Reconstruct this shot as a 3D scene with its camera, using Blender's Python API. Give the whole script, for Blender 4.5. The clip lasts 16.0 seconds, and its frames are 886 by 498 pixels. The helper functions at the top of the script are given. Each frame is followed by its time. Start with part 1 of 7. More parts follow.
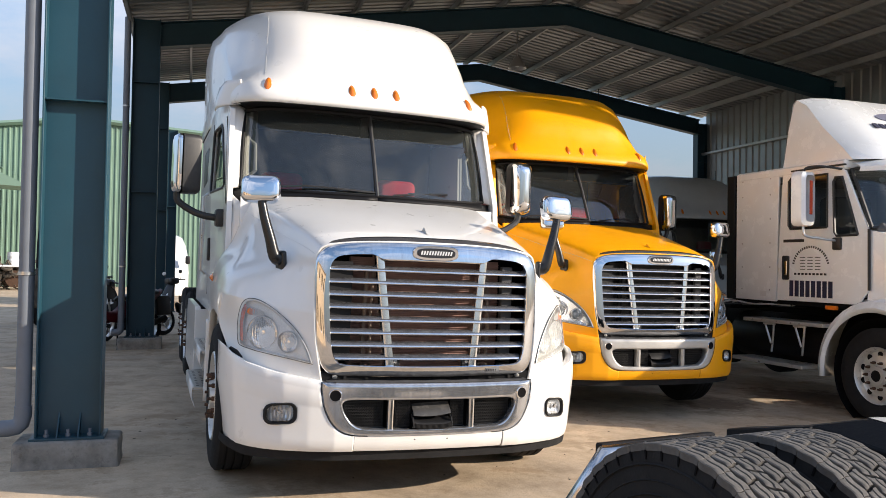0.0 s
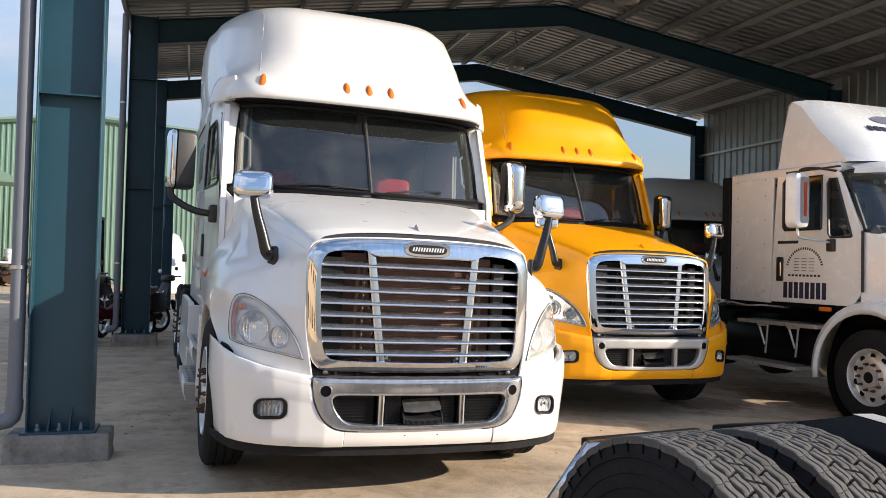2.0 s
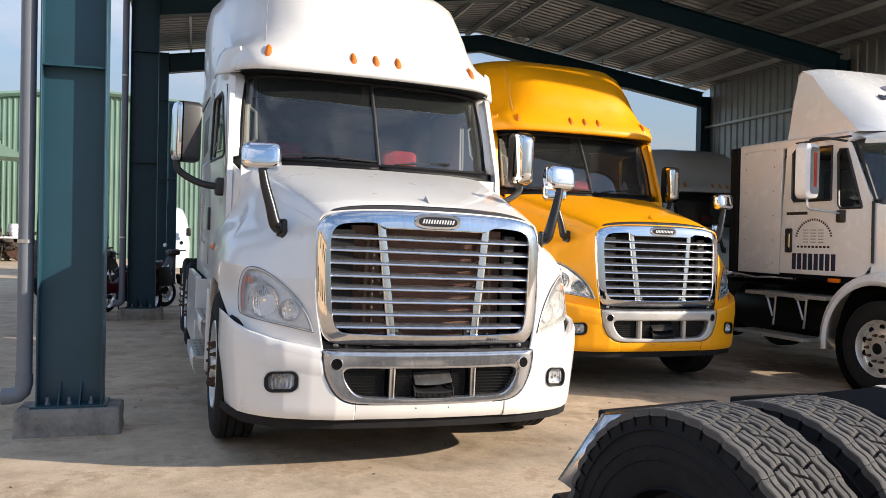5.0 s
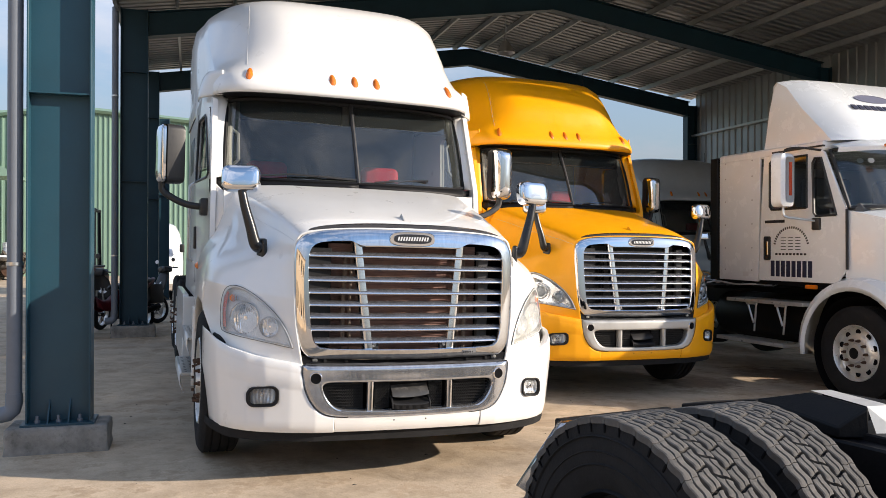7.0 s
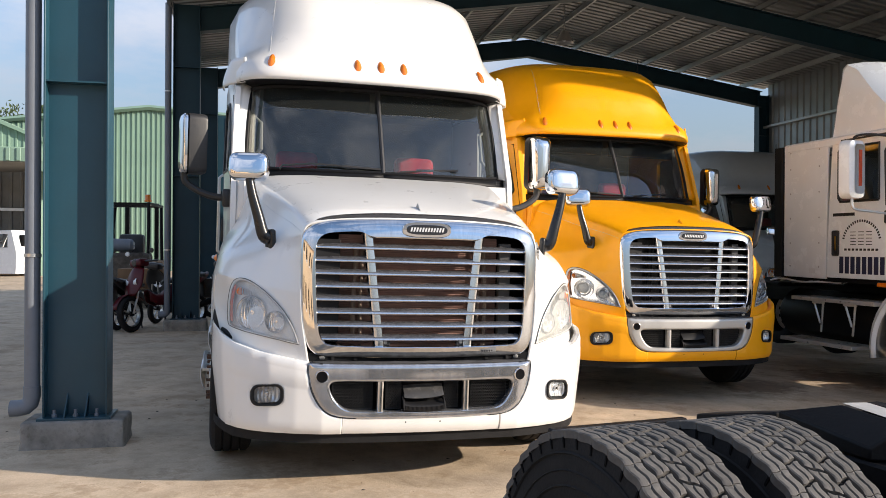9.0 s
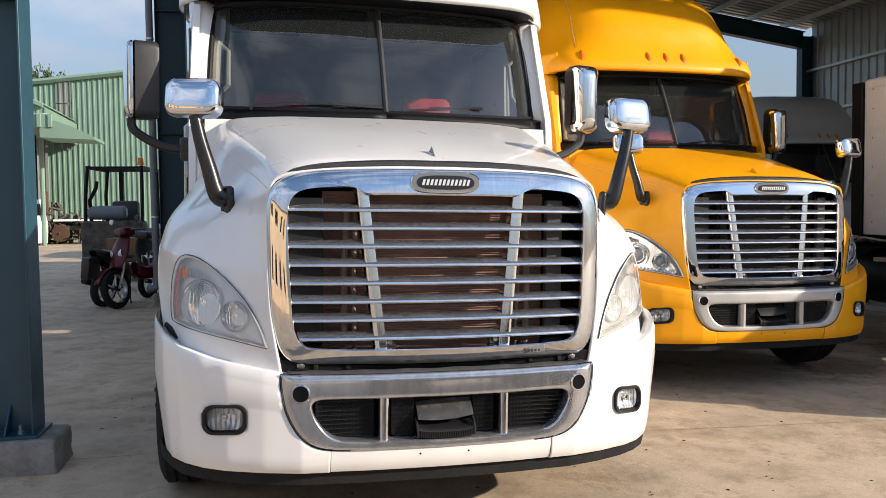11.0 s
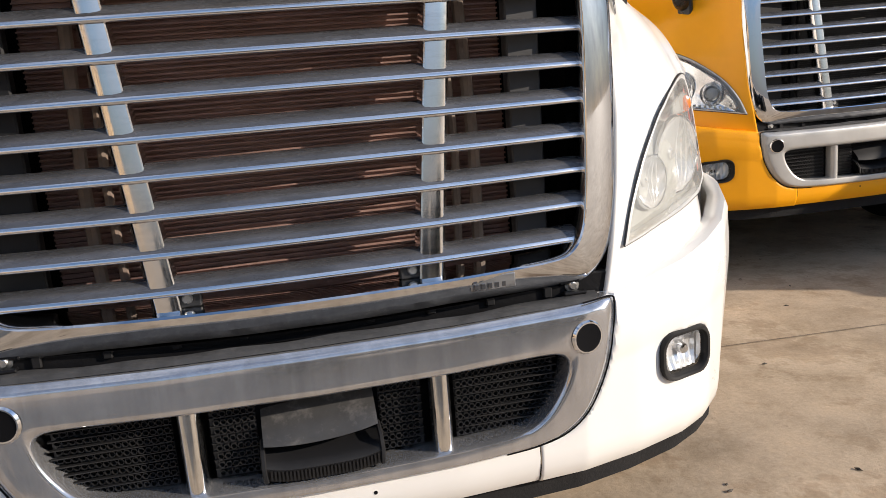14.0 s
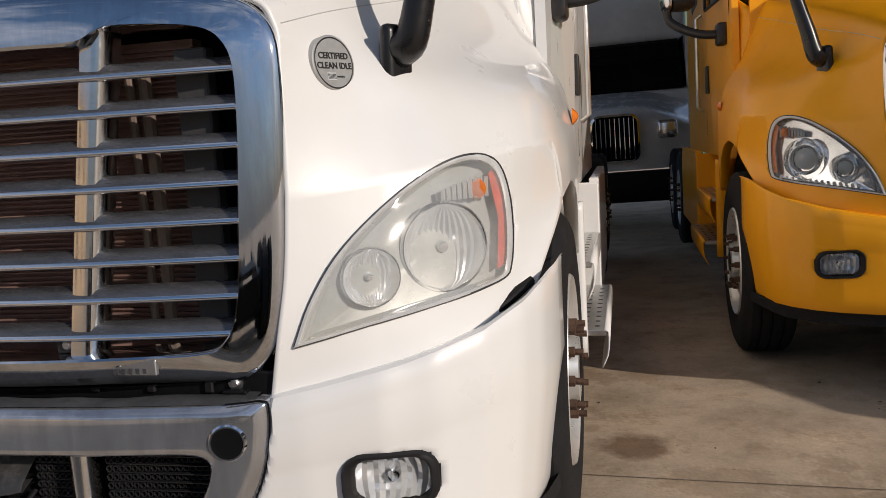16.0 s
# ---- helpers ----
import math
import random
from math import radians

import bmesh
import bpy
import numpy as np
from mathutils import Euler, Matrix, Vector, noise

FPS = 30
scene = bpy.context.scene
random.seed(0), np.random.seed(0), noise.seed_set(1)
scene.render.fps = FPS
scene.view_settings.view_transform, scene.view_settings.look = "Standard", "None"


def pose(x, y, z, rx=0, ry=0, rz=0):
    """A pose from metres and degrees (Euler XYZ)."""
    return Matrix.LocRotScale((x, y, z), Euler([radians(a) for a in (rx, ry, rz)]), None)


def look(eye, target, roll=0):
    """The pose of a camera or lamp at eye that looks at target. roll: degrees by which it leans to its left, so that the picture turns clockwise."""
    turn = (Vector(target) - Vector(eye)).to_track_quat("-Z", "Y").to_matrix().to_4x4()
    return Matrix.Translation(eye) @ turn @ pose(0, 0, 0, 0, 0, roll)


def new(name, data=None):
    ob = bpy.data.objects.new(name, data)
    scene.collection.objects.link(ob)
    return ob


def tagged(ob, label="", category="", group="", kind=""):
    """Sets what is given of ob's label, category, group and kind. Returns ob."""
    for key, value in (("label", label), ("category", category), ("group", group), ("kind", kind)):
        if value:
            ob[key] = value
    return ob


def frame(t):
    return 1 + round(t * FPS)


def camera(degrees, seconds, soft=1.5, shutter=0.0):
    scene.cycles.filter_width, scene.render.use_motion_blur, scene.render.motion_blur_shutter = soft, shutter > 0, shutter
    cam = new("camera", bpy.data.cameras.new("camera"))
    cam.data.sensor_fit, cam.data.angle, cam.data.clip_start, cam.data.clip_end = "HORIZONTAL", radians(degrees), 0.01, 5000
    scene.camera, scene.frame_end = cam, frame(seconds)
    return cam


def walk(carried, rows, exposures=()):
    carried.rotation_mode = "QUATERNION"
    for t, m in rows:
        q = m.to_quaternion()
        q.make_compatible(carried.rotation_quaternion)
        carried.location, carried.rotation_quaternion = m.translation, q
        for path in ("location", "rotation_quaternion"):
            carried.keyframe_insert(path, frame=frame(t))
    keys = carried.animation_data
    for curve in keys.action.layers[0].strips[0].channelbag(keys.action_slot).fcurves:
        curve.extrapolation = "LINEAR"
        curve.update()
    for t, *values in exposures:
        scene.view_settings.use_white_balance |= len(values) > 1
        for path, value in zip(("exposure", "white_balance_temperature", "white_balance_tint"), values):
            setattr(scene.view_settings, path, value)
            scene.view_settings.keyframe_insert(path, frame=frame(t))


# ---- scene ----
cam = camera(57.0, 16.0, soft=0.66)
PATH = [
    (0, -1.645, -4.786, 1.453, 91.16, -0.95, -19.79),
    (0.5, -1.606, -4.843, 1.453, 92.36, -0.82, -20.97),
    (1, -1.615, -4.811, 1.422, 91.34, -1.13, -19.49),
    (1.5, -1.611, -4.798, 1.420, 91.39, -1.32, -19.50),
    (2, -1.609, -4.808, 1.429, 91.21, -1.41, -19.92),
    (2.5, -1.613, -4.820, 1.427, 91.02, -1.45, -19.85),
    (3, -1.642, -4.764, 1.420, 92.24, -1.60, -18.92),
    (3.5, -1.654, -4.766, 1.418, 91.74, -1.62, -19.18),
    (4, -1.626, -4.748, 1.419, 90.34, -0.74, -19.79),
    (6.5, -1.660, -4.764, 1.429, 89.13, -1.69, -19.62),
    (7, -1.565, -4.957, 1.458, 90.08, -0.19, -19.97),
    (7.5, -1.515, -5.088, 1.457, 90.51, -0.38, -19.39),
    (8, -1.364, -5.065, 1.443, 90.18, -0.47, -18.16),
    (8.5, -1.193, -4.947, 1.433, 89.85, -0.23, -15.45),
    (9, -1.138, -4.741, 1.427, 89.85, -0.34, -14.98),
    (11.5, -0.750, -2.941, 1.410, 86.07, 1.21, -13.56),
    (12, -0.726, -2.555, 1.365, 84.43, 2.18, -13.62),
    (12.5, -0.682, -2.224, 1.351, 80.90, 4.64, -14.90),
    (13, -0.502, -1.920, 1.310, 77.77, 6.04, -15.18),
    (13.5, -0.310, -1.662, 1.284, 76.12, 5.89, -15.64),
    (14, -0.013, -1.653, 1.259, 77.57, 5.66, -12.53),
    (14.5, 0.332, -1.655, 1.265, 77.39, 4.80, -7.49),
    (15, 0.660, -1.554, 1.299, 80.04, 4.00, -3.17),
    (15.5, 1.068, -1.515, 1.249, 82.49, 4.88, 4.34),
    (16, 1.427, -1.467, 1.197, 83.14, 4.48, 12.35),
]
walk(cam, [(t, pose(x, y, z, rx, ry, rz)) for t, x, y, z, rx, ry, rz in PATH], [(0, 0.70, 6800, 12), (9, 0.66, 6780, 12), (11.5, 0.52, 6750, 12), (13, 0.36, 6650, 12), (14.5, 0.20, 6650, 12), (15.2, -0.20, 6600, 12), (16, -0.56, 6500, 13)])

# ---- light ----
SUN_AZ, SUN_EL = 28.5, 20.3          # sun stands this far in front of the +x side, and this high
SUN_DIR = Vector((math.cos(radians(SUN_EL)) * math.cos(radians(SUN_AZ)), -math.cos(radians(SUN_EL)) * math.sin(radians(SUN_AZ)), math.sin(radians(SUN_EL))))
sun_data = bpy.data.lights.new("sun", "SUN")
sun_data.energy, sun_data.angle, sun_data.color = 4.5, radians(0.55), (1.0, 0.90, 0.77)
sun = new("sun", sun_data)
sun.matrix_world = look(SUN_DIR * 60, (0, 0, 0))

world = bpy.data.worlds.new("sky")
scene.world = world
world.use_nodes = True
wt = world.node_tree
wt.nodes.clear()
w_out = wt.nodes.new("ShaderNodeOutputWorld")
w_bg = wt.nodes.new("ShaderNodeBackground")
w_sky = wt.nodes.new("ShaderNodeTexSky")
w_sky.sky_type, w_sky.sun_disc = "NISHITA", False
w_sky.sun_elevation, w_sky.sun_rotation = radians(SUN_EL), radians(90 + SUN_AZ)
w_sky.air_density, w_sky.dust_density, w_sky.ozone_density = 1.0, 0.25, 2.5
w_co = wt.nodes.new("ShaderNodeTexCoord")
w_map = wt.nodes.new("ShaderNodeMapping")
w_map.inputs["Scale"].default_value = (1.0, 1.0, 2.6)
w_noise = wt.nodes.new("ShaderNodeTexNoise")
w_noise.inputs["Scale"].default_value, w_noise.inputs["Detail"].default_value, w_noise.inputs["Roughness"].default_value = 2.3, 9.0, 0.62
w_ramp = wt.nodes.new("ShaderNodeValToRGB")
w_ramp.color_ramp.elements[0].position, w_ramp.color_ramp.elements[1].position = 0.46, 0.64
w_mix = wt.nodes.new("ShaderNodeMixRGB")
w_mix.inputs["Color2"].default_value = (4.1, 4.45, 5.2, 1)
wt.links.new(w_co.outputs["Generated"], w_map.inputs["Vector"])
wt.links.new(w_map.outputs[0], w_noise.inputs["Vector"])
wt.links.new(w_noise.outputs["Fac"], w_ramp.inputs["Fac"])
w_sc = wt.nodes.new("ShaderNodeMath")
w_sc.operation, w_sc.inputs[1].default_value = "MULTIPLY", 0.75
wt.links.new(w_ramp.outputs["Color"], w_sc.inputs[0])
wt.links.new(w_sc.outputs[0], w_mix.inputs["Fac"])
wt.links.new(w_sky.outputs[0], w_mix.inputs["Color1"])
w_sep = wt.nodes.new("ShaderNodeSeparateXYZ")
wt.links.new(w_co.outputs["Generated"], w_sep.inputs[0])
w_low = wt.nodes.new("ShaderNodeMapRange")
w_low.inputs["From Min"].default_value, w_low.inputs["From Max"].default_value = 0.02, 0.38
w_low.inputs["To Min"].default_value, w_low.inputs["To Max"].default_value = 0.92, 0.0
wt.links.new(w_sep.outputs["Z"], w_low.inputs["Value"])
w_haze = wt.nodes.new("ShaderNodeMixRGB")
w_haze.inputs["Color2"].default_value = (0.88, 0.93, 1.10, 1)
wt.links.new(w_low.outputs[0], w_haze.inputs["Fac"])
wt.links.new(w_mix.outputs[0], w_haze.inputs["Color1"])
wt.links.new(w_haze.outputs[0], w_bg.inputs["Color"])
w_bg.inputs["Strength"].default_value = 0.158
wt.links.new(w_bg.outputs[0], w_out.inputs[0])
scene.view_settings.exposure = 0.0


# ---- materials ----
def mat(name, color, rough=0.5, metal=0.0, coat=0.0, var=0.0, scale=4.0, bump=0.0, bump_scale=60.0, dirt=0.0, dirt_color=(0.12, 0.10, 0.08), spec=0.5, emit=None, rvar=0.0, stretch=(1, 1, 1)):
    m = bpy.data.materials.new(name)
    m.use_nodes = True
    nt = m.node_tree
    b = nt.nodes["Principled BSDF"]
    b.inputs["Base Color"].default_value = (*color, 1)
    b.inputs["Roughness"].default_value, b.inputs["Metallic"].default_value = rough, metal
    b.inputs["Specular IOR Level"].default_value = spec
    if coat:
        b.inputs["Coat Weight"].default_value, b.inputs["Coat Roughness"].default_value = coat, 0.04
    if emit:
        b.inputs["Emission Color"].default_value, b.inputs["Emission Strength"].default_value = (*emit[:3], 1), emit[3]
    co = nt.nodes.new("ShaderNodeTexCoord")
    mp = nt.nodes.new("ShaderNodeMapping")
    mp.inputs["Scale"].default_value = stretch
    nt.links.new(co.outputs["Object"], mp.inputs["Vector"])

    def tex(s, detail=6.0, r=0.6):
        n = nt.nodes.new("ShaderNodeTexNoise")
        n.inputs["Scale"].default_value, n.inputs["Detail"].default_value, n.inputs["Roughness"].default_value = s, detail, r
        nt.links.new(mp.outputs[0], n.inputs["Vector"])
        return n
    last = None
    if var:
        n, ramp = tex(scale), nt.nodes.new("ShaderNodeValToRGB")
        ramp.color_ramp.elements[0].position, ramp.color_ramp.elements[1].position = 0.3, 0.7
        ramp.color_ramp.elements[0].color = (*[max(0, c * (1 - var)) for c in color], 1)
        ramp.color_ramp.elements[1].color = (*[min(1, c * (1 + var)) for c in color], 1)
        nt.links.new(n.outputs["Fac"], ramp.inputs["Fac"])
        last = ramp.outputs["Color"]
    if dirt:
        n, ramp, mix = tex(scale * 2.7, 10, 0.72), nt.nodes.new("ShaderNodeValToRGB"), nt.nodes.new("ShaderNodeMixRGB")
        ramp.color_ramp.elements[0].position, ramp.color_ramp.elements[1].position = 0.52, 0.78
        sc = nt.nodes.new("ShaderNodeMath")
        sc.operation, sc.inputs[1].default_value = "MULTIPLY", dirt
        nt.links.new(n.outputs["Fac"], ramp.inputs["Fac"])
        nt.links.new(ramp.outputs["Color"], sc.inputs[0])
        nt.links.new(sc.outputs[0], mix.inputs["Fac"])
        if last:
            nt.links.new(last, mix.inputs["Color1"])
        else:
            mix.inputs["Color1"].default_value = (*color, 1)
        mix.inputs["Color2"].default_value = (*dirt_color, 1)
        last = mix.outputs["Color"]
    if last:
        nt.links.new(last, b.inputs["Base Color"])
    if rvar:
        n, mr = tex(scale * 1.7, 8, 0.65), nt.nodes.new("ShaderNodeMapRange")
        mr.inputs["From Min"].default_value, mr.inputs["From Max"].default_value = 0.3, 0.75
        mr.inputs["To Min"].default_value, mr.inputs["To Max"].default_value = max(0.0, rough - rvar), min(1.0, rough + rvar)
        nt.links.new(n.outputs["Fac"], mr.inputs["Value"])
        nt.links.new(mr.outputs[0], b.inputs["Roughness"])
    if bump:
        n, bp = tex(bump_scale, 4, 0.6), nt.nodes.new("ShaderNodeBump")
        bp.inputs["Strength"].default_value, bp.inputs["Distance"].default_value = bump, 0.01
        nt.links.new(n.outputs["Fac"], bp.inputs["Height"])
        nt.links.new(bp.outputs["Normal"], b.inputs["Normal"])
    return m


def glass_mat(name, tint, rough=0.0, ior=1.5, haze=0.0, haze_color=(0.74, 0.75, 0.74)):
    m = bpy.data.materials.new(name)
    m.use_nodes = True
    nt = m.node_tree
    nt.nodes.clear()
    out, mix = nt.nodes.new("ShaderNodeOutputMaterial"), nt.nodes.new("ShaderNodeMixShader")
    fr, tr, gl = nt.nodes.new("ShaderNodeFresnel"), nt.nodes.new("ShaderNodeBsdfTransparent"), nt.nodes.new("ShaderNodeBsdfGlossy")
    fr.inputs["IOR"].default_value = ior
    tr.inputs["Color"].default_value = (*tint, 1)
    gl.inputs["Roughness"].default_value = rough
    nt.links.new(fr.outputs[0], mix.inputs["Fac"])
    src = tr.outputs[0]
    if haze:
        df, mx = nt.nodes.new("ShaderNodeBsdfDiffuse"), nt.nodes.new("ShaderNodeMixShader")
        df.inputs["Color"].default_value = (*haze_color, 1)
        no, mr = nt.nodes.new("ShaderNodeTexNoise"), nt.nodes.new("ShaderNodeMapRange")
        co = nt.nodes.new("ShaderNodeTexCoord")
        nt.links.new(co.outputs["Object"], no.inputs["Vector"])
        no.inputs["Scale"].default_value, no.inputs["Detail"].default_value = (1.6, 3.0) if haze < 0.1 else (7.0, 6.0)
        mr.inputs["From Min"].default_value, mr.inputs["From Max"].default_value = 0.3, 0.7
        mr.inputs["To Min"].default_value, mr.inputs["To Max"].default_value = haze * (0.85 if haze < 0.1 else 0.5), haze * (1.2 if haze < 0.1 else 1.4)
        nt.links.new(no.outputs["Fac"], mr.inputs["Value"])
        nt.links.new(mr.outputs[0], mx.inputs["Fac"])
        nt.links.new(tr.outputs[0], mx.inputs[1])
        nt.links.new(df.outputs[0], mx.inputs[2])
        src = mx.outputs[0]
    nt.links.new(src, mix.inputs[1])
    nt.links.new(gl.outputs[0], mix.inputs[2])
    nt.links.new(mix.outputs[0], out.inputs[0])
    return m


WHITE = mat("white_paint", (0.80, 0.79, 0.765), 0.32, coat=0.6, var=0.02, scale=3, dirt=0.05, dirt_color=(0.60, 0.57, 0.52), rvar=0.06)
YELLOW = mat("yellow_paint", (0.95, 0.395, 0.002), 0.42, spec=0.4, coat=0.15, var=0.04, scale=3, dirt=0.05, dirt_color=(0.4, 0.25, 0.06), rvar=0.08)
IVORY = mat("aged_white_paint", (0.85, 0.88, 0.90), 0.26, coat=0.7, var=0.03, scale=3, dirt=0.06, dirt_color=(0.55, 0.53, 0.49), rvar=0.08)
SILVERP = mat("grey_paint", (0.46, 0.48, 0.48), 0.35, coat=0.4, var=0.05, dirt=0.1)
CHROME = mat("chrome", (0.74, 0.755, 0.785), 0.035, 1.0, rvar=0.03, scale=6, dirt=0.10, dirt_color=(0.45, 0.43, 0.40))
STAINLESS = mat("stainless_guard", (0.62, 0.62, 0.63), 0.24, 1.0, var=0.08, scale=9, dirt=0.35, dirt_color=(0.30, 0.22, 0.16), rvar=0.08)
SATIN = mat("worn_satin_chrome", (0.76, 0.755, 0.745), 0.15, 1.0, var=0.06, scale=9, dirt=0.28, dirt_color=(0.34, 0.32, 0.30), rvar=0.07, stretch=(.5, 3, 3))
BLADE = mat("dusty_blade", (0.46, 0.46, 0.47), 0.36, 0.85, var=0.12, scale=12, dirt=0.5, dirt_color=(0.25, 0.235, 0.22), rvar=0.1, stretch=(1, 3, 3))
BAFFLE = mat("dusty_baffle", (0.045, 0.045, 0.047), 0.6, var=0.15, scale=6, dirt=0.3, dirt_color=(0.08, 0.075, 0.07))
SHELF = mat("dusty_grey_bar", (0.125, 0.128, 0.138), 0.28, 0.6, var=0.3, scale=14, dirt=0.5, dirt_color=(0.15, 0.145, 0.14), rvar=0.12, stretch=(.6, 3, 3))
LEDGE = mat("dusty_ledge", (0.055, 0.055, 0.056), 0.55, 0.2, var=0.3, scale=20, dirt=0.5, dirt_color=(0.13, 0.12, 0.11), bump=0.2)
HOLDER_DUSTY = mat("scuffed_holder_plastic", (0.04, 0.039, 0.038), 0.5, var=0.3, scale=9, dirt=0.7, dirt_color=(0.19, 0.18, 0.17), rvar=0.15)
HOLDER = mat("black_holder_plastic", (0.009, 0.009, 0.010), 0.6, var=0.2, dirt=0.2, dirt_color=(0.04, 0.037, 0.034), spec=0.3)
CHROME_WORN = mat("worn_chrome", (0.64, 0.655, 0.68), 0.05, 1.0, var=0.10, rvar=0.05, scale=5, dirt=0.2, dirt_color=(0.30, 0.29, 0.28), stretch=(6, 6, .8))
CHROME_DIRTY = mat("scratched_chrome", (0.51, 0.52, 0.545), 0.14, 0.82, var=0.14, rvar=0.08, scale=5, dirt=0.45, dirt_color=(0.31, 0.305, 0.30), stretch=(6, 6, 1))
ALU = mat("aluminium", (0.62, 0.62, 0.61), 0.35, 1.0, var=0.08, rvar=0.1, dirt=0.25, scale=8, bump=0.1)
SILVER_PLASTIC = mat("silver_plastic", (0.50, 0.49, 0.47), 0.4, 0.6, var=0.04, dirt=0.12, rvar=0.1)
BLACK = mat("black_plastic", (0.022, 0.022, 0.023), 0.45, var=0.15, scale=8, dirt=0.25, dirt_color=(0.07, 0.065, 0.06), rvar=0.12)
GLOSS_BLACK = mat("glossy_black_plastic", (0.010, 0.010, 0.011), 0.32, var=0.15, scale=8, dirt=0.15, dirt_color=(0.03, 0.028, 0.026), rvar=0.1)
# Near-black in place of the deep shade inside hollows, holes and gaps.
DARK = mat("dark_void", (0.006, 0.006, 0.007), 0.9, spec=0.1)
RUBBER = mat("tyre_rubber", (0.014, 0.014, 0.015), 0.85, var=0.25, scale=9, dirt=0.2, dirt_color=(0.05, 0.046, 0.04), spec=0.25, bump=0.25, bump_scale=120)
TREAD = mat("tread_rubber", (0.092, 0.086, 0.08), 0.85, var=0.35, scale=14, dirt=0.55, dirt_color=(0.21, 0.19, 0.168), bump=0.15, bump_scale=260)
STEEL_DARK = mat("black_frame_steel", (0.006, 0.006, 0.007), 0.5, 0.0, var=0.2, dirt=0.2, dirt_color=(0.02, 0.019, 0.017), bump=0.15, spec=0.2)
WHEEL_ALU = mat("wheel_aluminium", (0.70, 0.70, 0.68), 0.34, 0.55, var=0.06, rvar=0.1, dirt=0.15, scale=9)
RUST = mat("rusty_steel", (0.10, 0.055, 0.035), 0.8, 0.3, var=0.4, scale=20, dirt=0.4, dirt_color=(0.05, 0.03, 0.02), bump=0.5)
TAN_PIPE = mat("dusty_tan_pipe", (0.20, 0.15, 0.12), 0.7, var=0.3, scale=9, dirt=0.4, dirt_color=(0.30, 0.24, 0.20))
CORE = mat("radiator_core", (0.33, 0.205, 0.175), 0.75, 0.2, var=0.5, scale=5, dirt=0.5, dirt_color=(0.27, 0.19, 0.15), stretch=(1, 1, 6), bump=0.3)
MESHM = mat("black_mesh", (0.013, 0.013, 0.014), 0.5, var=0.2, dirt=0.3, dirt_color=(0.05, 0.047, 0.044))
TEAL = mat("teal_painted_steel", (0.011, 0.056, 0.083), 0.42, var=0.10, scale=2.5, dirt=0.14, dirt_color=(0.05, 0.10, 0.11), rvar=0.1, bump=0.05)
# Same paint as TEAL, with its shade put into the colour.
TEAL_SHADED = mat("shaded_teal_steel", (0.007, 0.036, 0.054), 0.5, var=0.12, scale=2.0, dirt=0.1, dirt_color=(0.02, 0.05, 0.07), spec=0.35)
PVC = mat("grey_pvc", (0.15, 0.17, 0.20), 0.45, var=0.06, dirt=0.2, dirt_color=(0.08, 0.08, 0.08))
CONCRETE_BLOCK = mat("raw_concrete", (0.25, 0.235, 0.21), 0.92, var=0.35, scale=7, dirt=0.85, dirt_color=(0.085, 0.078, 0.07), bump=0.7, bump_scale=35)
SHEET = mat("galvanised_sheet", (0.23, 0.24, 0.24), 0.45, 0.55, var=0.12, scale=1.5, dirt=0.2, dirt_color=(0.14, 0.14, 0.13), rvar=0.1)
PURLIN = mat("galvanised_purlin", (0.36, 0.37, 0.37), 0.45, 0.5, var=0.1, dirt=0.15)
GREEN_SHEET = mat("pale_green_sheet", (0.18, 0.285, 0.222), 0.5, var=0.08, scale=0.6, dirt=0.25, dirt_color=(0.22, 0.30, 0.25))
GREY_SHEET = mat("grey_shutter_sheet", (0.22, 0.22, 0.21), 0.6, var=0.15, scale=0.8, dirt=0.3)
AMBER = mat("amber_lens", (0.75, 0.18, 0.012), 0.22, coat=0.6, var=0.15, scale=30)
REDL = mat("red_reflector", (0.62, 0.075, 0.025), 0.35, coat=0.2, var=0.15, scale=40)
REFLECTOR = mat("lamp_reflector", (0.95, 0.955, 0.96), 0.07, 0.85, var=0.04, scale=25)
LAMP_GREY = mat("lamp_housing", (0.56, 0.56, 0.55), 0.35, 0.1, var=0.12, scale=18)
# Faint greenish diffuse film stands in for the sky's reflection on the glass.
WINDOW = glass_mat("windscreen_glass", (0.56, 0.62, 0.60), 0.0, 2.0, 0.028, (0.58, 0.65, 0.63))
SIDE_GLASS = glass_mat("side_window_glass", (0.30, 0.33, 0.33), 0.0, 1.28)
LENS = glass_mat("clear_lens", (0.92, 0.93, 0.93), 0.02, 1.5)
LENS_HAZY = glass_mat("hazy_lens", (0.93, 0.935, 0.92), 0.07, 1.6, 0.36, (0.51, 0.515, 0.50))
# Haze film coloured paler than on the sunlit lens, to lift the shaded lamp.
LENS_DULL = glass_mat("slightly_hazed_lens", (0.985, 0.99, 0.99), 0.03, 1.5, 0.16, (0.88, 0.89, 0.89))
BOWL = mat("silver_lamp_bowl", (0.90, 0.91, 0.93), 0.15, 0.6, var=0.05, scale=25)
# Grey housing painted near-white to make up for light missing in shade.
LAMP_LIFTED = mat("lifted_lamp_housing", (0.88, 0.885, 0.89), 0.25, 0.1, var=0.08, scale=18)
NOSE = mat("bright_bar_nose", (0.86, 0.865, 0.88), 0.19, 1.0, rvar=0.08, scale=10, dirt=0.15, dirt_color=(0.4, 0.38, 0.36), stretch=(.6, 3, 3))
LAMP_MID = mat("grey_lamp_housing", (0.42, 0.43, 0.42), 0.3, 0.05, var=0.10, scale=18)
LAMP_BRIGHT = mat("bright_lamp_housing", (0.92, 0.92, 0.93), 0.16, 0.85, var=0.08, scale=18)
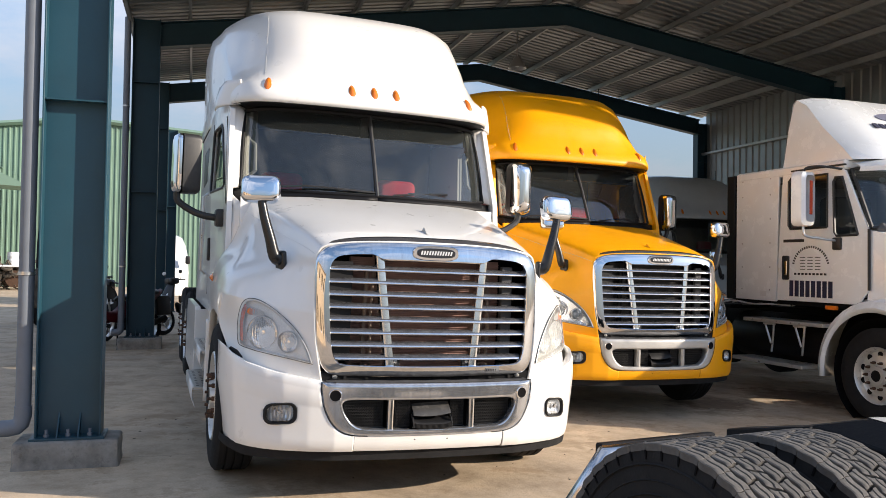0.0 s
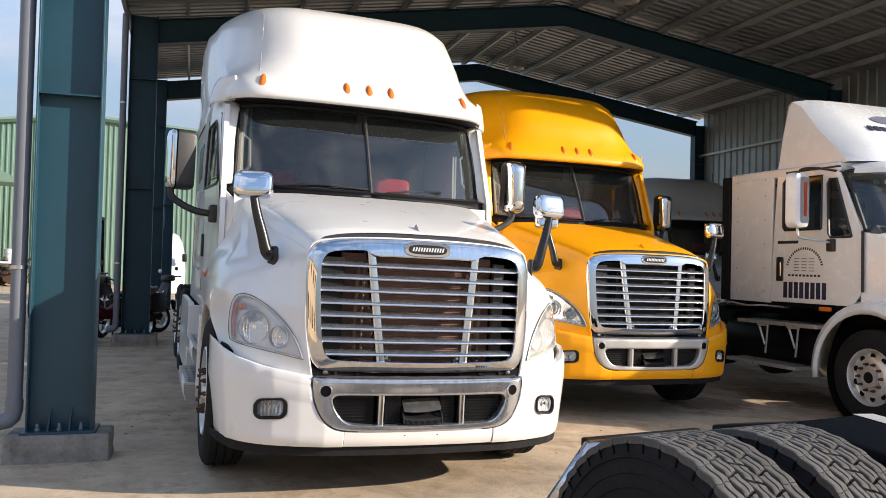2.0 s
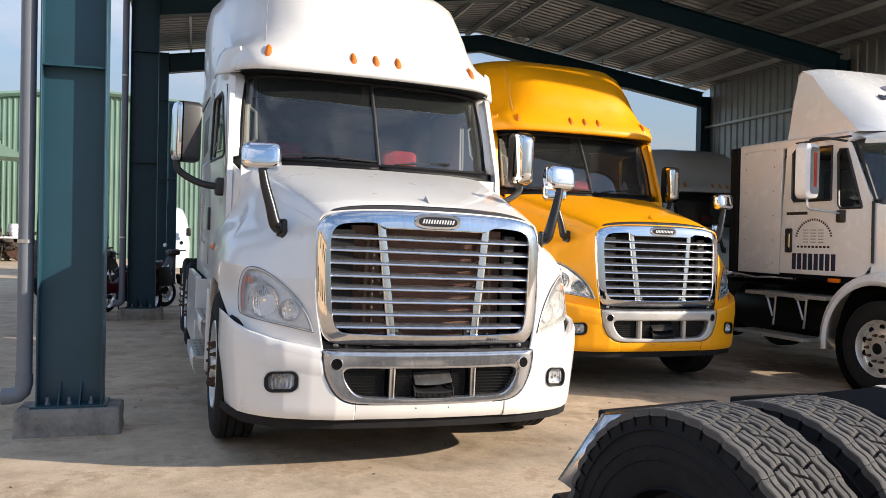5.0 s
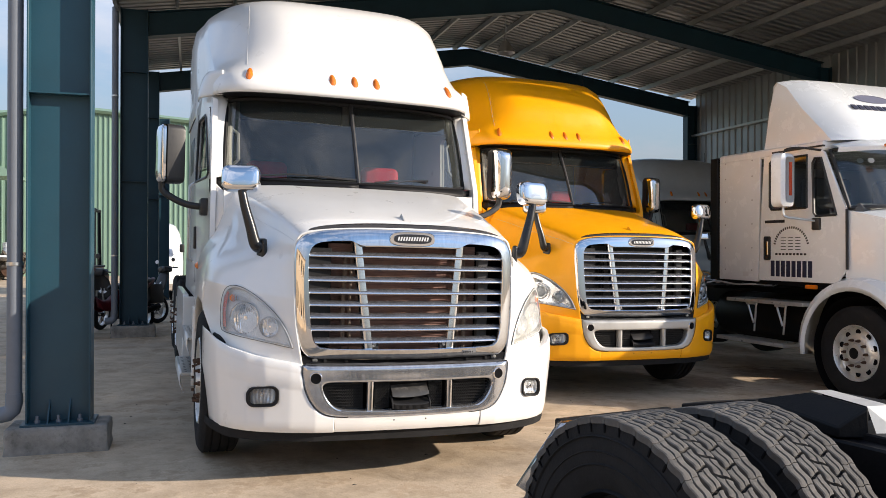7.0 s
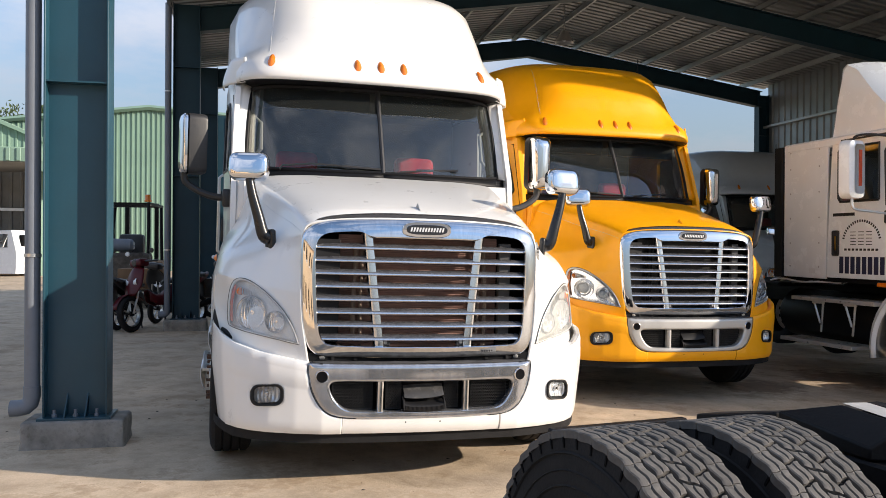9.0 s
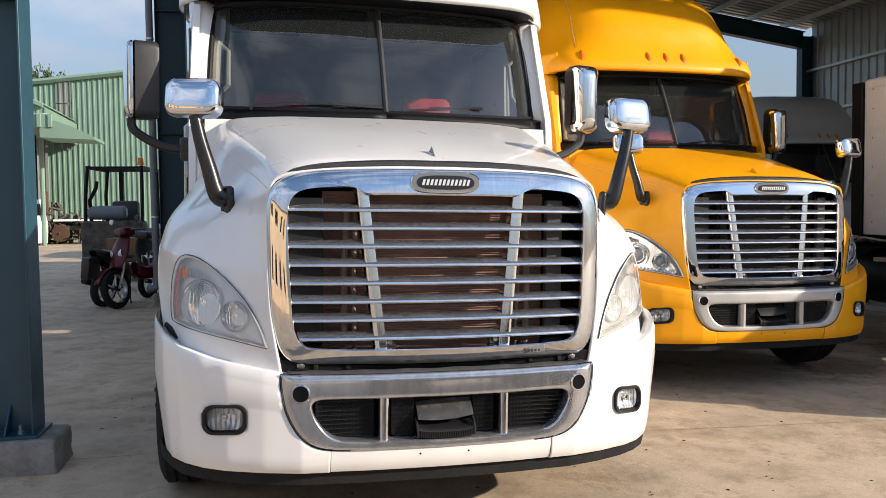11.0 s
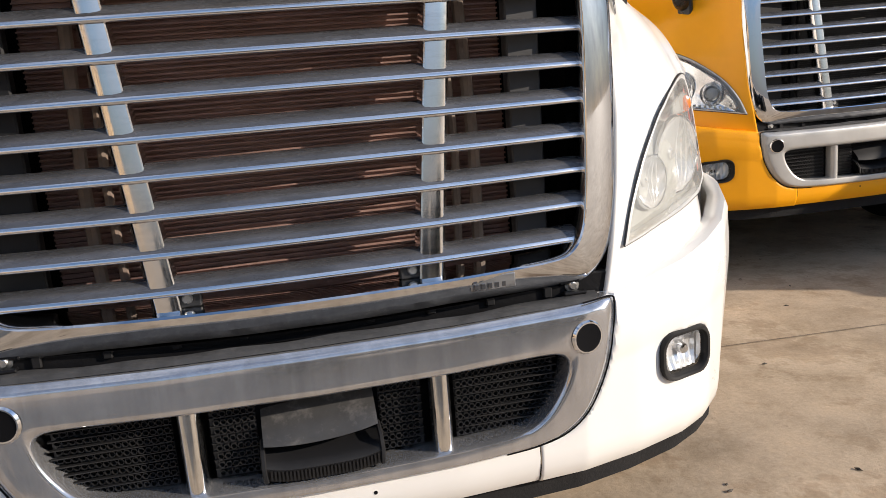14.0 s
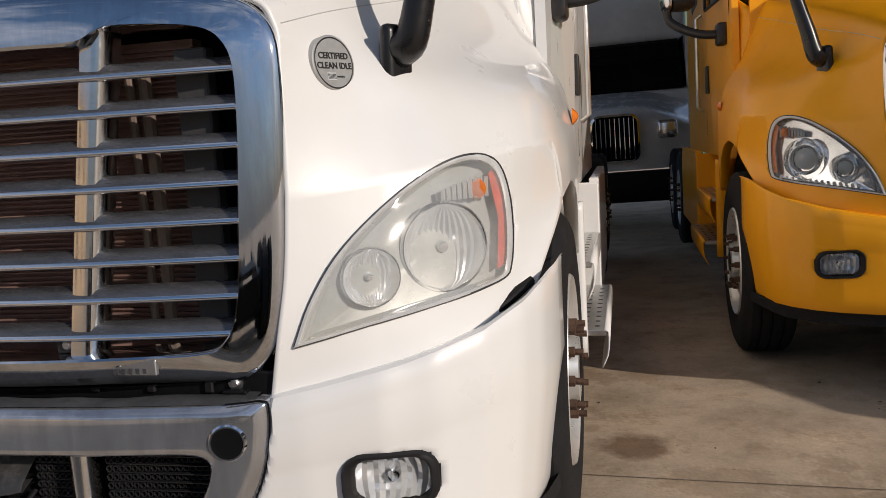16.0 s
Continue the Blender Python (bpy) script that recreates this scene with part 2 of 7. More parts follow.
RED_CLOTH = mat("red_cloth", (0.45, 0.02, 0.03), 0.8, var=0.2, scale=14, bump=0.3)
CABIN = mat("cab_trim", (0.085, 0.088, 0.09), 0.8, var=0.2, scale=8, bump=0.2)
CABIN_LIGHT = mat("cab_trim_light", (0.30, 0.29, 0.27), 0.8, var=0.12, scale=6)
STICKER = mat("silver_sticker", (0.42, 0.42, 0.41), 0.4, 0.4, var=0.1, scale=60)
INK = mat("black_ink", (0.012, 0.012, 0.014), 0.6)
NAVY = mat("navy_ink", (0.012, 0.016, 0.05), 0.6)
PALE = mat("pale_ink", (0.72, 0.73, 0.74), 0.35, 0.3)
FOLIAGE = mat("foliage", (0.055, 0.085, 0.028), 0.7, var=0.5, scale=3)
ROOF_TILE = mat("red_roof_tile", (0.32, 0.07, 0.04), 0.7, var=0.2, scale=3)
SMOKE = mat("smoked_acrylic", (0.045, 0.042, 0.040), 0.22, var=0.1, scale=6, dirt=0.4, dirt_color=(0.10, 0.095, 0.09))
RENDERED = mat("tan_rendered_wall", (0.52, 0.38, 0.24), 0.85, var=0.08, scale=0.8, dirt=0.2, dirt_color=(0.38, 0.28, 0.2))
BIKE_RED = mat("red_scooter_paint", (0.075, 0.004, 0.008), 0.4, spec=0.3, coat=0.1, var=0.1)
BROWN_BOX = mat("brown_cardboard", (0.20, 0.12, 0.065), 0.85, var=0.2, dirt=0.2)
SCRAP = mat("scrap_metal", (0.09, 0.075, 0.06), 0.75, 0.3, var=0.6, scale=7, dirt=0.5, dirt_color=(0.18, 0.15, 0.12), bump=0.5)


def ground_mat():
    m = mat("yard_concrete", (0.36, 0.30, 0.225), 0.85)
    nt = m.node_tree
    b = nt.nodes["Principled BSDF"]
    co = nt.nodes.new("ShaderNodeTexCoord")

    def noise_node(s, d, r):
        n = nt.nodes.new("ShaderNodeTexNoise")
        n.inputs["Scale"].default_value, n.inputs["Detail"].default_value, n.inputs["Roughness"].default_value = s, d, r
        nt.links.new(co.outputs["Object"], n.inputs["Vector"])
        return n

    def ramp(src, stops):
        r = nt.nodes.new("ShaderNodeValToRGB")
        el = r.color_ramp.elements
        while len(el) < len(stops):
            el.new(0.5)
        for e, (p, c) in zip(el, stops):
            e.position, e.color = p, (*c, 1)
        nt.links.new(src, r.inputs["Fac"])
        return r.outputs["Color"]

    def mixc(kind, fac, a, c):
        x = nt.nodes.new("ShaderNodeMixRGB")
        x.blend_type = kind
        x.inputs["Fac"].default_value = fac
        nt.links.new(a, x.inputs["Color1"])
        nt.links.new(c, x.inputs["Color2"])
        return x.outputs["Color"]
    base = ramp(noise_node(0.55, 7, 0.6).outputs["Fac"], [(0.3, (0.41, 0.33, 0.248)), (0.5, (0.525, 0.410, 0.292)), (0.7, (0.615, 0.50, 0.368))])
    patch = ramp(noise_node(2.3, 9, 0.7).outputs["Fac"], [(0.35, (0.72, 0.70, 0.66)), (0.55, (1, 1, 1)), (0.75, (1.12, 1.1, 1.06))])
    stain = ramp(noise_node(1.1, 6, 0.75).outputs["Fac"], [(0.545, (1, 1, 1)), (0.575, (0.84, 0.81, 0.78)), (0.62, (0.76, 0.72, 0.68)), (0.78, (0.55, 0.51, 0.47))])
    grain = ramp(noise_node(70, 3, 0.6).outputs["Fac"], [(0.3, (0.86, 0.86, 0.86)), (0.7, (1.1, 1.1, 1.1))])
    c = mixc("MULTIPLY", 1.0, base, patch)
    c = mixc("MULTIPLY", 1.0, c, stain)
    scuff = ramp(noise_node(5.5, 10, 0.72).outputs["Fac"], [(0.36, (0.82, 0.79, 0.75)), (0.42, (0.95, 0.94, 0.92)), (0.5, (1, 1, 1)), (0.66, (1.06, 1.05, 1.04))])
    speck = ramp(noise_node(32, 5, 0.6).outputs["Fac"], [(0.24, (0.45, 0.42, 0.38)), (0.31, (1, 1, 1))])
    pale = ramp(noise_node(1.7, 10, 0.8).outputs["Fac"], [(0.60, (1, 1, 1)), (0.64, (1.15, 1.15, 1.15))])
    c = mixc("MULTIPLY", 1.0, c, scuff)
    c = mixc("MULTIPLY", 1.0, c, speck)
    c = mixc("MULTIPLY", 1.0, c, pale)
    c = mixc("MULTIPLY", 0.7, c, grain)
    # Oil spots; the two widest paint the shade under and between the trucks.
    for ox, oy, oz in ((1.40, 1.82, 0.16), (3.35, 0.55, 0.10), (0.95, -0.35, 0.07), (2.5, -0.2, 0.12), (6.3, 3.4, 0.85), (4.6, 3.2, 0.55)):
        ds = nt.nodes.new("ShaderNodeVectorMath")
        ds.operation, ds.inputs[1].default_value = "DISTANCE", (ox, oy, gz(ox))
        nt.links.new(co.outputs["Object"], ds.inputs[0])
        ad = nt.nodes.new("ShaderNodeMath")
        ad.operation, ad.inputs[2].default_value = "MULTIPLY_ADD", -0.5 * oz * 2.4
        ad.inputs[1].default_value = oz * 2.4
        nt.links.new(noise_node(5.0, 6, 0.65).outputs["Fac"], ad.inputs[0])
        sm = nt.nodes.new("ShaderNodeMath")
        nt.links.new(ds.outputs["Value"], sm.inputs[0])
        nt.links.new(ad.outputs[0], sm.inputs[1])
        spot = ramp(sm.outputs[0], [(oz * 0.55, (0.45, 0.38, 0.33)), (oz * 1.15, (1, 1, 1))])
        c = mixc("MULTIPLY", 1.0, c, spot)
    nt.links.new(c, b.inputs["Base Color"])
    bp = nt.nodes.new("ShaderNodeBump")
    bp.inputs["Strength"].default_value, bp.inputs["Distance"].default_value = 0.35, 0.01
    nt.links.new(noise_node(28, 8, 0.7).outputs["Fac"], bp.inputs["Height"])
    nt.links.new(bp.outputs["Normal"], b.inputs["Normal"])
    return m


def gz(x):
    """The yard falls away gently towards the shed's closed side."""
    return 0.0 if x < -1 else -0.020 * (min(x, 13.0) + 1)


YARD = ground_mat()


# ---- geometry ----
class Geo:
    """Vertices and faces of one mesh."""

    def __init__(self, v=(), f=()):
        self.v, self.f = [tuple(p) for p in v], [tuple(q) for q in f]

    def add(self, other, m=None):
        k = len(self.v)
        self.v += [tuple(m @ Vector(p)) for p in other.v] if m is not None else other.v
        self.f += [tuple(i + k for i in q) for q in other.f]
        return self

    def flip_x(self):
        return Geo([(-x, y, z) for x, y, z in self.v], [q[::-1] for q in self.f])

    def moved(self, m):
        return Geo([tuple(m @ Vector(p)) for p in self.v], self.f)


def grid(rows, close_u=False, close_v=False, drop=None):
    n, k = len(rows), len(rows[0])
    v = [p for r in rows for p in r]
    f = []
    for i in range(n if close_v else n - 1):
        for j in range(k if close_u else k - 1):
            a, b, c, d = i * k + j, i * k + (j + 1) % k, (i + 1) % n * k + (j + 1) % k, (i + 1) % n * k + j
            if drop and drop(*[sum(v[q][e] for q in (a, b, c, d)) / 4 for e in range(3)]):
                continue
            f.append((a, b, c, d))
    return Geo(v, f)


def catmull(pts, n):
    """n points evenly along a smooth curve through pts."""
    p = np.array([[float(c) for c in q] for q in pts])
    m = len(p)
    out = []
    for u in np.linspace(0, m - 1, n):
        i = min(int(u), m - 2)
        t = u - i
        a = p[i - 1] if i else 2 * p[0] - p[1]
        d = p[i + 2] if i + 2 < m else 2 * p[-1] - p[-2]
        b, c = p[i], p[i + 1]
        out.append(tuple(0.5 * (2 * b + (c - a) * t + (2 * a - 5 * b + 4 * c - d) * t * t + (3 * b - a - 3 * c + d) * t ** 3)))
    return out


def smooth_rows(rows, nu, nv):
    a = [catmull(r, nu) for r in rows]
    cols = [catmull([r[j] for r in a], nv) for j in range(nu)]
    return [[cols[j][i] for j in range(nu)] for i in range(nv)]


def box(x0, x1, y0, y1, z0, z1, bevel=0.0, seg=1):
    bm = bmesh.new()
    bmesh.ops.create_cube(bm, size=1.0)
    for w in bm.verts:
        w.co = Vector(((x0 + x1) / 2 + w.co.x * (x1 - x0), (y0 + y1) / 2 + w.co.y * (y1 - y0), (z0 + z1) / 2 + w.co.z * (z1 - z0)))
    if bevel:
        bmesh.ops.bevel(bm, geom=bm.edges[:], offset=bevel, segments=seg, profile=0.5, affect="EDGES")
    bm.verts.index_update()
    g = Geo([w.co[:] for w in bm.verts], [[w.index for w in q.verts] for q in bm.faces])
    bm.free()
    return g


def tube(pts, r, n=8, cap=True):
    pts = [Vector(p) for p in pts]
    rows, side = [], None
    for i, p in enumerate(pts):
        d = (pts[min(i + 1, len(pts) - 1)] - pts[max(i - 1, 0)]).normalized()
        if side is None:
            side = d.cross(Vector((0, 0, 1)) if abs(d.z) < 0.9 else Vector((1, 0, 0))).normalized()
        side = (side - d * side.dot(d)).normalized()
        up = d.cross(side)
        rr = r[i] if isinstance(r, (list, tuple)) else r
        rows.append([tuple(p + (side * math.cos(a) + up * math.sin(a)) * rr) for a in [2 * math.pi * k / n for k in range(n)]])
    g = grid(rows, close_u=True)
    if cap:
        k = len(rows) * n
        g.f += [tuple(range(n))[::-1], tuple(range(k - n, k))]
    return g


def lathe(profile, n=24, axis="x", at=(0, 0, 0)):
    """profile: (radius, place along the axis)."""
    rows = []
    for r, a in profile:
        ring = []
        for k in range(n):
            c, s = r * math.cos(2 * math.pi * k / n), r * math.sin(2 * math.pi * k / n)
            q = {"x": (a, c, s), "y": (s, a, c), "z": (c, s, a)}[axis]
            ring.append((q[0] + at[0], q[1] + at[1], q[2] + at[2]))
        rows.append(ring)
    return grid(rows, close_u=True)


def loops(rings, cap=False):
    g = grid(rings, close_u=True)
    if cap:
        k = len(rings[0])
        g.f.append(tuple(range(len(g.v) - k, len(g.v))))
    return g


def fill(outer, holes=(), depth=(0, 0, 0)):
    """A flat sheet with holes, thickened by the vector depth."""
    bm = bmesh.new()
    edges = []
    for ring in (outer, *holes):
        vs = [bm.verts.new(p) for p in ring]
        edges += [bm.edges.new((vs[i], vs[(i + 1) % len(vs)])) for i in range(len(vs))]
    bmesh.ops.triangle_fill(bm, edges=edges, use_beauty=True)
    if any(depth):
        r = bmesh.ops.extrude_face_region(bm, geom=bm.faces[:])
        bmesh.ops.translate(bm, vec=depth, verts=[q for q in r["geom"] if isinstance(q, bmesh.types.BMVert)])
    bmesh.ops.recalc_face_normals(bm, faces=bm.faces[:])
    bm.verts.index_update()
    g = Geo([w.co[:] for w in bm.verts], [[w.index for w in q.verts] for q in bm.faces])
    bm.free()
    return g


def rrect(w, h, r, n=5):
    """A rounded rectangle about the origin, as (a, b) pairs."""
    out = []
    for cx, cy, a0 in ((w / 2 - r, h / 2 - r, 0), (-w / 2 + r, h / 2 - r, 90), (-w / 2 + r, -h / 2 + r, 180), (w / 2 - r, -h / 2 + r, 270)):
        out += [(cx + r * math.cos(radians(a0 + 90 * k / n)), cy + r * math.sin(radians(a0 + 90 * k / n))) for k in range(n + 1)]
    return out


def inside(x, z, ring):
    hit = False
    for (ax, az), (bx, bz) in zip(ring, ring[1:] + ring[:1]):
        if (az > z) != (bz > z) and x < (bx - ax) * (z - az) / (bz - az) + ax:
            hit = not hit
    return hit


def mesh_of(name, g, material, smooth=35):
    me = bpy.data.meshes.new(name)
    me.from_pydata(g.v, [], g.f)
    bm = bmesh.new()
    bm.from_mesh(me)
    bmesh.ops.remove_doubles(bm, verts=bm.verts[:], dist=2e-5)
    bmesh.ops.recalc_face_normals(bm, faces=bm.faces[:])
    bm.to_mesh(me)
    bm.free()
    if smooth:
        me.shade_smooth()
        me.set_sharp_from_angle(angle=radians(smooth))
    me.materials.append(material)
    return me


def part(name, g, material, parent, label="", smooth=35, solid=0.0, bevel=0.0, shadow=True):
    ob = new(name, g if isinstance(g, bpy.types.Mesh) else mesh_of(name, g, material, smooth))
    ob.parent = parent
    if solid:
        md = ob.modifiers.new("thickness", "SOLIDIFY")
        md.thickness, md.offset = solid, -1.0
    if bevel:
        md = ob.modifiers.new("edge", "BEVEL")
        md.width, md.segments, md.limit_method, md.angle_limit = bevel, 2, "ANGLE", radians(40)
    if not shadow:
        ob.visible_shadow = False
    if label:
        tagged(ob, label)
    return ob


def thing(name, label, category, m=Matrix(), group="", kind=""):
    return_ob = new(name)
    return_ob.empty_display_size = 0.2
    return_ob.matrix_world = m
    return tagged(return_ob, label, category, group, kind)


def solo(name, g, material, label, category, m=Matrix(), group="", kind="", smooth=35, solid=0.0, bevel=0.0):
    ob = part(name, g, material, None, "", smooth, solid, bevel)
    ob.matrix_world = m
    return tagged(ob, label, category, group, kind)


def text_geo(body, size, m, extrude=0.0015, bold=0.0, spacing=1.0):
    """Flat lettering as mesh, centred on the origin of m, read along its x axis."""
    cu = bpy.data.curves.new("letters", "FONT")
    cu.body, cu.size, cu.align_x, cu.align_y, cu.extrude, cu.offset, cu.space_character = body, size, "CENTER", "CENTER", extrude, bold, spacing
    ob = bpy.data.objects.new("letters", cu)
    scene.collection.objects.link(ob)
    bpy.context.view_layer.update()
    me = bpy.data.meshes.new_from_object(ob.evaluated_get(bpy.context.evaluated_depsgraph_get()))
    g = Geo([tuple(m @ w.co) for w in me.vertices], [tuple(q.vertices) for q in me.polygons])
    bpy.data.objects.remove(ob)
    bpy.data.meshes.remove(me)
    return g


# ---- ground ----
JOINT = mat("joint_dirt", (0.19, 0.155, 0.12), 0.9, var=0.4, scale=6)
xs = [-1500, -200, -60, -20, -8, -4, -2, -1, 0, 1, 2, 3, 4, 5, 6, 7, 8, 10, 13, 20, 60, 200, 1500]
ys = [-1500, -200, -50, -20, -10, -5, -2, 0, 2, 4, 6, 8, 10, 14, 20, 30, 45, 80, 200, 1500]
solo("ground", grid([[(x, y, gz(x)) for x in xs] for y in ys]), YARD, "sunlit stained concrete yard with oil spots and painted shade under trucks", "ground", kind="structure")
for k, (x0, y0, x1, y1) in enumerate(((-9, 2.11, 16, 0.59), (-9, 7.1, 16, 5.58))):
    n = 26
    row = [((x0 + (x1 - x0) * i / n) + 0.006 * math.sin(i * 2.1), (y0 + (y1 - y0) * i / n) + 0.006 * math.sin(i * 1.7)) for i in range(n + 1)]
    d = Vector((-(y1 - y0), x1 - x0, 0)).normalized() * 0.0025
    solo("joint", grid([[(x + s * d.x, y + s * d.y, gz(x) + 0.0035) for x, y in row] for s in (-1, 1)]), JOINT, "dark sawn joint in the yard concrete", "joint", kind="structure")

chip_rng = random.Random(11)
chips = Geo()
for k in range(170):
    x, y, r = chip_rng.uniform(-3.5, 5.0), chip_rng.uniform(-2.6, 3.2), chip_rng.uniform(.003, .011)
    turn = pose(x, y, gz(x) + r * .25, 0, 0, chip_rng.uniform(0, 360))
    chips.add(Geo([(-r * 1.6, 0, 0), (0, -r * .7, 0), (r * 1.3, 0, 0), (0, r * .6, 0), (0, 0, r * .6)], [(0, 1, 4), (1, 2, 4), (2, 3, 4), (3, 0, 4), (0, 3, 2, 1)]).moved(turn))
solo("grit", chips, SCRAP, "dark chips of grit scattered on the yard", "grit", kind="stuff", smooth=0)

# ---- shed ----
SHED = pose(-1.94, 1.62, 0, 0, 0, -2.81)
RIDGE_X, RIGHT_X, EAVE_Z, RIDGE_Z, EAVE_R = 7.40, 13.81, 5.02, 6.13, 5.15
FRAMES_Y = (0.0, 8.02, 12.98)


def rafter_z(x):
    return EAVE_Z + (RIDGE_Z - EAVE_Z) * x / RIDGE_X if x < RIDGE_X else EAVE_R + (RIDGE_Z - EAVE_R) * (RIGHT_X - x) / (RIGHT_X - RIDGE_X)


def column(y, width, material, x0, with_pipe):
    """An H-column on a cast block, its web facing the yard."""
    top = EAVE_Z + 0.45
    base = gz(-2) if x0 < 1 else gz(12)
    col = thing("steel_column", "dark teal painted steel H-column bolted to a concrete block", "column", SHED @ Matrix.Translation((x0, y, 0)), "columns of the shed")
    part("web", box(-width + 0.012, -0.012, -0.006, 0.006, base + 0.20, top), material, col)
    for x in (-width, -0.012):
        part("flange", box(x, x + 0.012, -0.11, 0.11, base + 0.20, top, 0.002), material, col)
    part("base_plate", box(-width - 0.03, 0.03, -0.15, 0.15, base + 0.185, base + 0.205, 0.003), material, col)
    for z in (2.58, 4.4):
        part("stiffener", box(-width + 0.012, -0.012, -0.10, -0.006, z, z + 0.012), material, col)
    for x in (-width * 0.66, -width * 0.34):
        part("gusset", Geo([(x - .005, -.006, base + .205), (x - .005, -.13, base + .205), (x - .005, -.006, base + .36), (x + .005, -.006, base + .205), (x + .005, -.13, base + .205), (x + .005, -.006, base + .36)], [(0, 1, 2), (3, 5, 4), (0, 3, 4, 1), (1, 4, 5, 2), (0, 2, 5, 3)]), material, col)
    for x in (-width * 0.83, -width * 0.5, -width * 0.17):
        g = lathe([(0.0, 0), (0.018, 0), (0.018, 0.018), (0.011, 0.02), (0.011, 0.05), (0.0, 0.05)], 6, "z", (x, -0.085, base + 0.205))
        part("bolt", g, PVC, col)
    block = SHED @ Matrix.Translation((x0, y, 0))
    w = width / 2
    bm_rows = []
    rnd = random.Random(int(y * 10 + 3))
    for z, e in ((base - 0.04, 0.015), (base + 0.05, 0.0), (base + 0.13, 0.004), (base + 0.175, 0.0), (base + 0.188, -0.012)):
        ring = []
        for a, b in rrect(width + 0.25 + 2 * e, 0.36 + 2 * e, 0.018, 3):
            ring.append((a - w + rnd.uniform(-.004, .004), b - 0.01 + rnd.uniform(-.004, .004), z))
        bm_rows.append(ring)
    solo("concrete_block", loops(bm_rows, True), CONCRETE_BLOCK, "rough chipped concrete block under a steel column", "footing", block, "footings", smooth=50)
    if with_pipe:
        pipe = thing("downpipe", "grey plastic rainwater downpipe strapped beside a column", "downpipe", SHED @ Matrix.Translation((x0, y, 0)), "downpipes")
        px, r = -width - 0.085, 0.052
        bend = [(px - 0.14, -0.03, base + 0.265), (px - 0.09, -0.03, base + 0.265), (px - 0.04, -0.03, base + 0.275), (px - 0.012, -0.03, base + 0.30), (px, -0.03, base + 0.35), (px, -0.03, base + 0.42)]
        part("pipe", tube([(px, -0.03, base + 0.38), (px, -0.03, top)], r, 20), PVC, pipe)
        part("elbow", tube(bend, r + 0.006, 20), PVC, pipe)
        for z in (1.35, 4.0):
            part("strap", lathe([(r + .002, -.012), (r + .006, -.012), (r + .006, .012), (r + .002, .012)], 20, "z", (px, -0.03, z)), ALU, pipe, "pale metal strap")
    return col


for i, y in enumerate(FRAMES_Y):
    column(y, 0.43, TEAL if i == 0 else TEAL_SHADED, 0.0, i < 2)
    column(y, 0.30, TEAL_SHADED, RIGHT_X + 0.2, False)
    beam = thing("rafter", "dark teal steel portal rafter under the shed roof", "beam", SHED, "rafters")
    for nm, xa, xb in (("left_half", 0.0, RIDGE_X), ("right_half", RIDGE_X, RIGHT_X)):
        za, zb = (EAVE_Z, RIDGE_Z) if nm == "left_half" else (RIDGE_Z, EAVE_R)
        # Unseen front rafter: height and depth chosen to shape the sunlight behind it.
        low, deep = (0.27, 0.56) if i == 0 else (0.0, 0.40)
        for pn, dy, z0, z1 in (("web", 0.006, low + 0.012, deep), ("flange", 0.10, low, low + 0.012), ("flange", 0.10 if i else 0.03, deep, deep + 0.012)):
            v = [(x, y + s * dy, z + dz) for x, z in ((xa, za), (xb, zb)) for s in (-1, 1) for dz in (z0, z1)]
            part(pn, Geo(v, [(0, 1, 3, 2), (4, 6, 7, 5), (0, 4, 5, 1), (2, 3, 7, 6), (0, 2, 6, 4), (1, 5, 7, 3)]), TEAL_SHADED, beam)

Y0, Y1 = 0.06, 13.28
for side, (xa, xb) in enumerate(((-0.55, RIDGE_X), (RIGHT_X + 0.35, RIDGE_X))):
    for k in range(9 if side == 0 else 7):
        x = RIDGE_X + (1 if side else -1) * (0.32 + 0.945 * k)
        z = rafter_z(min(max(x, -0.5), RIGHT_X)) + 0.455
        solo("purlin", Geo().add(box(x - 0.024, x + 0.024, Y0, Y1, z, z + 0.004)).add(box(x - 0.024, x - 0.020, Y0, Y1, z, z + 0.11)).add(box(x - 0.024, x + 0.024, Y0, Y1, z + 0.106, z + 0.11)), PURLIN, "galvanised steel roof purlin", "purlin", SHED, "purlins")
    prof = []
    y, pitch = Y0, 0.20
    while y < Y1:
        prof += [(y, 0.0), (y + 0.11, 0.0), (y + 0.135, 0.045), (y + 0.175, 0.045)]
        y += pitch
    rows = [[(x, yy, rafter_z(min(max(x, -0.5), RIGHT_X)) + 0.57 + dz) for yy, dz in prof] for x in (xa, (xa + xb) / 2, xb)]
    solo("ceiling_" + ("left", "right")[side], grid(rows), SHEET, "ribbed galvanised sheet roof seen from below", "ceiling", SHED, kind="structure", smooth=0)
prof, y = [], 0.0
while y < FRAMES_Y[-1]:
    prof += [(y, 0.0), (y + 0.16, 0.0), (y + 0.185, 0.03), (y + 0.225, 0.03)]
    y += 0.25
solo("wall_right", grid([[(RIGHT_X + 0.205 + dz, yy, z) for yy, dz in prof] for z in (-0.4, 5.8)]), SHEET, "ribbed grey metal cladding wall of the shed", "wall", SHED, kind="structure", smooth=0)
for z in (1.2, 2.4, 3.6, 4.6):
    solo("girt", box(RIGHT_X + 0.09, RIGHT_X + 0.20, 0.2, FRAMES_Y[-1], z, z + 0.06, 0.004), PURLIN, "pale galvanised wall girt", "girt", SHED, "girts")
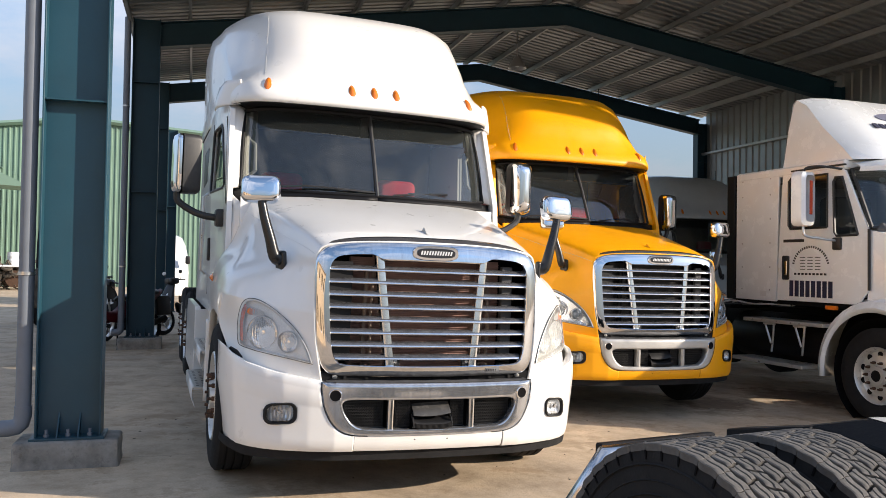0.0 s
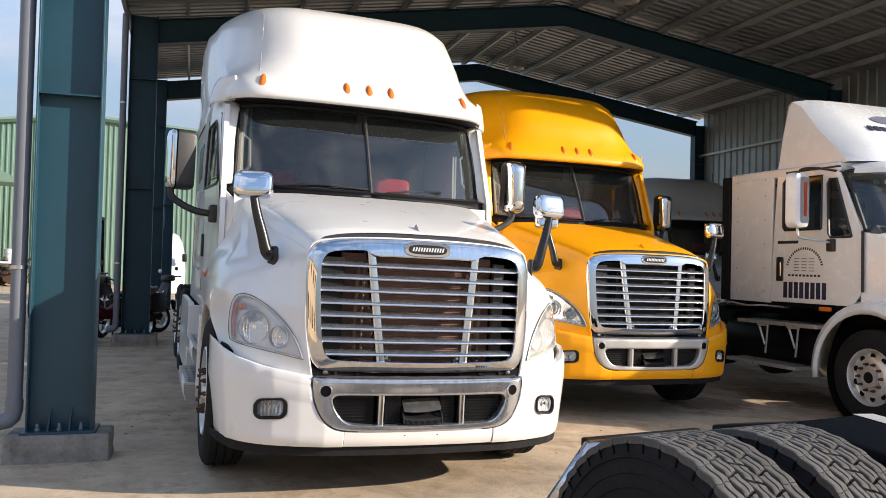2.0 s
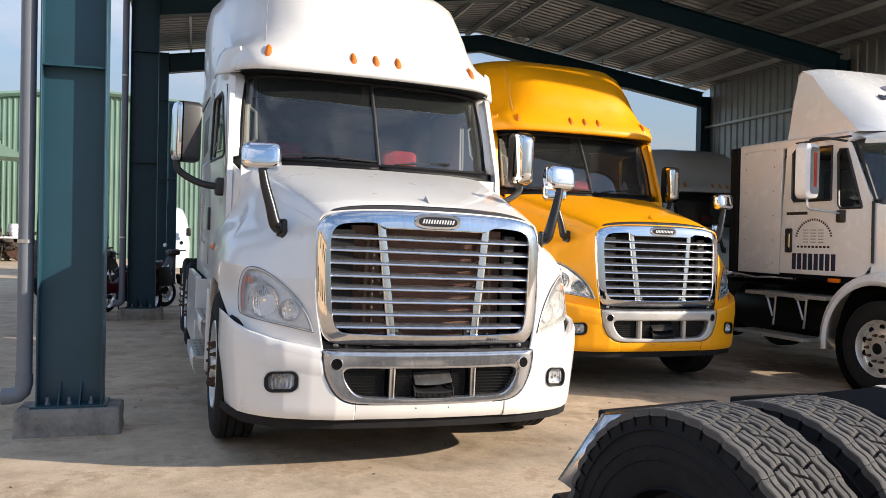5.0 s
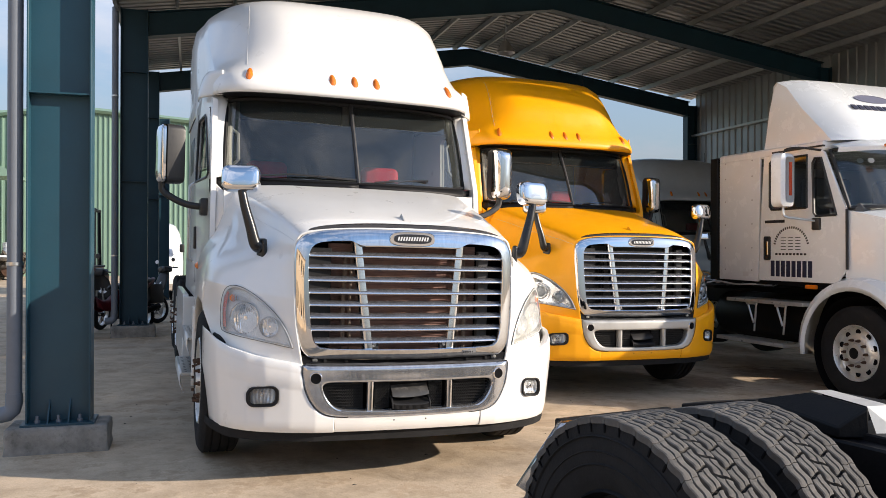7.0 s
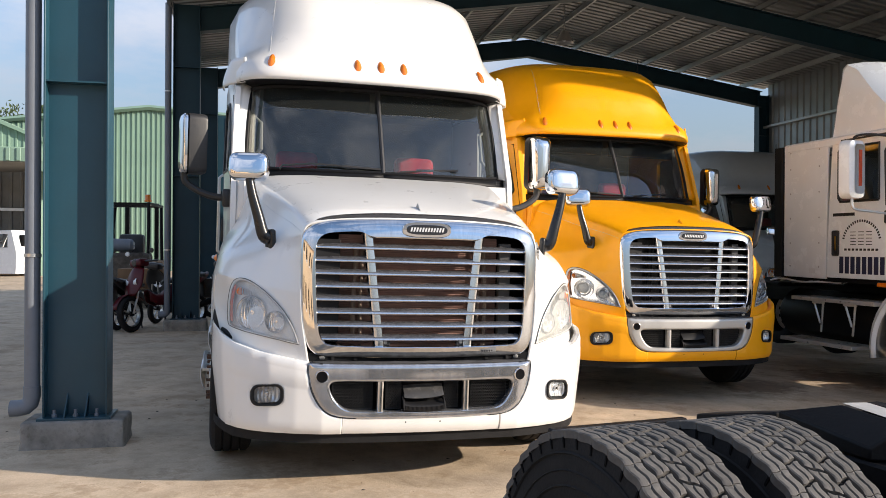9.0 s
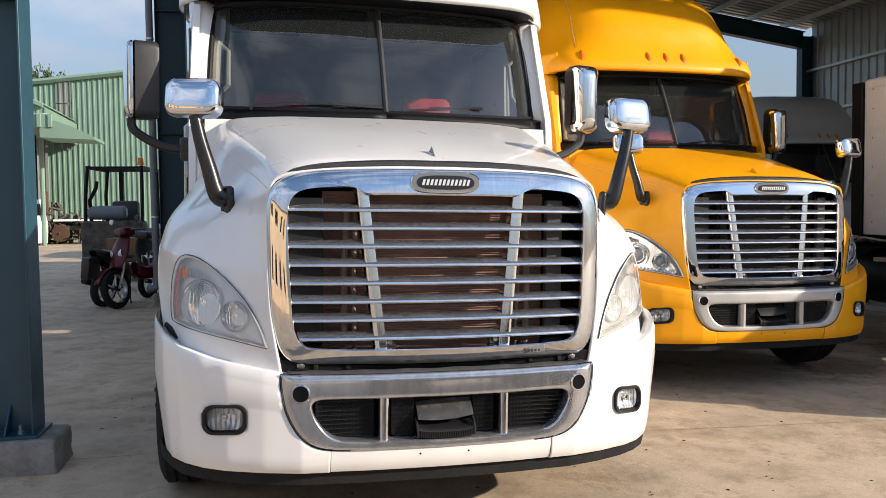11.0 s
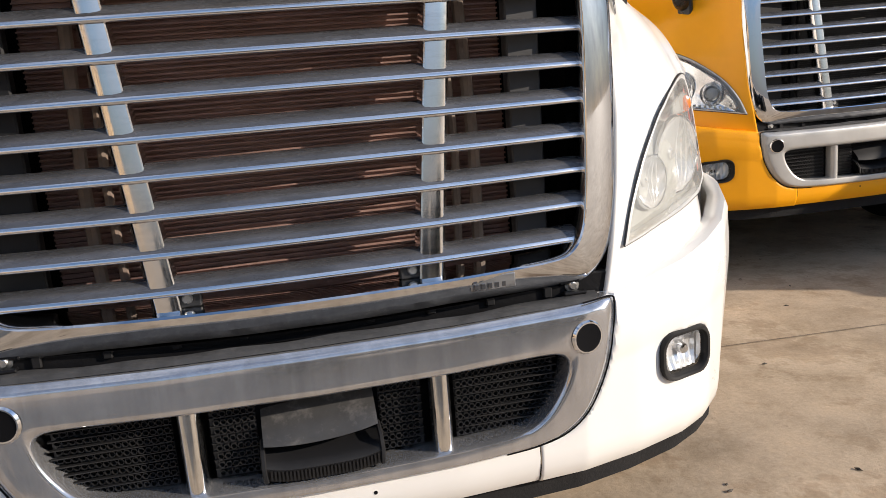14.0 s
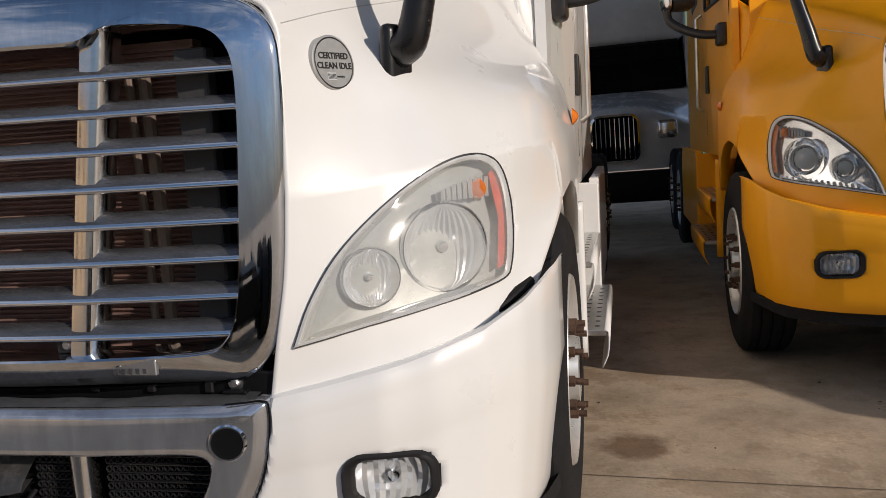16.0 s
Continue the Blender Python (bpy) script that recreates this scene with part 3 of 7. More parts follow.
for x, y in ((7.25, 5.3), (7.28, 10.15)):
    lampm = SHED @ Matrix.Translation((x, y, RIDGE_Z - 0.10))
    lamp = thing("bay_lamp", "unlit grey high-bay lamp hanging under the ridge", "lamp", lampm, "bay lamps")
    part("rod", tube([(0, 0, 0.58), (0, 0, 0.0)], 0.012, 6), ALU, lamp)
    part("shade", lathe([(0.03, 0.02), (0.08, 0.0), (0.10, -0.05), (0.20, -0.22), (0.205, -0.24), (0.195, -0.235), (0.09, -0.06)], 20, "z"), SILVER_PLASTIC, lamp)
    part("bulb", lathe([(0.0, -0.22), (0.04, -0.2), (0.05, -0.15), (0.02, -0.06)], 12, "z"), PALE, lamp)


# ---- green buildings across the yard ----
def cladding(x0, x1, z0, ztop, y, pitch=0.26, depth=0.05):
    """Ribbed sheet facing -y; ztop(x) gives its upper edge."""
    prof, x = [], x0
    while x < x1:
        prof += [(x, 0.0), (x + pitch * 0.6, 0.0), (x + pitch * 0.7, -depth), (x + pitch * 0.92, -depth)]
        x += pitch
    return grid([[(xx, y + d, z) for xx, d in prof] for z in (z0,)] + [[(xx, y + d, ztop(xx)) for xx, d in prof]])


hall = thing("warehouse", "large pale green ribbed metal warehouse with a low pitched roof", "warehouse", Matrix())


HALL_Y = 43.0


def gable(x):
    return 9.0 - 0.137 * abs(x + 5.2) if x < -5.2 else 9.0 - 0.06 * (x + 5.2)


part("wall", cladding(-38, 26, 0, gable, HALL_Y), GREEN_SHEET, hall, smooth=0)
part("side_wall", box(26, 26.1, HALL_Y, 70, 0, 7.3), GREEN_SHEET, hall)
part("verge", Geo().add(tube([(-38, HALL_Y - .2, gable(-38)), (-5.2, HALL_Y - .2, gable(-5.2)), (26, HALL_Y - .2, gable(26))], 0.14, 4)), GREEN_SHEET, hall, "pale green verge trim")
part("roof", Geo([(-38, HALL_Y - .2, gable(-38)), (-5.2, HALL_Y - .2, gable(-5.2)), (26, HALL_Y - .2, gable(26)), (26, 70, gable(26)), (-5.2, 70, gable(-5.2)), (-38, 70, gable(-38))], [(0, 1, 4, 5), (1, 2, 3, 4)]), GREEN_SHEET, hall)
TRANSL = mat("translucent_sheet", (0.20, 0.22, 0.20), 0.4, var=0.15, scale=0.8, dirt=0.3)
for z0, z1 in ((4.75, 5.9), (5.95, 7.1), (7.15, 8.28)):
    part("skylight_sheet", cladding(-10.0, -9.3, z0, lambda x: z1, HALL_Y - .08), TRANSL, hall, "cloudy translucent sheet", smooth=0)

annex = thing("workshop", "small pale green workshop with a canopy over an open bay", "workshop", pose(0.8, 0, 0))
part("gable_wall", cladding(-24, -9.8, 5.3, lambda x: 6.0 + 0.43 * min(4, -9.75 - x), 35.0, .3, .04), GREEN_SHEET, annex, smooth=0)
part("verge", Geo([(x, y, z + dz) for x, z in ((-14, 7.98), (-9.7, 6.13)) for y in (34.75, 34.95) for dz in (-.17, 0)], [(0, 1, 5, 4), (2, 6, 7, 3), (1, 3, 7, 5), (0, 4, 6, 2), (0, 2, 3, 1), (4, 5, 7, 6)]), GREEN_SHEET, annex, "pale green verge board")
part("roof", Geo([(-14, 34.8, 8.0), (-9.7, 34.8, 6.15), (-9.7, 42.8, 6.15), (-14, 42.8, 8.0)], [(0, 1, 2, 3)]), GREEN_SHEET, annex, solid=.05)
part("side_wall", box(-9.86, -9.80, 35.1, 42.9, 5.0, 6.1), GREEN_SHEET, annex)
part("back_wall", cladding(-24, -10.9, 0, lambda x: 5.3, 39.5, .5), GREY_SHEET, annex, "grey sheet wall inside the open bay", smooth=0)
part("side_panel", box(-11.0, -10.9, 37.2, 39.6, 0, 5.3), GREY_SHEET, annex)
part("corner_post", box(-10.75, -10.5, 36.9, 37.1, 0, 5.3), DARK, annex)
part("downpipe", tube([(-10.07, 36, 0), (-10.07, 36, 5.0)], .10, 10), GREEN_SHEET, annex, "pale green downpipe")
part("rail", box(-24, -10.9, 39.2, 39.3, 3.06, 3.2), ALU, annex)
for x in (-11.3, -12.6):
    part("rail_post", box(x - .04, x + .04, 39.2, 39.3, 0, 5.3), ALU, annex)
fas = [(-24, 4.98), (-24, 5.58)] + [(-9.45, 5.56), (-9.25, 5.47), (-9.1, 5.3), (-9.03, 5.1), (-9.03, 4.98)]
part("fascia", fill([(x, 33.6, z) for x, z in fas], (), (0, .06, 0)), GREEN_SHEET, annex, "green canopy fascia with a rounded end", smooth=0)
for k in range(12):
    part("fascia_rib", box(-13.9 + k * .42, -13.72 + k * .42, 33.54, 33.6, 4.99, 5.55, .02), GREEN_SHEET, annex)
part("canopy_roof", Geo([(-24, 33.6, 5.57), (-9.4, 33.6, 5.57), (-9.4, 35.1, 5.75), (-24, 35.1, 5.75)], [(0, 1, 2, 3)]), GREEN_SHEET, annex, solid=.05)
part("canopy_underside", box(-24, -9.1, 33.66, 39, 4.95, 4.99), GREY_SHEET, annex)
part("lean_to", fill([(-9.03, 33.62, 5.28), (-8.4, 33.62, 5.06), (-7.49, 33.62, 4.62), (-7.49, 33.62, 4.50), (-9.6, 33.62, 4.58), (-9.6, 33.62, 5.0)], (), (0, 2.6, 0)), GREEN_SHEET, annex, "sloping green canopy end", smooth=0)

# ---- building across the yard, beside and behind the camera ----
office = thing("office_building", "two-storey tan rendered building with dark windows facing the yard", "building", pose(-17, -6, 0))
part("wall", box(-8, 0, -26, 0, 0, 6.4, .02), RENDERED, office)
part("roof", Geo([(-8.6, -26.6, 6.4), (.6, -26.6, 6.4), (.6, .6, 6.4), (-8.6, .6, 6.4), (-4, -26.6, 8.0), (-4, .6, 8.0)], [(0, 1, 4), (1, 2, 5, 4), (2, 3, 5), (3, 0, 4, 5), (0, 3, 2, 1)]), PALE, office, "pale sheet roof", smooth=0)
for k in range(4):
    for z in (1.0, 4.0):
        win = part("window", box(.0, .04, -4.6 - k * 6.2, -2.2 - k * 6.2, z, z + 1.5, .01), DARK, office, "dark window")
        part("sill", box(.0, .12, -4.7 - k * 6.2, -2.1 - k * 6.2, z - .1, z - .005), PALE, win)


# ---- conventional tractor truck: x across, y back from the bumper, z up ----
def lerp(x, xp, fp):
    return float(np.interp(x, xp, fp))


def front_y(x, z):
    """Depth of the fender's front face beside and behind the grille."""
    x = abs(x)
    return lerp(x, (0.70, 0.735, 0.80, 0.90, 1.0, 1.08, 1.13, 1.18, 1.2), (0.055, 0.067, 0.102, 0.172, 0.252, 0.325, 0.39, 0.50, 0.62)) + max(0.0, z - 0.85) * (0.10 + 0.20 * min(1, max(0, (x - 0.73) / 0.35)))


def grille_y(x, z):
    return 0.005 + 0.045 * (z - 0.85) / 0.65 + 0.12 * x * x


def bumper_y(x):
    return lerp(abs(x), (0, 0.3, 0.6, 0.75, 0.9, 1.0, 1.08, 1.14, 1.18, 1.2, 1.205), (-0.035, -0.027, 0.0, 0.04, 0.10, 0.165, 0.245, 0.34, 0.45, 0.58, 0.72))


LAMP_RING = [(0.735, 0.850), (0.765, 0.935), (0.815, 1.025), (0.880, 1.100), (0.948, 1.160), (1.010, 1.200), (1.058, 1.214), (1.095, 1.206), (1.120, 1.172), (1.135, 1.105), (1.140, 1.02), (1.136, 0.950), (1.122, 0.925), (1.06, 0.908), (0.97, 0.892), (0.87, 0.875), (0.79, 0.860)]
WHEEL_Y = 1.12


def ring_at(ring, k, depth):
    """The lamp outline drawn in towards its middle and set depth behind the fender."""
    cx, cz = 0.97, 1.01
    out = []
    for x, z in ring:
        a, b = cx + (x - cx) * k, cz + (z - cz) * k
        out.append((a, front_y(a, b) + depth, b))
    return out


def dense(ring, n):
    p = [(*q, 0.0) for q in ring + ring[:1]]
    return [(a, b) for a, b, _ in catmull(p, n * len(ring) + 1)[:-1]]


def hood_rows():
    return [
        [(0, .06, 1.605), (0, .35, 1.70), (0, .75, 1.80), (0, 1.15, 1.885), (0, 1.5, 1.955)],
        [(.25, .068, 1.602), (.26, .35, 1.695), (.28, .75, 1.795), (.30, 1.15, 1.88), (.32, 1.5, 1.95)],
        [(.5, .09, 1.59), (.53, .35, 1.675), (.57, .75, 1.775), (.61, 1.15, 1.865), (.65, 1.53, 1.945)],
        [(.68, .11, 1.56), (.725, .38, 1.635), (.79, .78, 1.73), (.85, 1.18, 1.825), (.91, 1.6, 1.92)],
        [(.728, .12, 1.50), (.775, .38, 1.56), (.86, .80, 1.64), (.93, 1.2, 1.73), (1.0, 1.65, 1.82)],
        [(.734, .112, 1.41), (.80, .275, 1.43), (.90, .49, 1.465), (1.01, 1.0, 1.53), (1.08, 1.68, 1.60)],
        [(.734, .102, 1.28), (.85, .265, 1.305), (1.0, .445, 1.338), (1.165, .85, 1.37), (1.18, 1.7, 1.43)],
        [(.734, .085, 1.15), (.89, .235, 1.17), (1.058, .40, 1.205), (1.215, .76, 1.232), (1.228, 1.74, 1.26)],
    ]


def wheel(root, x, y, z, s):
    """One road wheel; s is the outer side (-1 or 1)."""
    wh = new("wheel")
    wh.parent = root
    wh.matrix_basis = pose(x, y, z)
    R, w = 0.505, 0.28
    prof = [(0.30, -w * .42), (0.33, -w * .47), (0.40, -w * .5), (0.455, -w * .48), (0.485, -w * .43), (R, -w * .36)]
    for g0 in (-0.22, -0.02, 0.18):
        prof += [(R, w * g0), (R - .012, w * g0 + .003), (R - .012, w * g0 + .011), (R, w * g0 + .014)]
    prof += [(R, w * .36), (0.485, w * .43), (0.455, w * .48), (0.40, w * .5), (0.33, w * .47), (0.30, w * .42)]
    part("tyre", lathe(prof, 56, "x"), RUBBER, wh, "black ribbed road tyre")
    o = s
    rim = lathe([(0.305, o * .125), (0.298, o * .135), (0.285, o * .12), (0.275, o * .06), (0.262, o * .05), (0.20, o * .10), (0.165, o * .115), (0.11, o * .115), (0.10, o * .15), (0.0, o * .155)], 40, "x")
    part("rim", rim, WHEEL_ALU, wh, "pale aluminium disc wheel")
    part("hub", lathe([(0.0, o * .155), (0.05, o * .155), (0.085, o * .145), (0.09, o * .10)], 20, "x"), STEEL_DARK, wh)
    for k in range(10):
        a = 2 * math.pi * (k + .5) / 10
        # The rim is uncut; black discs paint the shade in its hand holes.
        part("hand_hole", lathe([(0.0, o * .0), (0.03, o * .0), (0.033, o * .006), (0.0, o * .006)], 12, "x", (o * .083, .226 * math.cos(a), .226 * math.sin(a))), DARK, wh, "dark round hand hole")
        a = 2 * math.pi * k / 10
        part("wheel_nut", lathe([(0.0, o * .055), (0.011, o * .055), (0.011, o * .03), (0.017, o * .028), (0.017, 0.0)], 6, "x", (o * .115, .143 * math.cos(a), .143 * math.sin(a))), RUST, wh, "rusty wheel nut")
    return wh


def fluted(r, n=13):
    """A shallow round lamp bowl, pressed into upright flutes."""
    rows = []
    for b in np.linspace(-1, 1, 11):
        half = r * math.sqrt(max(.02, 1 - b * b))
        row = []
        for k in range(2 * n + 1):
            a = -1 + k / n
            q = math.hypot(a * half, b * r) / r
            row.append((a * half, .034 * (1 - q * q) - .006 + (.005 if k % 2 else 0.0) * (1 - q * q), b * r * .99))
        rows.append(row)
    return grid(rows)


def depth_in(x, z, line):
    """How far (x, z) lies inside a plate whose outer edge runs along line; negative outside."""
    best, sign = 9.0, 1.0
    for (ax, az), (bx, bz) in zip(line, line[1:]):
        dx, dz = bx - ax, bz - az
        t = max(0.0, min(1.0, ((x - ax) * dx + (z - az) * dz) / (dx * dx + dz * dz)))
        px, pz = x - ax - t * dx, z - az - t * dz
        q = math.hypot(px, pz)
        if q < best:
            best, sign = q, 1.0 if dx * pz - dz * px < 0 else -1.0
    return best * sign


def cascadia(name, label, paint, m, hazy, drop=0.0):
    root = thing(name, label, "truck", m, "parked trucks")

    def both(nm, g, material, lb="", **kw):
        part(nm, g, material, root, lb, **kw)
        part(nm, g.flip_x(), material, root, lb, **kw)

    # hood with its two fenders
    ring = dense(LAMP_RING, 4)
    hole = [(0.97 + (x - 0.97) * 0.96, 1.01 + (z - 1.01) * 0.955) for x, z in ring]
    hr = hood_rows()
    cut = lambda x, y, z: y < 0.75 and inside(x, z, hole)
    n = 24
    top = grid(smooth_rows(hr, 4 * n + 1, 60), drop=cut)
    edge_row = catmull(hr[-1], 4 * n + 1)[:3 * n + 1]
    low_rows = [edge_row] + [catmull(r, 3 * n + 1) for r in (
        [(.723, .072, 1.0), (.885, .20, 1.01), (1.058, .355, 1.03), (1.232, .85, 1.07)],
        [(.701, .054, .86), (.88, .16, .865), (1.05, .30, .87), (1.185, .56, .885)],
        [(.68, .05, .745), (.88, .145, .75), (1.05, .275, .755), (1.17, .50, .77)])]
    cols = [catmull([r[q] for r in low_rows], 60) for q in range(3 * n + 1)]
    lower = grid([[c[k] for c in cols] for k in range(60)], drop=cut)
    arch_pts = [(1.232, .85, 1.07), (1.24, 1.0, 1.095), (1.242, WHEEL_Y, 1.10), (1.238, 1.40, 1.055), (1.232, 1.58, .95), (1.22, 1.74, .78)]
    up_curve, arch_curve = catmull(hr[-1], 4 * n + 1)[3 * n:], catmull(arch_pts, n + 1)
    over_cols = [catmull([a, tuple((np.array(a) + b) / 2 + (.004, 0, 0)), b], 9) for a, b in zip(up_curve, np.array(arch_curve))]
    over = grid([[c[k] for c in over_cols] for k in range(9)])
    lip = grid([arch_curve, [(x - .05, y, z - .01) for x, y, z in arch_curve]])
    half = Geo().add(top).add(lower).add(over).add(lip)
    skin_x, skin_y, skin_z = [np.array([q[e] for q in top.v + lower.v if q[1] < .75]) for e in range(3)]
    hood = part("hood", Geo().add(half).add(half.flip_x()), paint, root, solid=0.012, smooth=40)
    both("wheel_arch", grid([[(xx, WHEEL_Y - .58 * math.cos(a), .50 + .58 * math.sin(a)) for a in np.linspace(-.2, math.pi + .2, 24)] for xx in (0.72, 1.16)]), BLACK, "black plastic wheel-arch liner")
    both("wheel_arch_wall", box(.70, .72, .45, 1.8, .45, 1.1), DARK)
    fin = Geo([(0, .22, 1.664), (0, .285, 1.712), (0, .31, 1.68), (-.012, .31, 1.675), (.012, .31, 1.675), (-.014, .23, 1.66), (.014, .23, 1.66)], [(0, 1, 3, 5), (0, 6, 4, 1), (1, 4, 3), (5, 3, 4, 6)])
    part("hood_fin", fin, SILVER_PLASTIC if hazy else paint, hood)
    both("hood_seam", tube([(x + .0006, y, z + .0006) for x, y, z in catmull(hr[4], 49)[1:]], .0013, 5), LAMP_GREY)
    both("marker_lamp", grid(smooth_rows([[(1.224 + .022 * (1 - a * a) * (1 - b * b), 1.61 + .045 * a, 1.305 + .03 * b) for a in np.linspace(-1, 1, 5)] for b in np.linspace(-1, 1, 5)], 9, 9)), AMBER, "small amber side marker lamp")

    # grille surround
    outer = [(0, 1.600), (.2, 1.600), (.4, 1.594), (.55, 1.584), (.646, 1.564), (.698, 1.534), (.729, 1.481), (.737, 1.40), (.736, 1.25), (.732, 1.1), (.722, .97), (.706, .88), (.68, .825), (.64, .790), (.58, .774), (.4, .766), (.2, .763), (0, .762)]
    inner = [(0, 1.480), (.2, 1.480), (.312, 1.480), (.345, 1.498), (.376, 1.513), (.48, 1.512), (.57, 1.505), (.617, 1.485), (.642, 1.44), (.645, 1.32), (.638, 1.15), (.63, 1.0), (.618, .92), (.595, .875), (.55, .855), (.4, .849), (.2, .846), (0, .845)]

    def closed(half_ring):
        return half_ring + [(-x, z) for x, z in half_ring[-2:0:-1]]

    def fine(half_ring):
        return [(x, z) for x, z, _ in catmull([(x, z, 0) for x, z in half_ring], 4 * len(half_ring) - 3)]
    o_ring, i_ring = closed(fine(outer)), closed(fine(inner))
    rings = []
    for k, d in ((0.0, .075), (0.0, .014), (.02, .004), (.06, -.003), (.14, -.009), (.30, -.015), (.50, -.020), (.72, -.0235), (.90, -.025), (.955, -.020), (1.0, .002), (1.0, .075)):
        rings.append([(a + (c - a) * k, grille_y(a + (c - a) * k, b + (e - b) * k) + d + .035 * (1 - k) * max(0.0, min(1.0, (.90 - b) / .12)) * max(0.0, 1 - (abs(a) / .64) ** 6), b + (e - b) * k) for (a, b), (c, e) in zip(o_ring, i_ring)])
    part("grille_surround", loops(rings), CHROME_WORN if hazy else CHROME, root, "worn dusty chrome grille surround", smooth=40)
    edge_pts = catmull([(x, z, 0) for x, z in [(-a, b) for a, b in outer[5:0:-1]] + outer[:6]], 41)
    strip_rows = [[(x * k, grille_y(x, z) + dy, z + dz * (1 - .6 * (abs(x) / .70) ** 3)) for x, z, _ in edge_pts] for k, dy, dz in ((1.0, .012, .001), (1.003, .014, .012), (1.006, .024, .026), (1.008, .055, .036))]
    part("bug_strip", grid(strip_rows), SMOKE, root, "smoked acrylic strip along the hood edge", solid=.004)

    if hazy:
        part("stamp_plate", box(.352, .452, grille_y(.40, .82) - .0165, grille_y(.40, .82) - .004, .806, .838, .002), BLADE, root, "faint stamped plate")
        for k in range(6):
            x = .358 + k * .0155
            part("stamp_bar", box(x, x + .010, grille_y(x, .82) - .0185, grille_y(x, .82) - .012, .810, .822, .0008), SHELF, root)
    # louvre bars
    for k in range(8):
        z = 1.430 - k * 0.0765
        hw = lerp(z, [b for _, b in inner[9:15]][::-1] + [1.44, 1.5], [a for a, _ in inner[9:15]][::-1] + [.642, .60]) + .012
        rows = []
        for x in np.linspace(-hw, hw, 17):
            y = grille_y(x, z)
            rows.append([(x, y + dy, z + dz) for dy, dz in ((.038, .0175), (.028, .0168), (.017, .0145), (.010, .0105), (.003, .003), (-.003, -.004), (-.0065, -.0085), (-.0075, -.012), (-.0055, -.0155), (.0, -.0175), (.012, -.0165), (.038, .004))])
        shelf = [[r[-1]] + r[:6] for r in rows]
        bar = part("louvre", grid(shelf), SHELF, root, "dusty grey horizontal grille bar with a chrome nose", smooth=50)
        part("louvre_nose", grid([r[5:] for r in rows]), NOSE, bar, "bright chrome nose of the bar", smooth=60)
    for s in (-1, 1):
        for k in range(9):
            z1, z0 = (1.512 if k == 0 else 1.428 - (k - 1) * .0765 - .016), (1.428 - k * .0765 + .004 if k < 8 else .846)
            c = lambda z: s * (.275 + (.348 - .275) * (z - .85) / .65)
            rows = []
            for z in (z0, (z0 + z1) / 2, z1):
                rows.append([(c(z) + s * u * .031, grille_y(c(z), z) + v, z) for u, v in ((-1, .06), (-1, .012), (-.95, .006), (-.86, .0030), (-.70, .0020), (0, .0012), (.50, .0026), (.60, .0045), (.70, .009), (.90, .021), (.98, .030), (1, .06))])
            part("strut", grid(rows), SATIN, root, "slanted chrome grille strut", smooth=28)
    # core behind the grille
    part("radiator", box(-.50, .50, .20, .24, .80, 1.50), CORE if hazy else MESHM, root, "dusty brown radiator core" if hazy else "dark grey radiator core")
    fin_mesh = mesh_of("radiator_fin", box(-.50, .50, .188, .20, -.0018, .0018), CORE if hazy else MESHM, 0)
    for k in range(58):
        part("radiator_fin", fin_mesh, CORE, root).matrix_basis = pose(0, 0, .842 + k * .0112)
    # Backing box whose black colour carries the shade behind the grille.
    part("grille_shade_box", Geo().add(box(-.70, .70, .26, .28, .74, 1.56)).add(box(-.69, -.65, .16, .27, .78, 1.47)).add(box(.65, .69, .16, .27, .78, 1.47)), DARK, root)
    for s in (-1, 1):
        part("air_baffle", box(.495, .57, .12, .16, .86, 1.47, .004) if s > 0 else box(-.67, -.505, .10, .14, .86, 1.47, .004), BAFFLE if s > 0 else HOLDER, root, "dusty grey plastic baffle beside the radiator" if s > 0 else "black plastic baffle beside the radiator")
    both("pipe", tube([(.41, .15, .86), (.415, .15, 1.1), (.40, .16, 1.45)], .014, 8), TAN_PIPE if hazy else STEEL_DARK, "dusty tan pipe before the radiator")
    both("pipe", tube([(.365, .16, .86), (.372, .155, 1.1), (.36, .165, 1.45)], .010, 8), TAN_PIPE if hazy else STEEL_DARK, "dusty tan pipe before the radiator")
    both("screw", lathe([(0, -.004), (.008, -.004), (.011, 0), (.011, .01)], 10, "y", (.232, .028, .866)), ALU)
    both("clip", box(.205, .258, .03, .06, .847, .885, .003), BLACK)
    # badge: plain shapes
    badge = new("badge")
    badge.parent = root
    badge.matrix_basis = pose(0, grille_y(0, 1.54) - .026, 1.540)

    def oval(w, h, y0, y1):
        ringo = [(w / 2 * math.copysign(abs(math.cos(a)) ** .55, math.cos(a)), h / 2 * math.copysign(abs(math.sin(a)) ** .75, math.sin(a))) for a in np.linspace(0, 2 * math.pi, 48, endpoint=False)]
        return loops([[(x, y1, z) for x, z in ringo], [(x, y0, z) for x, z in ringo], [(x * .975, y0 - .004, z * .93) for x, z in ringo]], True)
    part("badge_rim", oval(.30, .094, -.004, .014), CHROME, badge)
    part("badge_field", oval(.250, .060, -.016, .0), mat("badge_black", (.012, .014, .02), .3, coat=.5), badge, "black oval badge field")
    for k in range(12):
        x = -.096 + k * .0175
        part("badge_mark", Geo([(x + dx + .0035 * (z / .0135), -.0212, z) for dx, z in ((-.006, -.0125), (.0045, -.0125), (.0045, .0125), (-.006, .0125))], [(0, 1, 2, 3)]), PALE, badge, smooth=0)

    # headlamps
    lens_m = LENS_HAZY if hazy else LENS
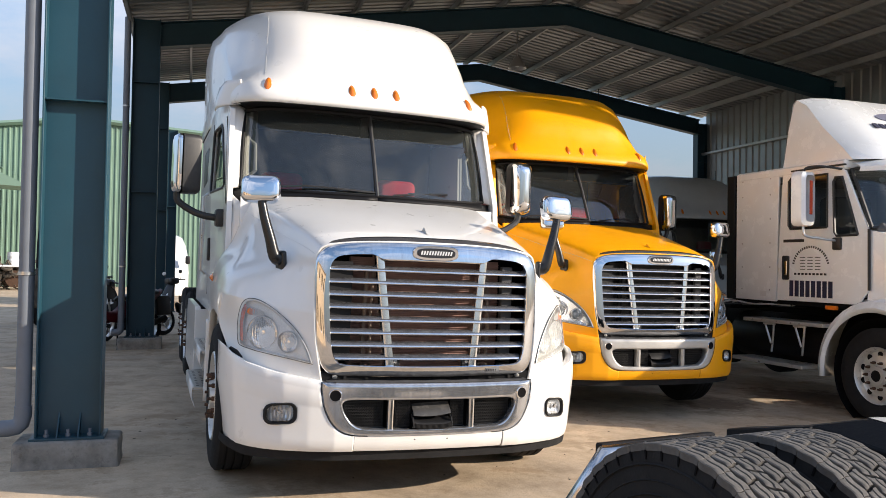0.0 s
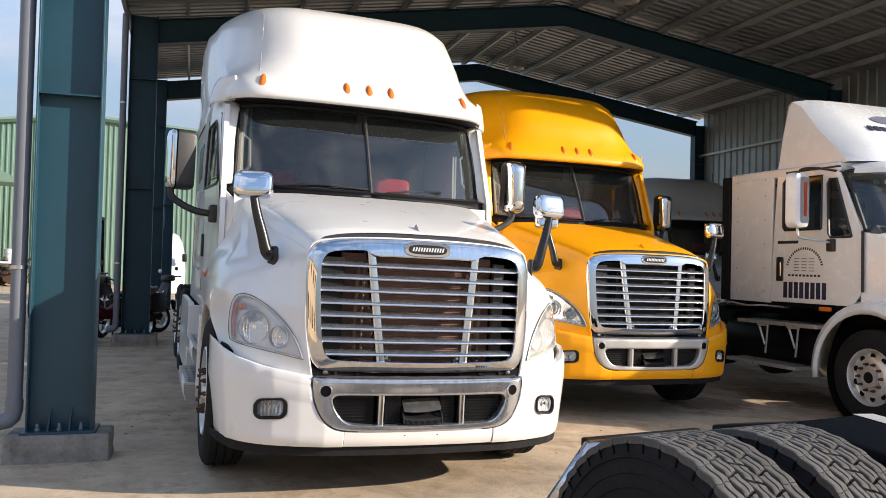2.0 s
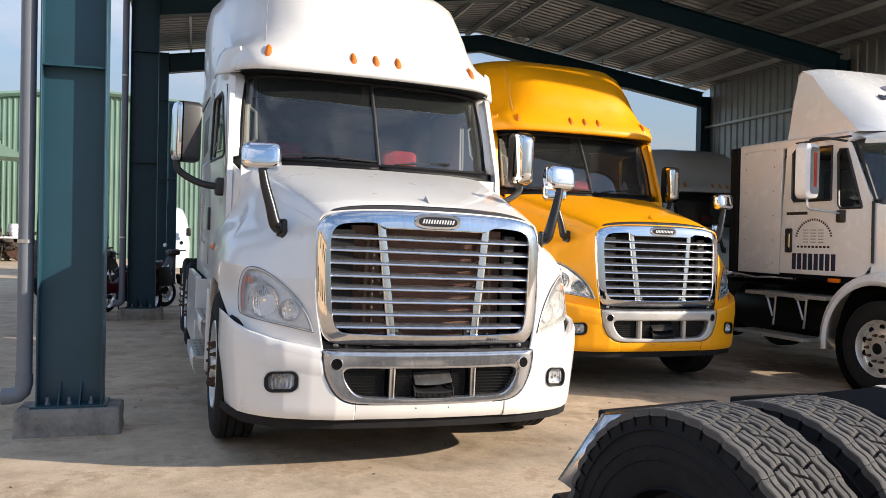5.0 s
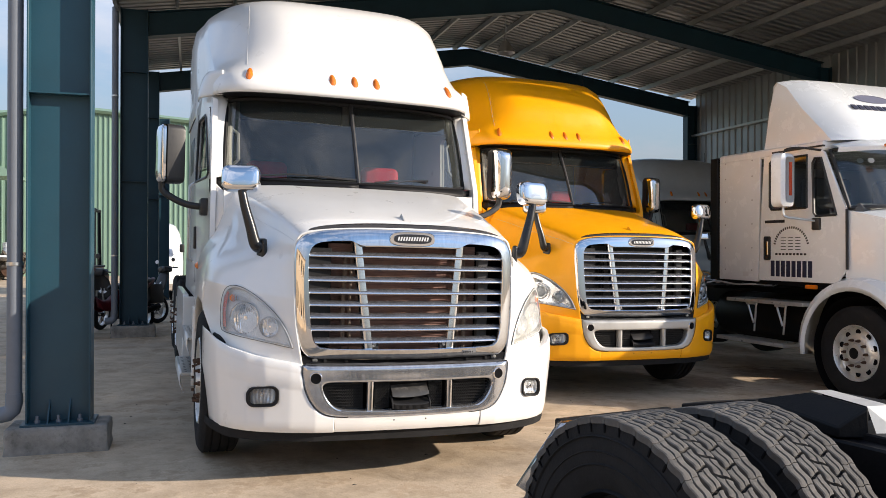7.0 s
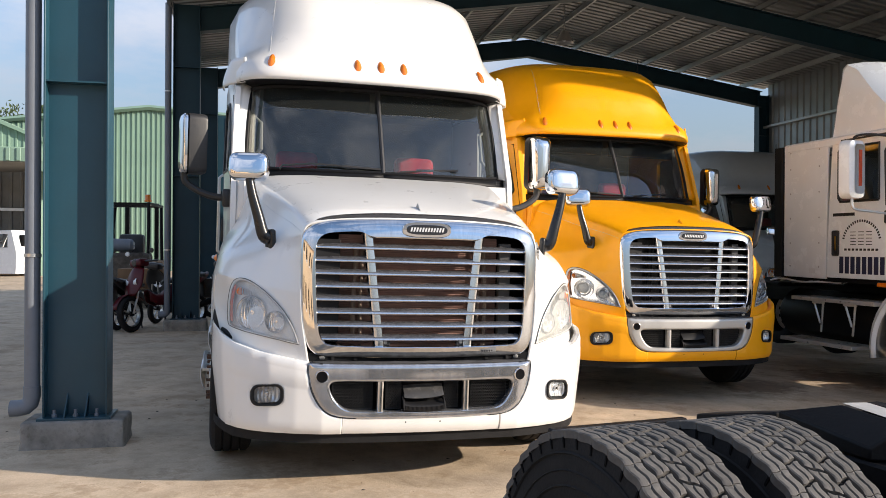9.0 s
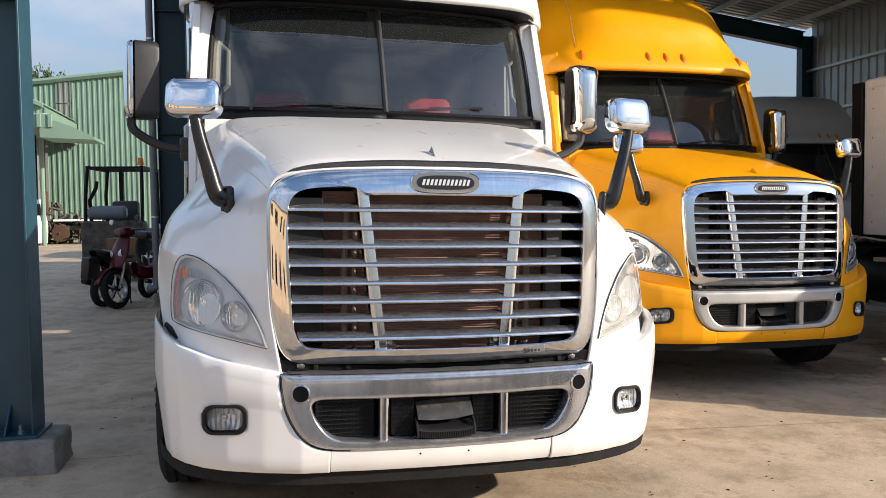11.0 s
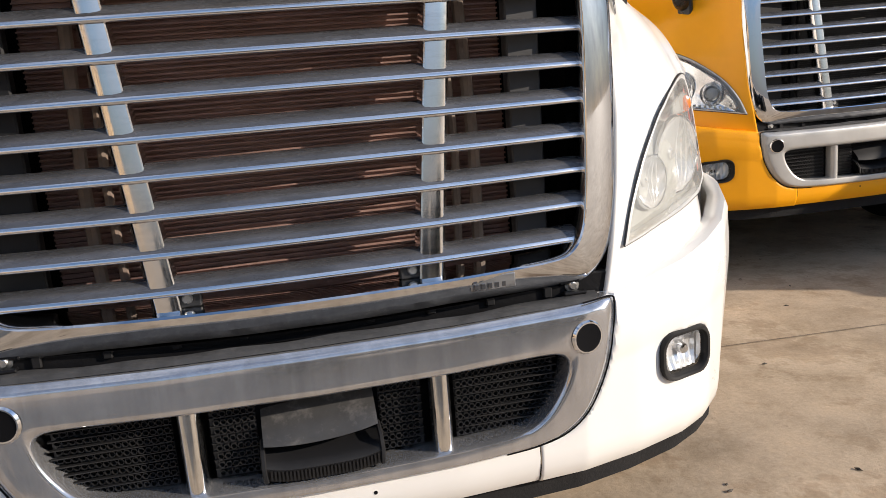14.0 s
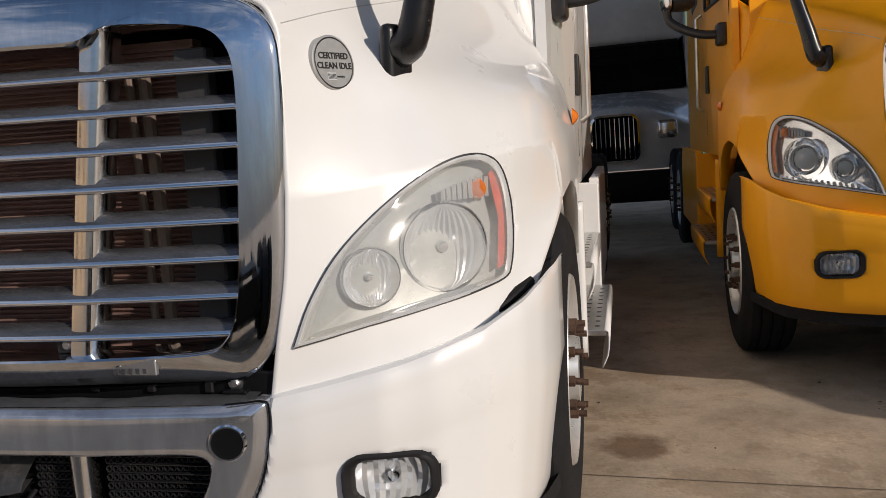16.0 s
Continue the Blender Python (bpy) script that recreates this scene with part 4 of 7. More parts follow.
    for s in (1, -1):
        lamp = new("headlamp")
        lamp.parent = root
        if s < 0:
            lamp.matrix_basis = Matrix.Diagonal((-1, 1, 1, 1))
        skin = []
        for x, y, z in ring_at(ring, 1.0, 0.0):
            near = skin_y[np.argsort((skin_x - x) ** 2 + (skin_z - z) ** 2)[:4]].mean()
            skin.append(min(0.0, near - y))
        pad = [min(skin[(i + j) % len(skin)] for j in (-2, -1, 0, 1, 2)) for i in range(len(skin))]
        rim_at = lambda k, d: [(x, y + e, z) for (x, y, z), e in zip(ring_at(ring, k, d), pad)]
        gas = rim_at(1.0, -.002)
        part("gasket", tube(gas + gas[:1], .0034, 6, False), BLACK, lamp, "black lamp gasket")
        part("lens_rim", loops([rim_at(k, d) for k, d in ((1.0, .006), (1.0, -.006), (.968, -.008), (.94, -.004), (.94, .03))]), LAMP_GREY, lamp, "grey lens rim")
        # On the hazed lamps the shaded side gets the brightened housing colour.
        part("housing", loops([ring_at(ring, k, d) for k, d in ((1.0, .002), (.97, .028), (.90, .046), (.5, .052), (.15, .052))], True), (LAMP_MID if s > 0 else LAMP_LIFTED) if hazy else LAMP_BRIGHT, lamp, "grey lamp housing")
        rows = [ring_at(ring, k, -.004 - .022 * (1 - k ** 2.2)) for k in (1.0, .97, .9, .75, .5, .2)]
        rows[0] = rim_at(1.0, -.004)
        rows[1] = rim_at(.97, -.006)
        part("lens", loops(rows, True), LENS_DULL if hazy and s < 0 else lens_m, lamp, ("sun-hazed headlamp lens" if s > 0 else "slightly hazed headlamp lens") if hazy else "clear headlamp lens", smooth=80, shadow=False)
        for nm, x, z, r in (("main_reflector", 1.003, 1.012, .098), ("side_reflector", .866, .968, .063)):
            c = Vector((x, front_y(x, z) + (.026 if r > .06 else .016), z))
            tilt = Matrix.Translation(c) @ pose(0, 0, 0, 0, 0, 32)
            refl = part(nm, fluted(r).moved(tilt), REFLECTOR if s < 0 else BOWL, lamp, "silver round reflector with upright flutes", smooth=14)
            if hazy:
                part("bulb_cap", lathe([(0.0, .008), (r * .13, .010), (r * .16, .02), (r * .16, .036)], 16, "y").moved(tilt), REFLECTOR, refl, "chrome bulb shield")
                part("bowl_rim", lathe([(r * .99, .0), (r * 1.03, -.008), (r * 1.07, .0)], 36, "y").moved(tilt), CHROME, refl, "bright bowl rim")
            else:
                part("projector_ring", lathe([(r * .58, .0), (r * .66, -.012), (r * .74, .0), (r * .7, .02)], 24, "y").moved(tilt), CHROME, refl, "bright projector ring")
                part("projector", lathe([(0.0, -.02), (r * .3, -.014), (r * .5, .0), (r * .55, .03)], 20, "y").moved(tilt), mat("projector_glass", (.44, .48, .50), .05, coat=1), refl, "dark projector lens")
        side = [(1.114, .946), (1.130, .956), (1.134, 1.06), (1.124, 1.14), (1.106, 1.178), (1.097, 1.166), (1.117, 1.06)]
        part("side_reflector_strip", Geo([(x - .006, front_y(x, z) + .001, z) for x, z in side], [tuple(range(len(side)))]), REDL if hazy else AMBER, lamp, "orange-red side reflector strip", smooth=0)
        turn = Geo()
        for k in range(9):
            x = 1.0 + k * .0105
            zt = lerp(x, (1.0, 1.06, 1.09), (1.140, 1.165, 1.16))
            turn.add(box(x, x + .007, front_y(x, 1.13) + .008, front_y(x, 1.13) + .02, 1.115, zt))
        part("turn_signal", turn, LAMP_GREY, lamp, "ribbed clear turn signal")
        part("turn_bulb", lathe([(.0, -.012), (.024, .0), (.018, .016), (0, .02)], 12, "y", (1.068, front_y(1.068, 1.13) + .006, 1.135)), AMBER, lamp, "amber bulb")
        if not hazy:
            for k in range(14):
                x = .82 + k * .021
                part("led", box(x, x + .012, front_y(x, .91) - .002, front_y(x, .91) + .01, .884 + .0045 * k * .7, .898 + .0045 * k * .7, .002), PALE, lamp, "small clear diode")

    # bumper: body-colour ends, chrome middle, black lip
    fog_ring = [(x + .908, z + .552) for x, z in rrect(.185, .125, .045, 5)]
    fog_ring = [(x, z + (x - .908) * -.10) for x, z in fog_ring]

    def top_z(x):
        return lerp(abs(x), (.5, .69, .8, .95, 1.08, 1.15, 1.19, 1.21), (.742, .752, .770, .797, .838, .880, .915, .925))
    plate_half = [(0, .748), (.3, .748), (.6, .750), (.672, .752), (.684, .735), (.681, .68), (.668, .61), (.642, .545), (.605, .49), (.555, .452), (.49, .434), (.40, .428), (.2, .425), (0, .425)]
    fine_edge = fine(plate_half)[8:-8]
    xs_end = [.484 + .008 * k for k in range(27)] + [.70 + .0157 * k for k in range(22)] + [1.03 + .01 * k for k in range(15)] + [1.176, 1.184, 1.191, 1.197, 1.202, 1.206]
    rows = []
    for x in xs_end:
        edge = lerp(x, (.47, .50, .58, .64, .668, .684), (.42, .437, .478, .565, .67, .752))
        zt = top_z(x)
        y = bumper_y(x)
        e = .0 if x < 1.19 else (x - 1.19) * 2
        zs = [zt - .006, zt, zt - .004, zt - .022] + [zt - .05 - (zt - .05 - .40) * k / 34 for k in range(35)] + [.375, .352, .335, .33]
        dys = [.10, .035, .012, 0.0] + [-.006 * math.sin(math.pi * min(1, k / 12)) for k in range(35)] + [.003, .01, .022, .05]
        wide = .022 * min(1.0, max(0.0, (x - .95) / .2))
        rows.append([(x + wide - .042 * max(0.0, (x - .95) / .25) * max(0.0, (.68 - z) / .34), y + d + min(.024, max(0.0, (depth_in(x, min(z, .745), fine_edge) + .007) * 1.6)), z) for d, z in zip(dys, zs)])
    inset = [(.908 + (x - .908) * .93, .552 + (z - .552) * .93) for x, z in fog_ring]
    cut_bumper = lambda x, y, z: inside(x, z, inset) or (x < .652 and depth_in(x, min(z, .70), fine_edge) > .022 and z > .46)
    end = grid(rows, drop=cut_bumper)
    bump = new("bumper")
    bump.parent = root
    for s in (1, -1):
        part("bumper_end", end if s > 0 else end.flip_x(), paint, bump, solid=0.003, smooth=40)
        fog = new("fog_lamp")
        fog.parent = bump
        if s < 0:
            fog.matrix_basis = Matrix.Diagonal((-1, 1, 1, 1))
        fr = lambda k, d: [(.908 + (x - .908) * k, bumper_y(.908 + (x - .908) * k) + d, .552 + (z - .552) * k) for x, z in fog_ring]
        part("bezel", loops([fr(1.0, .006), fr(1.0, -.010), fr(.95, -.019), fr(.86, -.018), fr(.80, -.010), fr(.78, .02)]), HOLDER, fog, "black fog-lamp bezel", smooth=50)
        flutes = []
        for b in np.linspace(-1, 1, 7):
            row = []
            for k in range(15):
                a = -1 + k / 7
                x, z = .908 + a * .074 * (1 - .12 * b * b), .552 + b * .046 - a * .0074
                row.append((x, bumper_y(x) + .012 + .022 * (1 - a * a) * (1 - b * b) + (.006 if k % 2 else 0.0), z))
            flutes.append(row)
        part("reflector", grid(flutes), BOWL, fog, "silver fluted fog-lamp reflector", smooth=10)
        part("lens", loops([fr(.80, -.005), fr(.6, -.009), fr(.2, -.012)], True), LENS, fog, "clear fog-lamp lens", smooth=80, shadow=False)
        part("bulb_shield", lathe([(0, .0), (.011, .002), (.014, .008), (.014, .024)], 14, "y", (.908, bumper_y(.908) + .008, .556)), CHROME, fog)
        part("crease", tube([(.80 + .02 * k, bumper_y(.80 + .02 * k) + .0035, .632 + .0025 * k) for k in range(10)], .005, 6), paint, bump)
    strip = []
    for x in np.linspace(-.481, .481, 25):
        y = bumper_y(x)
        strip.append([(x, y + d, z) for d, z in ((.03, .45), (.0, .44), (-.002, .40), (.003, .375), (.010, .352), (.022, .335), (.05, .33))])
    part("bumper_skirt", grid(strip), paint, bump)
    for s in (-1, 1):
        part("seam", tube([(s * .482, bumper_y(.48) + .002, .435), (s * .482, bumper_y(.48) + .002, .40), (s * .482, bumper_y(.48) + .010, .36), (s * .482, bumper_y(.48) + .03, .333)], .0016, 5), DARK, bump)
    hole_half = [(0, .640), (.3, .641), (.48, .642), (.535, .637), (.556, .622), (.556, .60), (.545, .57), (.525, .537), (.50, .507), (.465, .484), (.42, .473), (.35, .469), (.2, .466), (0, .465)]
    rings = []
    for k, d in ((0.0, .03), (0.0, .006), (.03, -.001), (.08, -.006), (.15, -.0105), (.19, -.0135), (.23, -.0145), (.35, -.0145), (.80, -.0145), (.90, -.0135), (.96, -.009), (.99, .0), (1.0, .012), (1.0, .06)):
        rings.append([(a + (c - a) * k, bumper_y(a + (c - a) * k) + d + (.05 * max(0.0, b + (e - b) * k - .645) + .35 * max(0.0, b + (e - b) * k - .732)) * max(0.0, 1 - (a / .69) ** 8), b + (e - b) * k) for (a, b), (c, e) in zip(closed(fine(plate_half)), closed(fine(hole_half)))])
    plate = part("bumper_plate", loops(rings), CHROME_DIRTY if hazy else SILVER_PLASTIC, bump, "scratched dusty chrome bumper plate" if hazy else "satin silver bumper plate", smooth=45)
    for s in (-1, 1):
        part("plate_gap", tube([(s * (x + .002), bumper_y(x) - .0005, z - .001) for x, z in fine_edge], .0020, 6), DARK, bump, "dark gap round the plate")
        spot = Matrix.Translation((s * .606, bumper_y(.606) - .0152, .672)) @ pose(0, 0, 0, 0, 0, s * 12)
        # No hole is cut: a black disc paints the shade inside it.
        part("tow_hole", lathe([(.0, .0005), (.029, -.001), (.033, -.0015)], 24, "y").moved(spot), DARK, bump, "dark round tow-hook hole")
        part("tow_hole_rim", lathe([(.032, .0), (.033, -.0025), (.036, -.0025), (.040, .003)], 24, "y").moved(spot), CHROME, bump)
        part("bumper_post", grid([[(s * .262 + u * .024, bumper_y(.26) + v, z) for u, v in ((-1, .05), (-.97, .022), (-.8, .008), (-.5, .0), (0, -.004), (.5, .0), (.8, .008), (.97, .022), (1, .05))] for z in (.463, .55, .645)]), SATIN if hazy else SILVER_PLASTIC, bump, "upright chrome divider", smooth=60)
        for x0, x1 in ((.30, .54), (.13, .225)):
            cells = Geo([(s * x, bumper_y(x) + .055, z) for x, z in ((x0, .47), (x1, .47), (x1, .635), (x0, .635))], [(0, 1, 2, 3)])
            for j in range(8):
                z = .484 + j * .019
                cells.add(box(min(s * x0, s * x1), max(s * x0, s * x1), bumper_y(x0) + .046, bumper_y(x0) + .055, z + .0085, z + .0105))
                for i in range(int((x1 - x0) / .0145)):
                    x = s * (x0 + .008 + i * .0145)
                    y = bumper_y(x) + .040
                    hexes = [[(x + r * math.cos(k * math.pi / 3), y + d, z + r * math.sin(k * math.pi / 3)) for k in range(6)] for r, d in ((.0076, .014), (.0072, .0), (.0058, .0), (.0052, .012))]
                    cells.add(loops(hexes))
            part("mesh_insert", cells, MESHM, bump, "black moulded mesh insert", smooth=0)
    hold = [[(x, y - .004 * (1 - (x / .12) ** 4), z + dz * (1 - (x / .12) ** 2) + .006 * (x / .12)) for y, z, dz in ((.055, .634, 0), (.045, .628, 0), (.024, .606, 0), (.0, .586, -.002), (-.022, .566, -.006), (-.030, .552, -.010), (-.025, .549, -.010), (.01, .566, -.006))] for x in np.linspace(-.12, .12, 13)]
    part("plate_holder", grid(hold), HOLDER_DUSTY if hazy else HOLDER, bump, "scuffed black plastic plate holder with a sagging edge", smooth=45)
    flap = [[(x, y + .004 * (x / .12) ** 2, z + .010 * (x / .12) ** 4) for y, z in ((.02, .520), (-.030, .506), (-.046, .500), (-.050, .494), (-.047, .470), (-.043, .464), (-.034, .464), (.0, .480))] for x in np.linspace(-.122, .122, 13)]
    tray = part("holder_flap", grid(flap, close_u=True), HOLDER, bump, "ribbed black flap below the holder", smooth=40)
    for k in range(30):
        x = -.112 + k * .0077
        part("flap_rib", box(x, x + .004, -.0535 + .004 * (x / .12) ** 2, -.044, .470 + .010 * (x / .12) ** 4, .492 + .010 * (x / .12) ** 4), HOLDER, tray)
    for s in (-1, 1):
        part("flap_arm", tube([(s * .123, .01, .545), (s * .124, -.025, .530), (s * .124, -.044, .505), (s * .122, -.046, .474)], .0055, 6), HOLDER, bump)
    # Black sheets here and behind the plate paint the shade in its openings.
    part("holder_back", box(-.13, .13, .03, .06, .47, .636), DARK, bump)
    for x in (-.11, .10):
        # Black dots on the uncut skirt, painted as shaded holes.
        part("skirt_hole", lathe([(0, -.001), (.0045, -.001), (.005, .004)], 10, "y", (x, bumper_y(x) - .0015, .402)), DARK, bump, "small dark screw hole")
    part("bumper_shade_back", box(-.70, .70, .075, .09, .42, .76), DARK, bump)
    lip = []
    for x in [-q for q in xs_end[::-1]] + list(np.linspace(-.47, .47, 15)) + xs_end:
        y = bumper_y(x)
        lip.append([(x * .997 + math.copysign(.016 * min(1.0, max(0.0, (abs(x) - .95) / .2)) - .028 * max(0.0, (abs(x) - .95) / .25), x), y + d, z) for d, z in ((.07, .345), (.048, .337), (.050, .318), (.056, .272 if abs(x) < 1.1 else .272 + (abs(x) - 1.1) * .25), (.10, .268 if abs(x) < 1.1 else .268 + (abs(x) - 1.1) * .25))])
    part("bumper_lip", grid(lip), RUBBER, bump, "scuffed black plastic bumper lip")
    # Black filler carries the shade of the gap between grille and bumper.
    part("gap_filler", box(-.70, .70, .06, .14, .735, .80, .004), STEEL_DARK, root)
    for k in range(9):
        part("clip", box(-.55 + k * .135, -.53 + k * .135, .05, .06, .755, .785, .003), HOLDER, root)
    ledge = [[(x, bumper_y(x) + d, z + .0015 * math.sin(x * 31) * (d > .03)) for d, z in ((.004, .747), (.012, .752), (.03, .755), (.036 + .002 * math.sin(x * 17) + .022 * max(0.0, abs(x) - .40) / .25, .757), (.06, .748))] for x in np.linspace(-.655, .655, 61)]
    part("plate_ledge", grid(ledge), LEDGE, bump, "dusty worn ledge on top of the plate", smooth=50)
    if hazy:
        # Dark strip added for the shade in the gap over the bumper ends.
        both("bumper_gap_shade", tube([(1.06, .350, .820), (1.10, .400, .848), (1.14, .470, .876), (1.165, .545, .890)], [.008, .014, .016, .014], 10), HOLDER, "dark strip standing in for the shaded gap between fender and bumper")
    # Black blocks painted as the shade in the corner gaps.
    both("corner_gap_shade", box(.684, .712, .072, .10, .750, .802, .004), DARK)
    both("tow_bracket", box(.575, .63, .04, .064, .756, .764, .003), STEEL_DARK, "dark metal catch above the bumper")
    both("catch_bolt", lathe([(0, -.008), (.007, -.008), (.010, -.004), (.010, .0), (.017, .001), (.017, .006)], 12, "y", (.60, .056, .776)), ALU, "metal bolt of the catch")

    # cab shell
    def side_x(z, y=1.9):
        return 1.135 - .03 * max(0, z - 1.9) + (0 if z > 1.2 else -.02) + .06 * min(1, max(0, (y - 1.95) / .5))
    outline = [(1.66, 1.25), (1.69, 1.80), (1.72, 2.0), (1.98, 2.66), (2.2, 2.76), (2.46, 2.76), (4.62, 2.76), (4.62, .98), (2.46, .98), (1.74, .98)]
    window = [(1.98, 2.05), (2.04, 2.02), (2.70, 2.02), (2.74, 2.06), (2.74, 2.52), (2.70, 2.56), (2.26, 2.56), (2.20, 2.52)]
    pts3 = lambda ringq: [(side_x(z, y), y, z) for y, z in ringq]
    both("cab_side", fill(pts3(outline), [pts3(window)], (-.04, 0, 0)), paint, smooth=0)
    both("side_window", fill([(x - .02, y, z) for x, y, z in pts3(window)]), WINDOW, "dark tinted side window", smooth=0, shadow=False)
    both("window_seal", tube(pts3(window) + [pts3(window)[0]], .012, 6, False), BLACK)
    door = [(1.80, 1.12), (1.80, 1.9), (2.06, 2.60), (2.86, 2.64), (2.86, 1.12)]
    both("door_gap", tube([(side_x(z, y) + .001, y, z) for y, z in door] + [(side_x(1.12, 1.8) + .001, 1.80, 1.12)], .004, 5, False), DARK)
    both("door_handle", box(1.18, 1.205, 2.62, 2.70, 1.42, 1.62, .01, 2), BLACK, "black upright door handle")
    both("grab_rail", tube([(1.19, 3.0, 1.3), (1.23, 3.0, 1.33), (1.23, 3.0, 2.0), (1.19, 3.0, 2.03)], .014, 8), ALU)
    both("sleeper_window", box(1.16, 1.185, 3.35, 3.95, 2.15, 2.5, .02, 2), BLACK)
    part("cab_back", box(-1.10, 1.10, 4.58, 4.62, .98, 3.5), paint, root)
    part("cab_floor", box(-1.09, 1.09, 1.62, 4.6, .98, 1.04), DARK, root)
    part("firewall", box(-1.04, 1.04, 1.62, 1.66, 1.0, 1.93), paint, root)
    # windscreen, two curved panes
    lo = [(0, 1.50, 1.985), (.35, 1.52, 1.985), (.7, 1.60, 1.99), (.92, 1.70, 2.0), (1.03, 1.82, 2.02)]
    hi = [(0, 1.86, 2.68), (.35, 1.865, 2.68), (.7, 1.90, 2.675), (.90, 1.955, 2.665), (1.0, 2.04, 2.65)]
    mid = [tuple((np.array(a) + b) / 2 + (0, -.02, 0)) for a, b in zip(lo, np.array(hi))]
    pane = grid(smooth_rows([lo, mid, hi], 20, 10))
    both("windscreen_pane", pane, WINDOW, "tinted windscreen pane reflecting the sky", smooth=80, shadow=False)
    part("windscreen_bar", tube([(0, 1.488, 1.985), (0, 1.662, 2.335), (0, 1.855, 2.68)], .017, 8), BLACK, root)
    edge = catmull([(x, y - .006, z) for x, y, z in lo], 14) + catmull([lo[-1], mid[-1], hi[-1]], 8)[1:] + catmull([(x, y - .006, z) for x, y, z in hi[::-1]], 14)[1:]
    both("windscreen_seal", tube(edge, .017, 6), STEEL_DARK, "black rubber windscreen seal")
    # pillar between windscreen and door, cowl below
    both("pillar", grid(smooth_rows([[(1.035, 1.83, 2.01), (1.018, 1.93, 2.34), (1.0, 2.05, 2.67)], [(1.085, 1.80, 2.0), (1.075, 1.92, 2.34), (1.06, 2.04, 2.69)], [(1.134, 1.80, 1.98), (1.124, 1.95, 2.34), (1.112, 2.08, 2.70)]], 8, 8)), paint, solid=.02)
    cowl_lo = [(0, 1.47, 1.945), (.35, 1.49, 1.942), (.7, 1.56, 1.935), (.95, 1.66, 1.92), (1.08, 1.80, 1.90)]
    both("cowl", grid(smooth_rows([cowl_lo, [(0, 1.50, 1.985), (.35, 1.52, 1.983), (.7, 1.60, 1.985), (.95, 1.71, 1.99), (1.10, 1.84, 2.0)]], 16, 3)), STEEL_DARK, "black cowl panel", solid=.01)
    both("cab_corner", grid(smooth_rows([[(1.0, 1.63, 1.85), (1.08, 1.72, 1.93), (1.13, 1.84, 2.0)], [(1.05, 1.67, 1.6), (1.10, 1.70, 1.6), (1.133, 1.82, 1.6)], [(1.08, 1.69, 1.25), (1.11, 1.71, 1.25), (1.133, 1.82, 1.25)]], 8, 10)), paint, solid=.01)
    for s in (-1, 1):
        arm = [(s * .12, 1.505, 1.985), (s * .14, 1.49, 2.005), (s * .34, 1.545, 2.025), (s * .60, 1.585, 2.045)] if s > 0 else [(-.78, 1.60, 1.99), (-.76, 1.58, 2.02), (-.55, 1.545, 2.04), (-.30, 1.515, 2.03)]
        part("wiper", Geo().add(tube(arm, .008, 6)).add(tube([(arm[-1][0] - s * .32 * s * s, arm[-1][1] - .012, arm[-1][2] - .015), (arm[-1][0] + s * .02, arm[-1][1] - .01, arm[-1][2])], .010, 5)), BLACK, root, "black wiper")
    # roof fairing
    levels = ((2.695, 1.66, 1.110, .0), (2.72, 1.645, 1.115, .0), (2.77, 1.655, 1.115, .0), (2.85, 1.715, 1.115, .0), (2.89, 1.74, 1.105, .0), (2.95, 1.775, 1.095, .0), (3.05, 1.825, 1.095, .0), (3.13, 1.87, 1.10, .035), (3.23, 1.925, 1.105, .045), (3.40, 2.05, 1.108, .05), (3.54, 2.19, 1.10, .05), (3.64, 2.38, 1.092, .045), (3.715, 2.66, 1.062, .03), (3.76, 3.0, .995, .015), (3.785, 3.5, .81, .0))

    def roof_y(x, z):
        """Depth of the fairing's face: bluff in the middle, swept back at the shoulders."""
        yc, hw, crest = (lerp(z, [q[0] for q in levels], [q[k] for q in levels]) for k in (1, 2, 3))
        f = min(1.0, abs(x) / hw)
        y = yc + .10 * f * f + (.26 * f ** 12 if z < 2.86 else .26 * f ** 12 + (lerp(z, (2.86, 2.95, 3.15, 3.4), (.26, .34, .60, .75)) * f ** 6 - .26 * f ** 12) * min(1.0, (z - 2.86) / .08))
        return y - .6 * crest * (1 - 1 / (1 + math.exp(-(abs(x) - .66) / .05)))
    rows = []
    for z, yc, hw, crest in levels:
        front = []
        for u in np.linspace(0, 1, 64):
            x = hw * math.sin(u * math.pi / 2)
            front.append((x, roof_y(x, z), z - .02 * (x / hw) ** 4 * (1 if z > 3.3 else 0)))
        back = [(hw + (.075 + (1.10 - hw) * .35) * min(1, k / 3), yc + .87 + (4.6 - yc - .87) * k / 6, z - (.02 if z > 3.3 else 0)) for k in range(1, 7)]
        rows.append(front + back)
    roof_half = grid(rows)
    lid = grid([[(x, y, 3.785 if x < .7 else 3.75) for x in (0, .4, .8)] for y in (3.5, 4.0, 4.6)])
    roof = part("roof_fairing", Geo().add(roof_half).add(roof_half.flip_x()).add(lid).add(lid.flip_x()), paint, root, solid=.012, smooth=50)
    under = grid([rows[0], [(x * .92, max(y + .10, 1.88 + .16 * (x / 1.1) ** 4), 2.69) for x, y, z in rows[0]]])
    # Coloured dark so the windscreen does not mirror a bright underside.
    part("visor_underside", Geo().add(under).add(under.flip_x()), STEEL_DARK, root, "underside of the visor, shade put into its dark colour")
    part("roof_seam", tube([(-.86 + .06 * k / 14, roof_y(.86 - .06 * k / 14, 2.94 + .045 * k) - .0006, 2.94 + .045 * k) for k in range(15)], .0016, 5), LAMP_GREY, root)
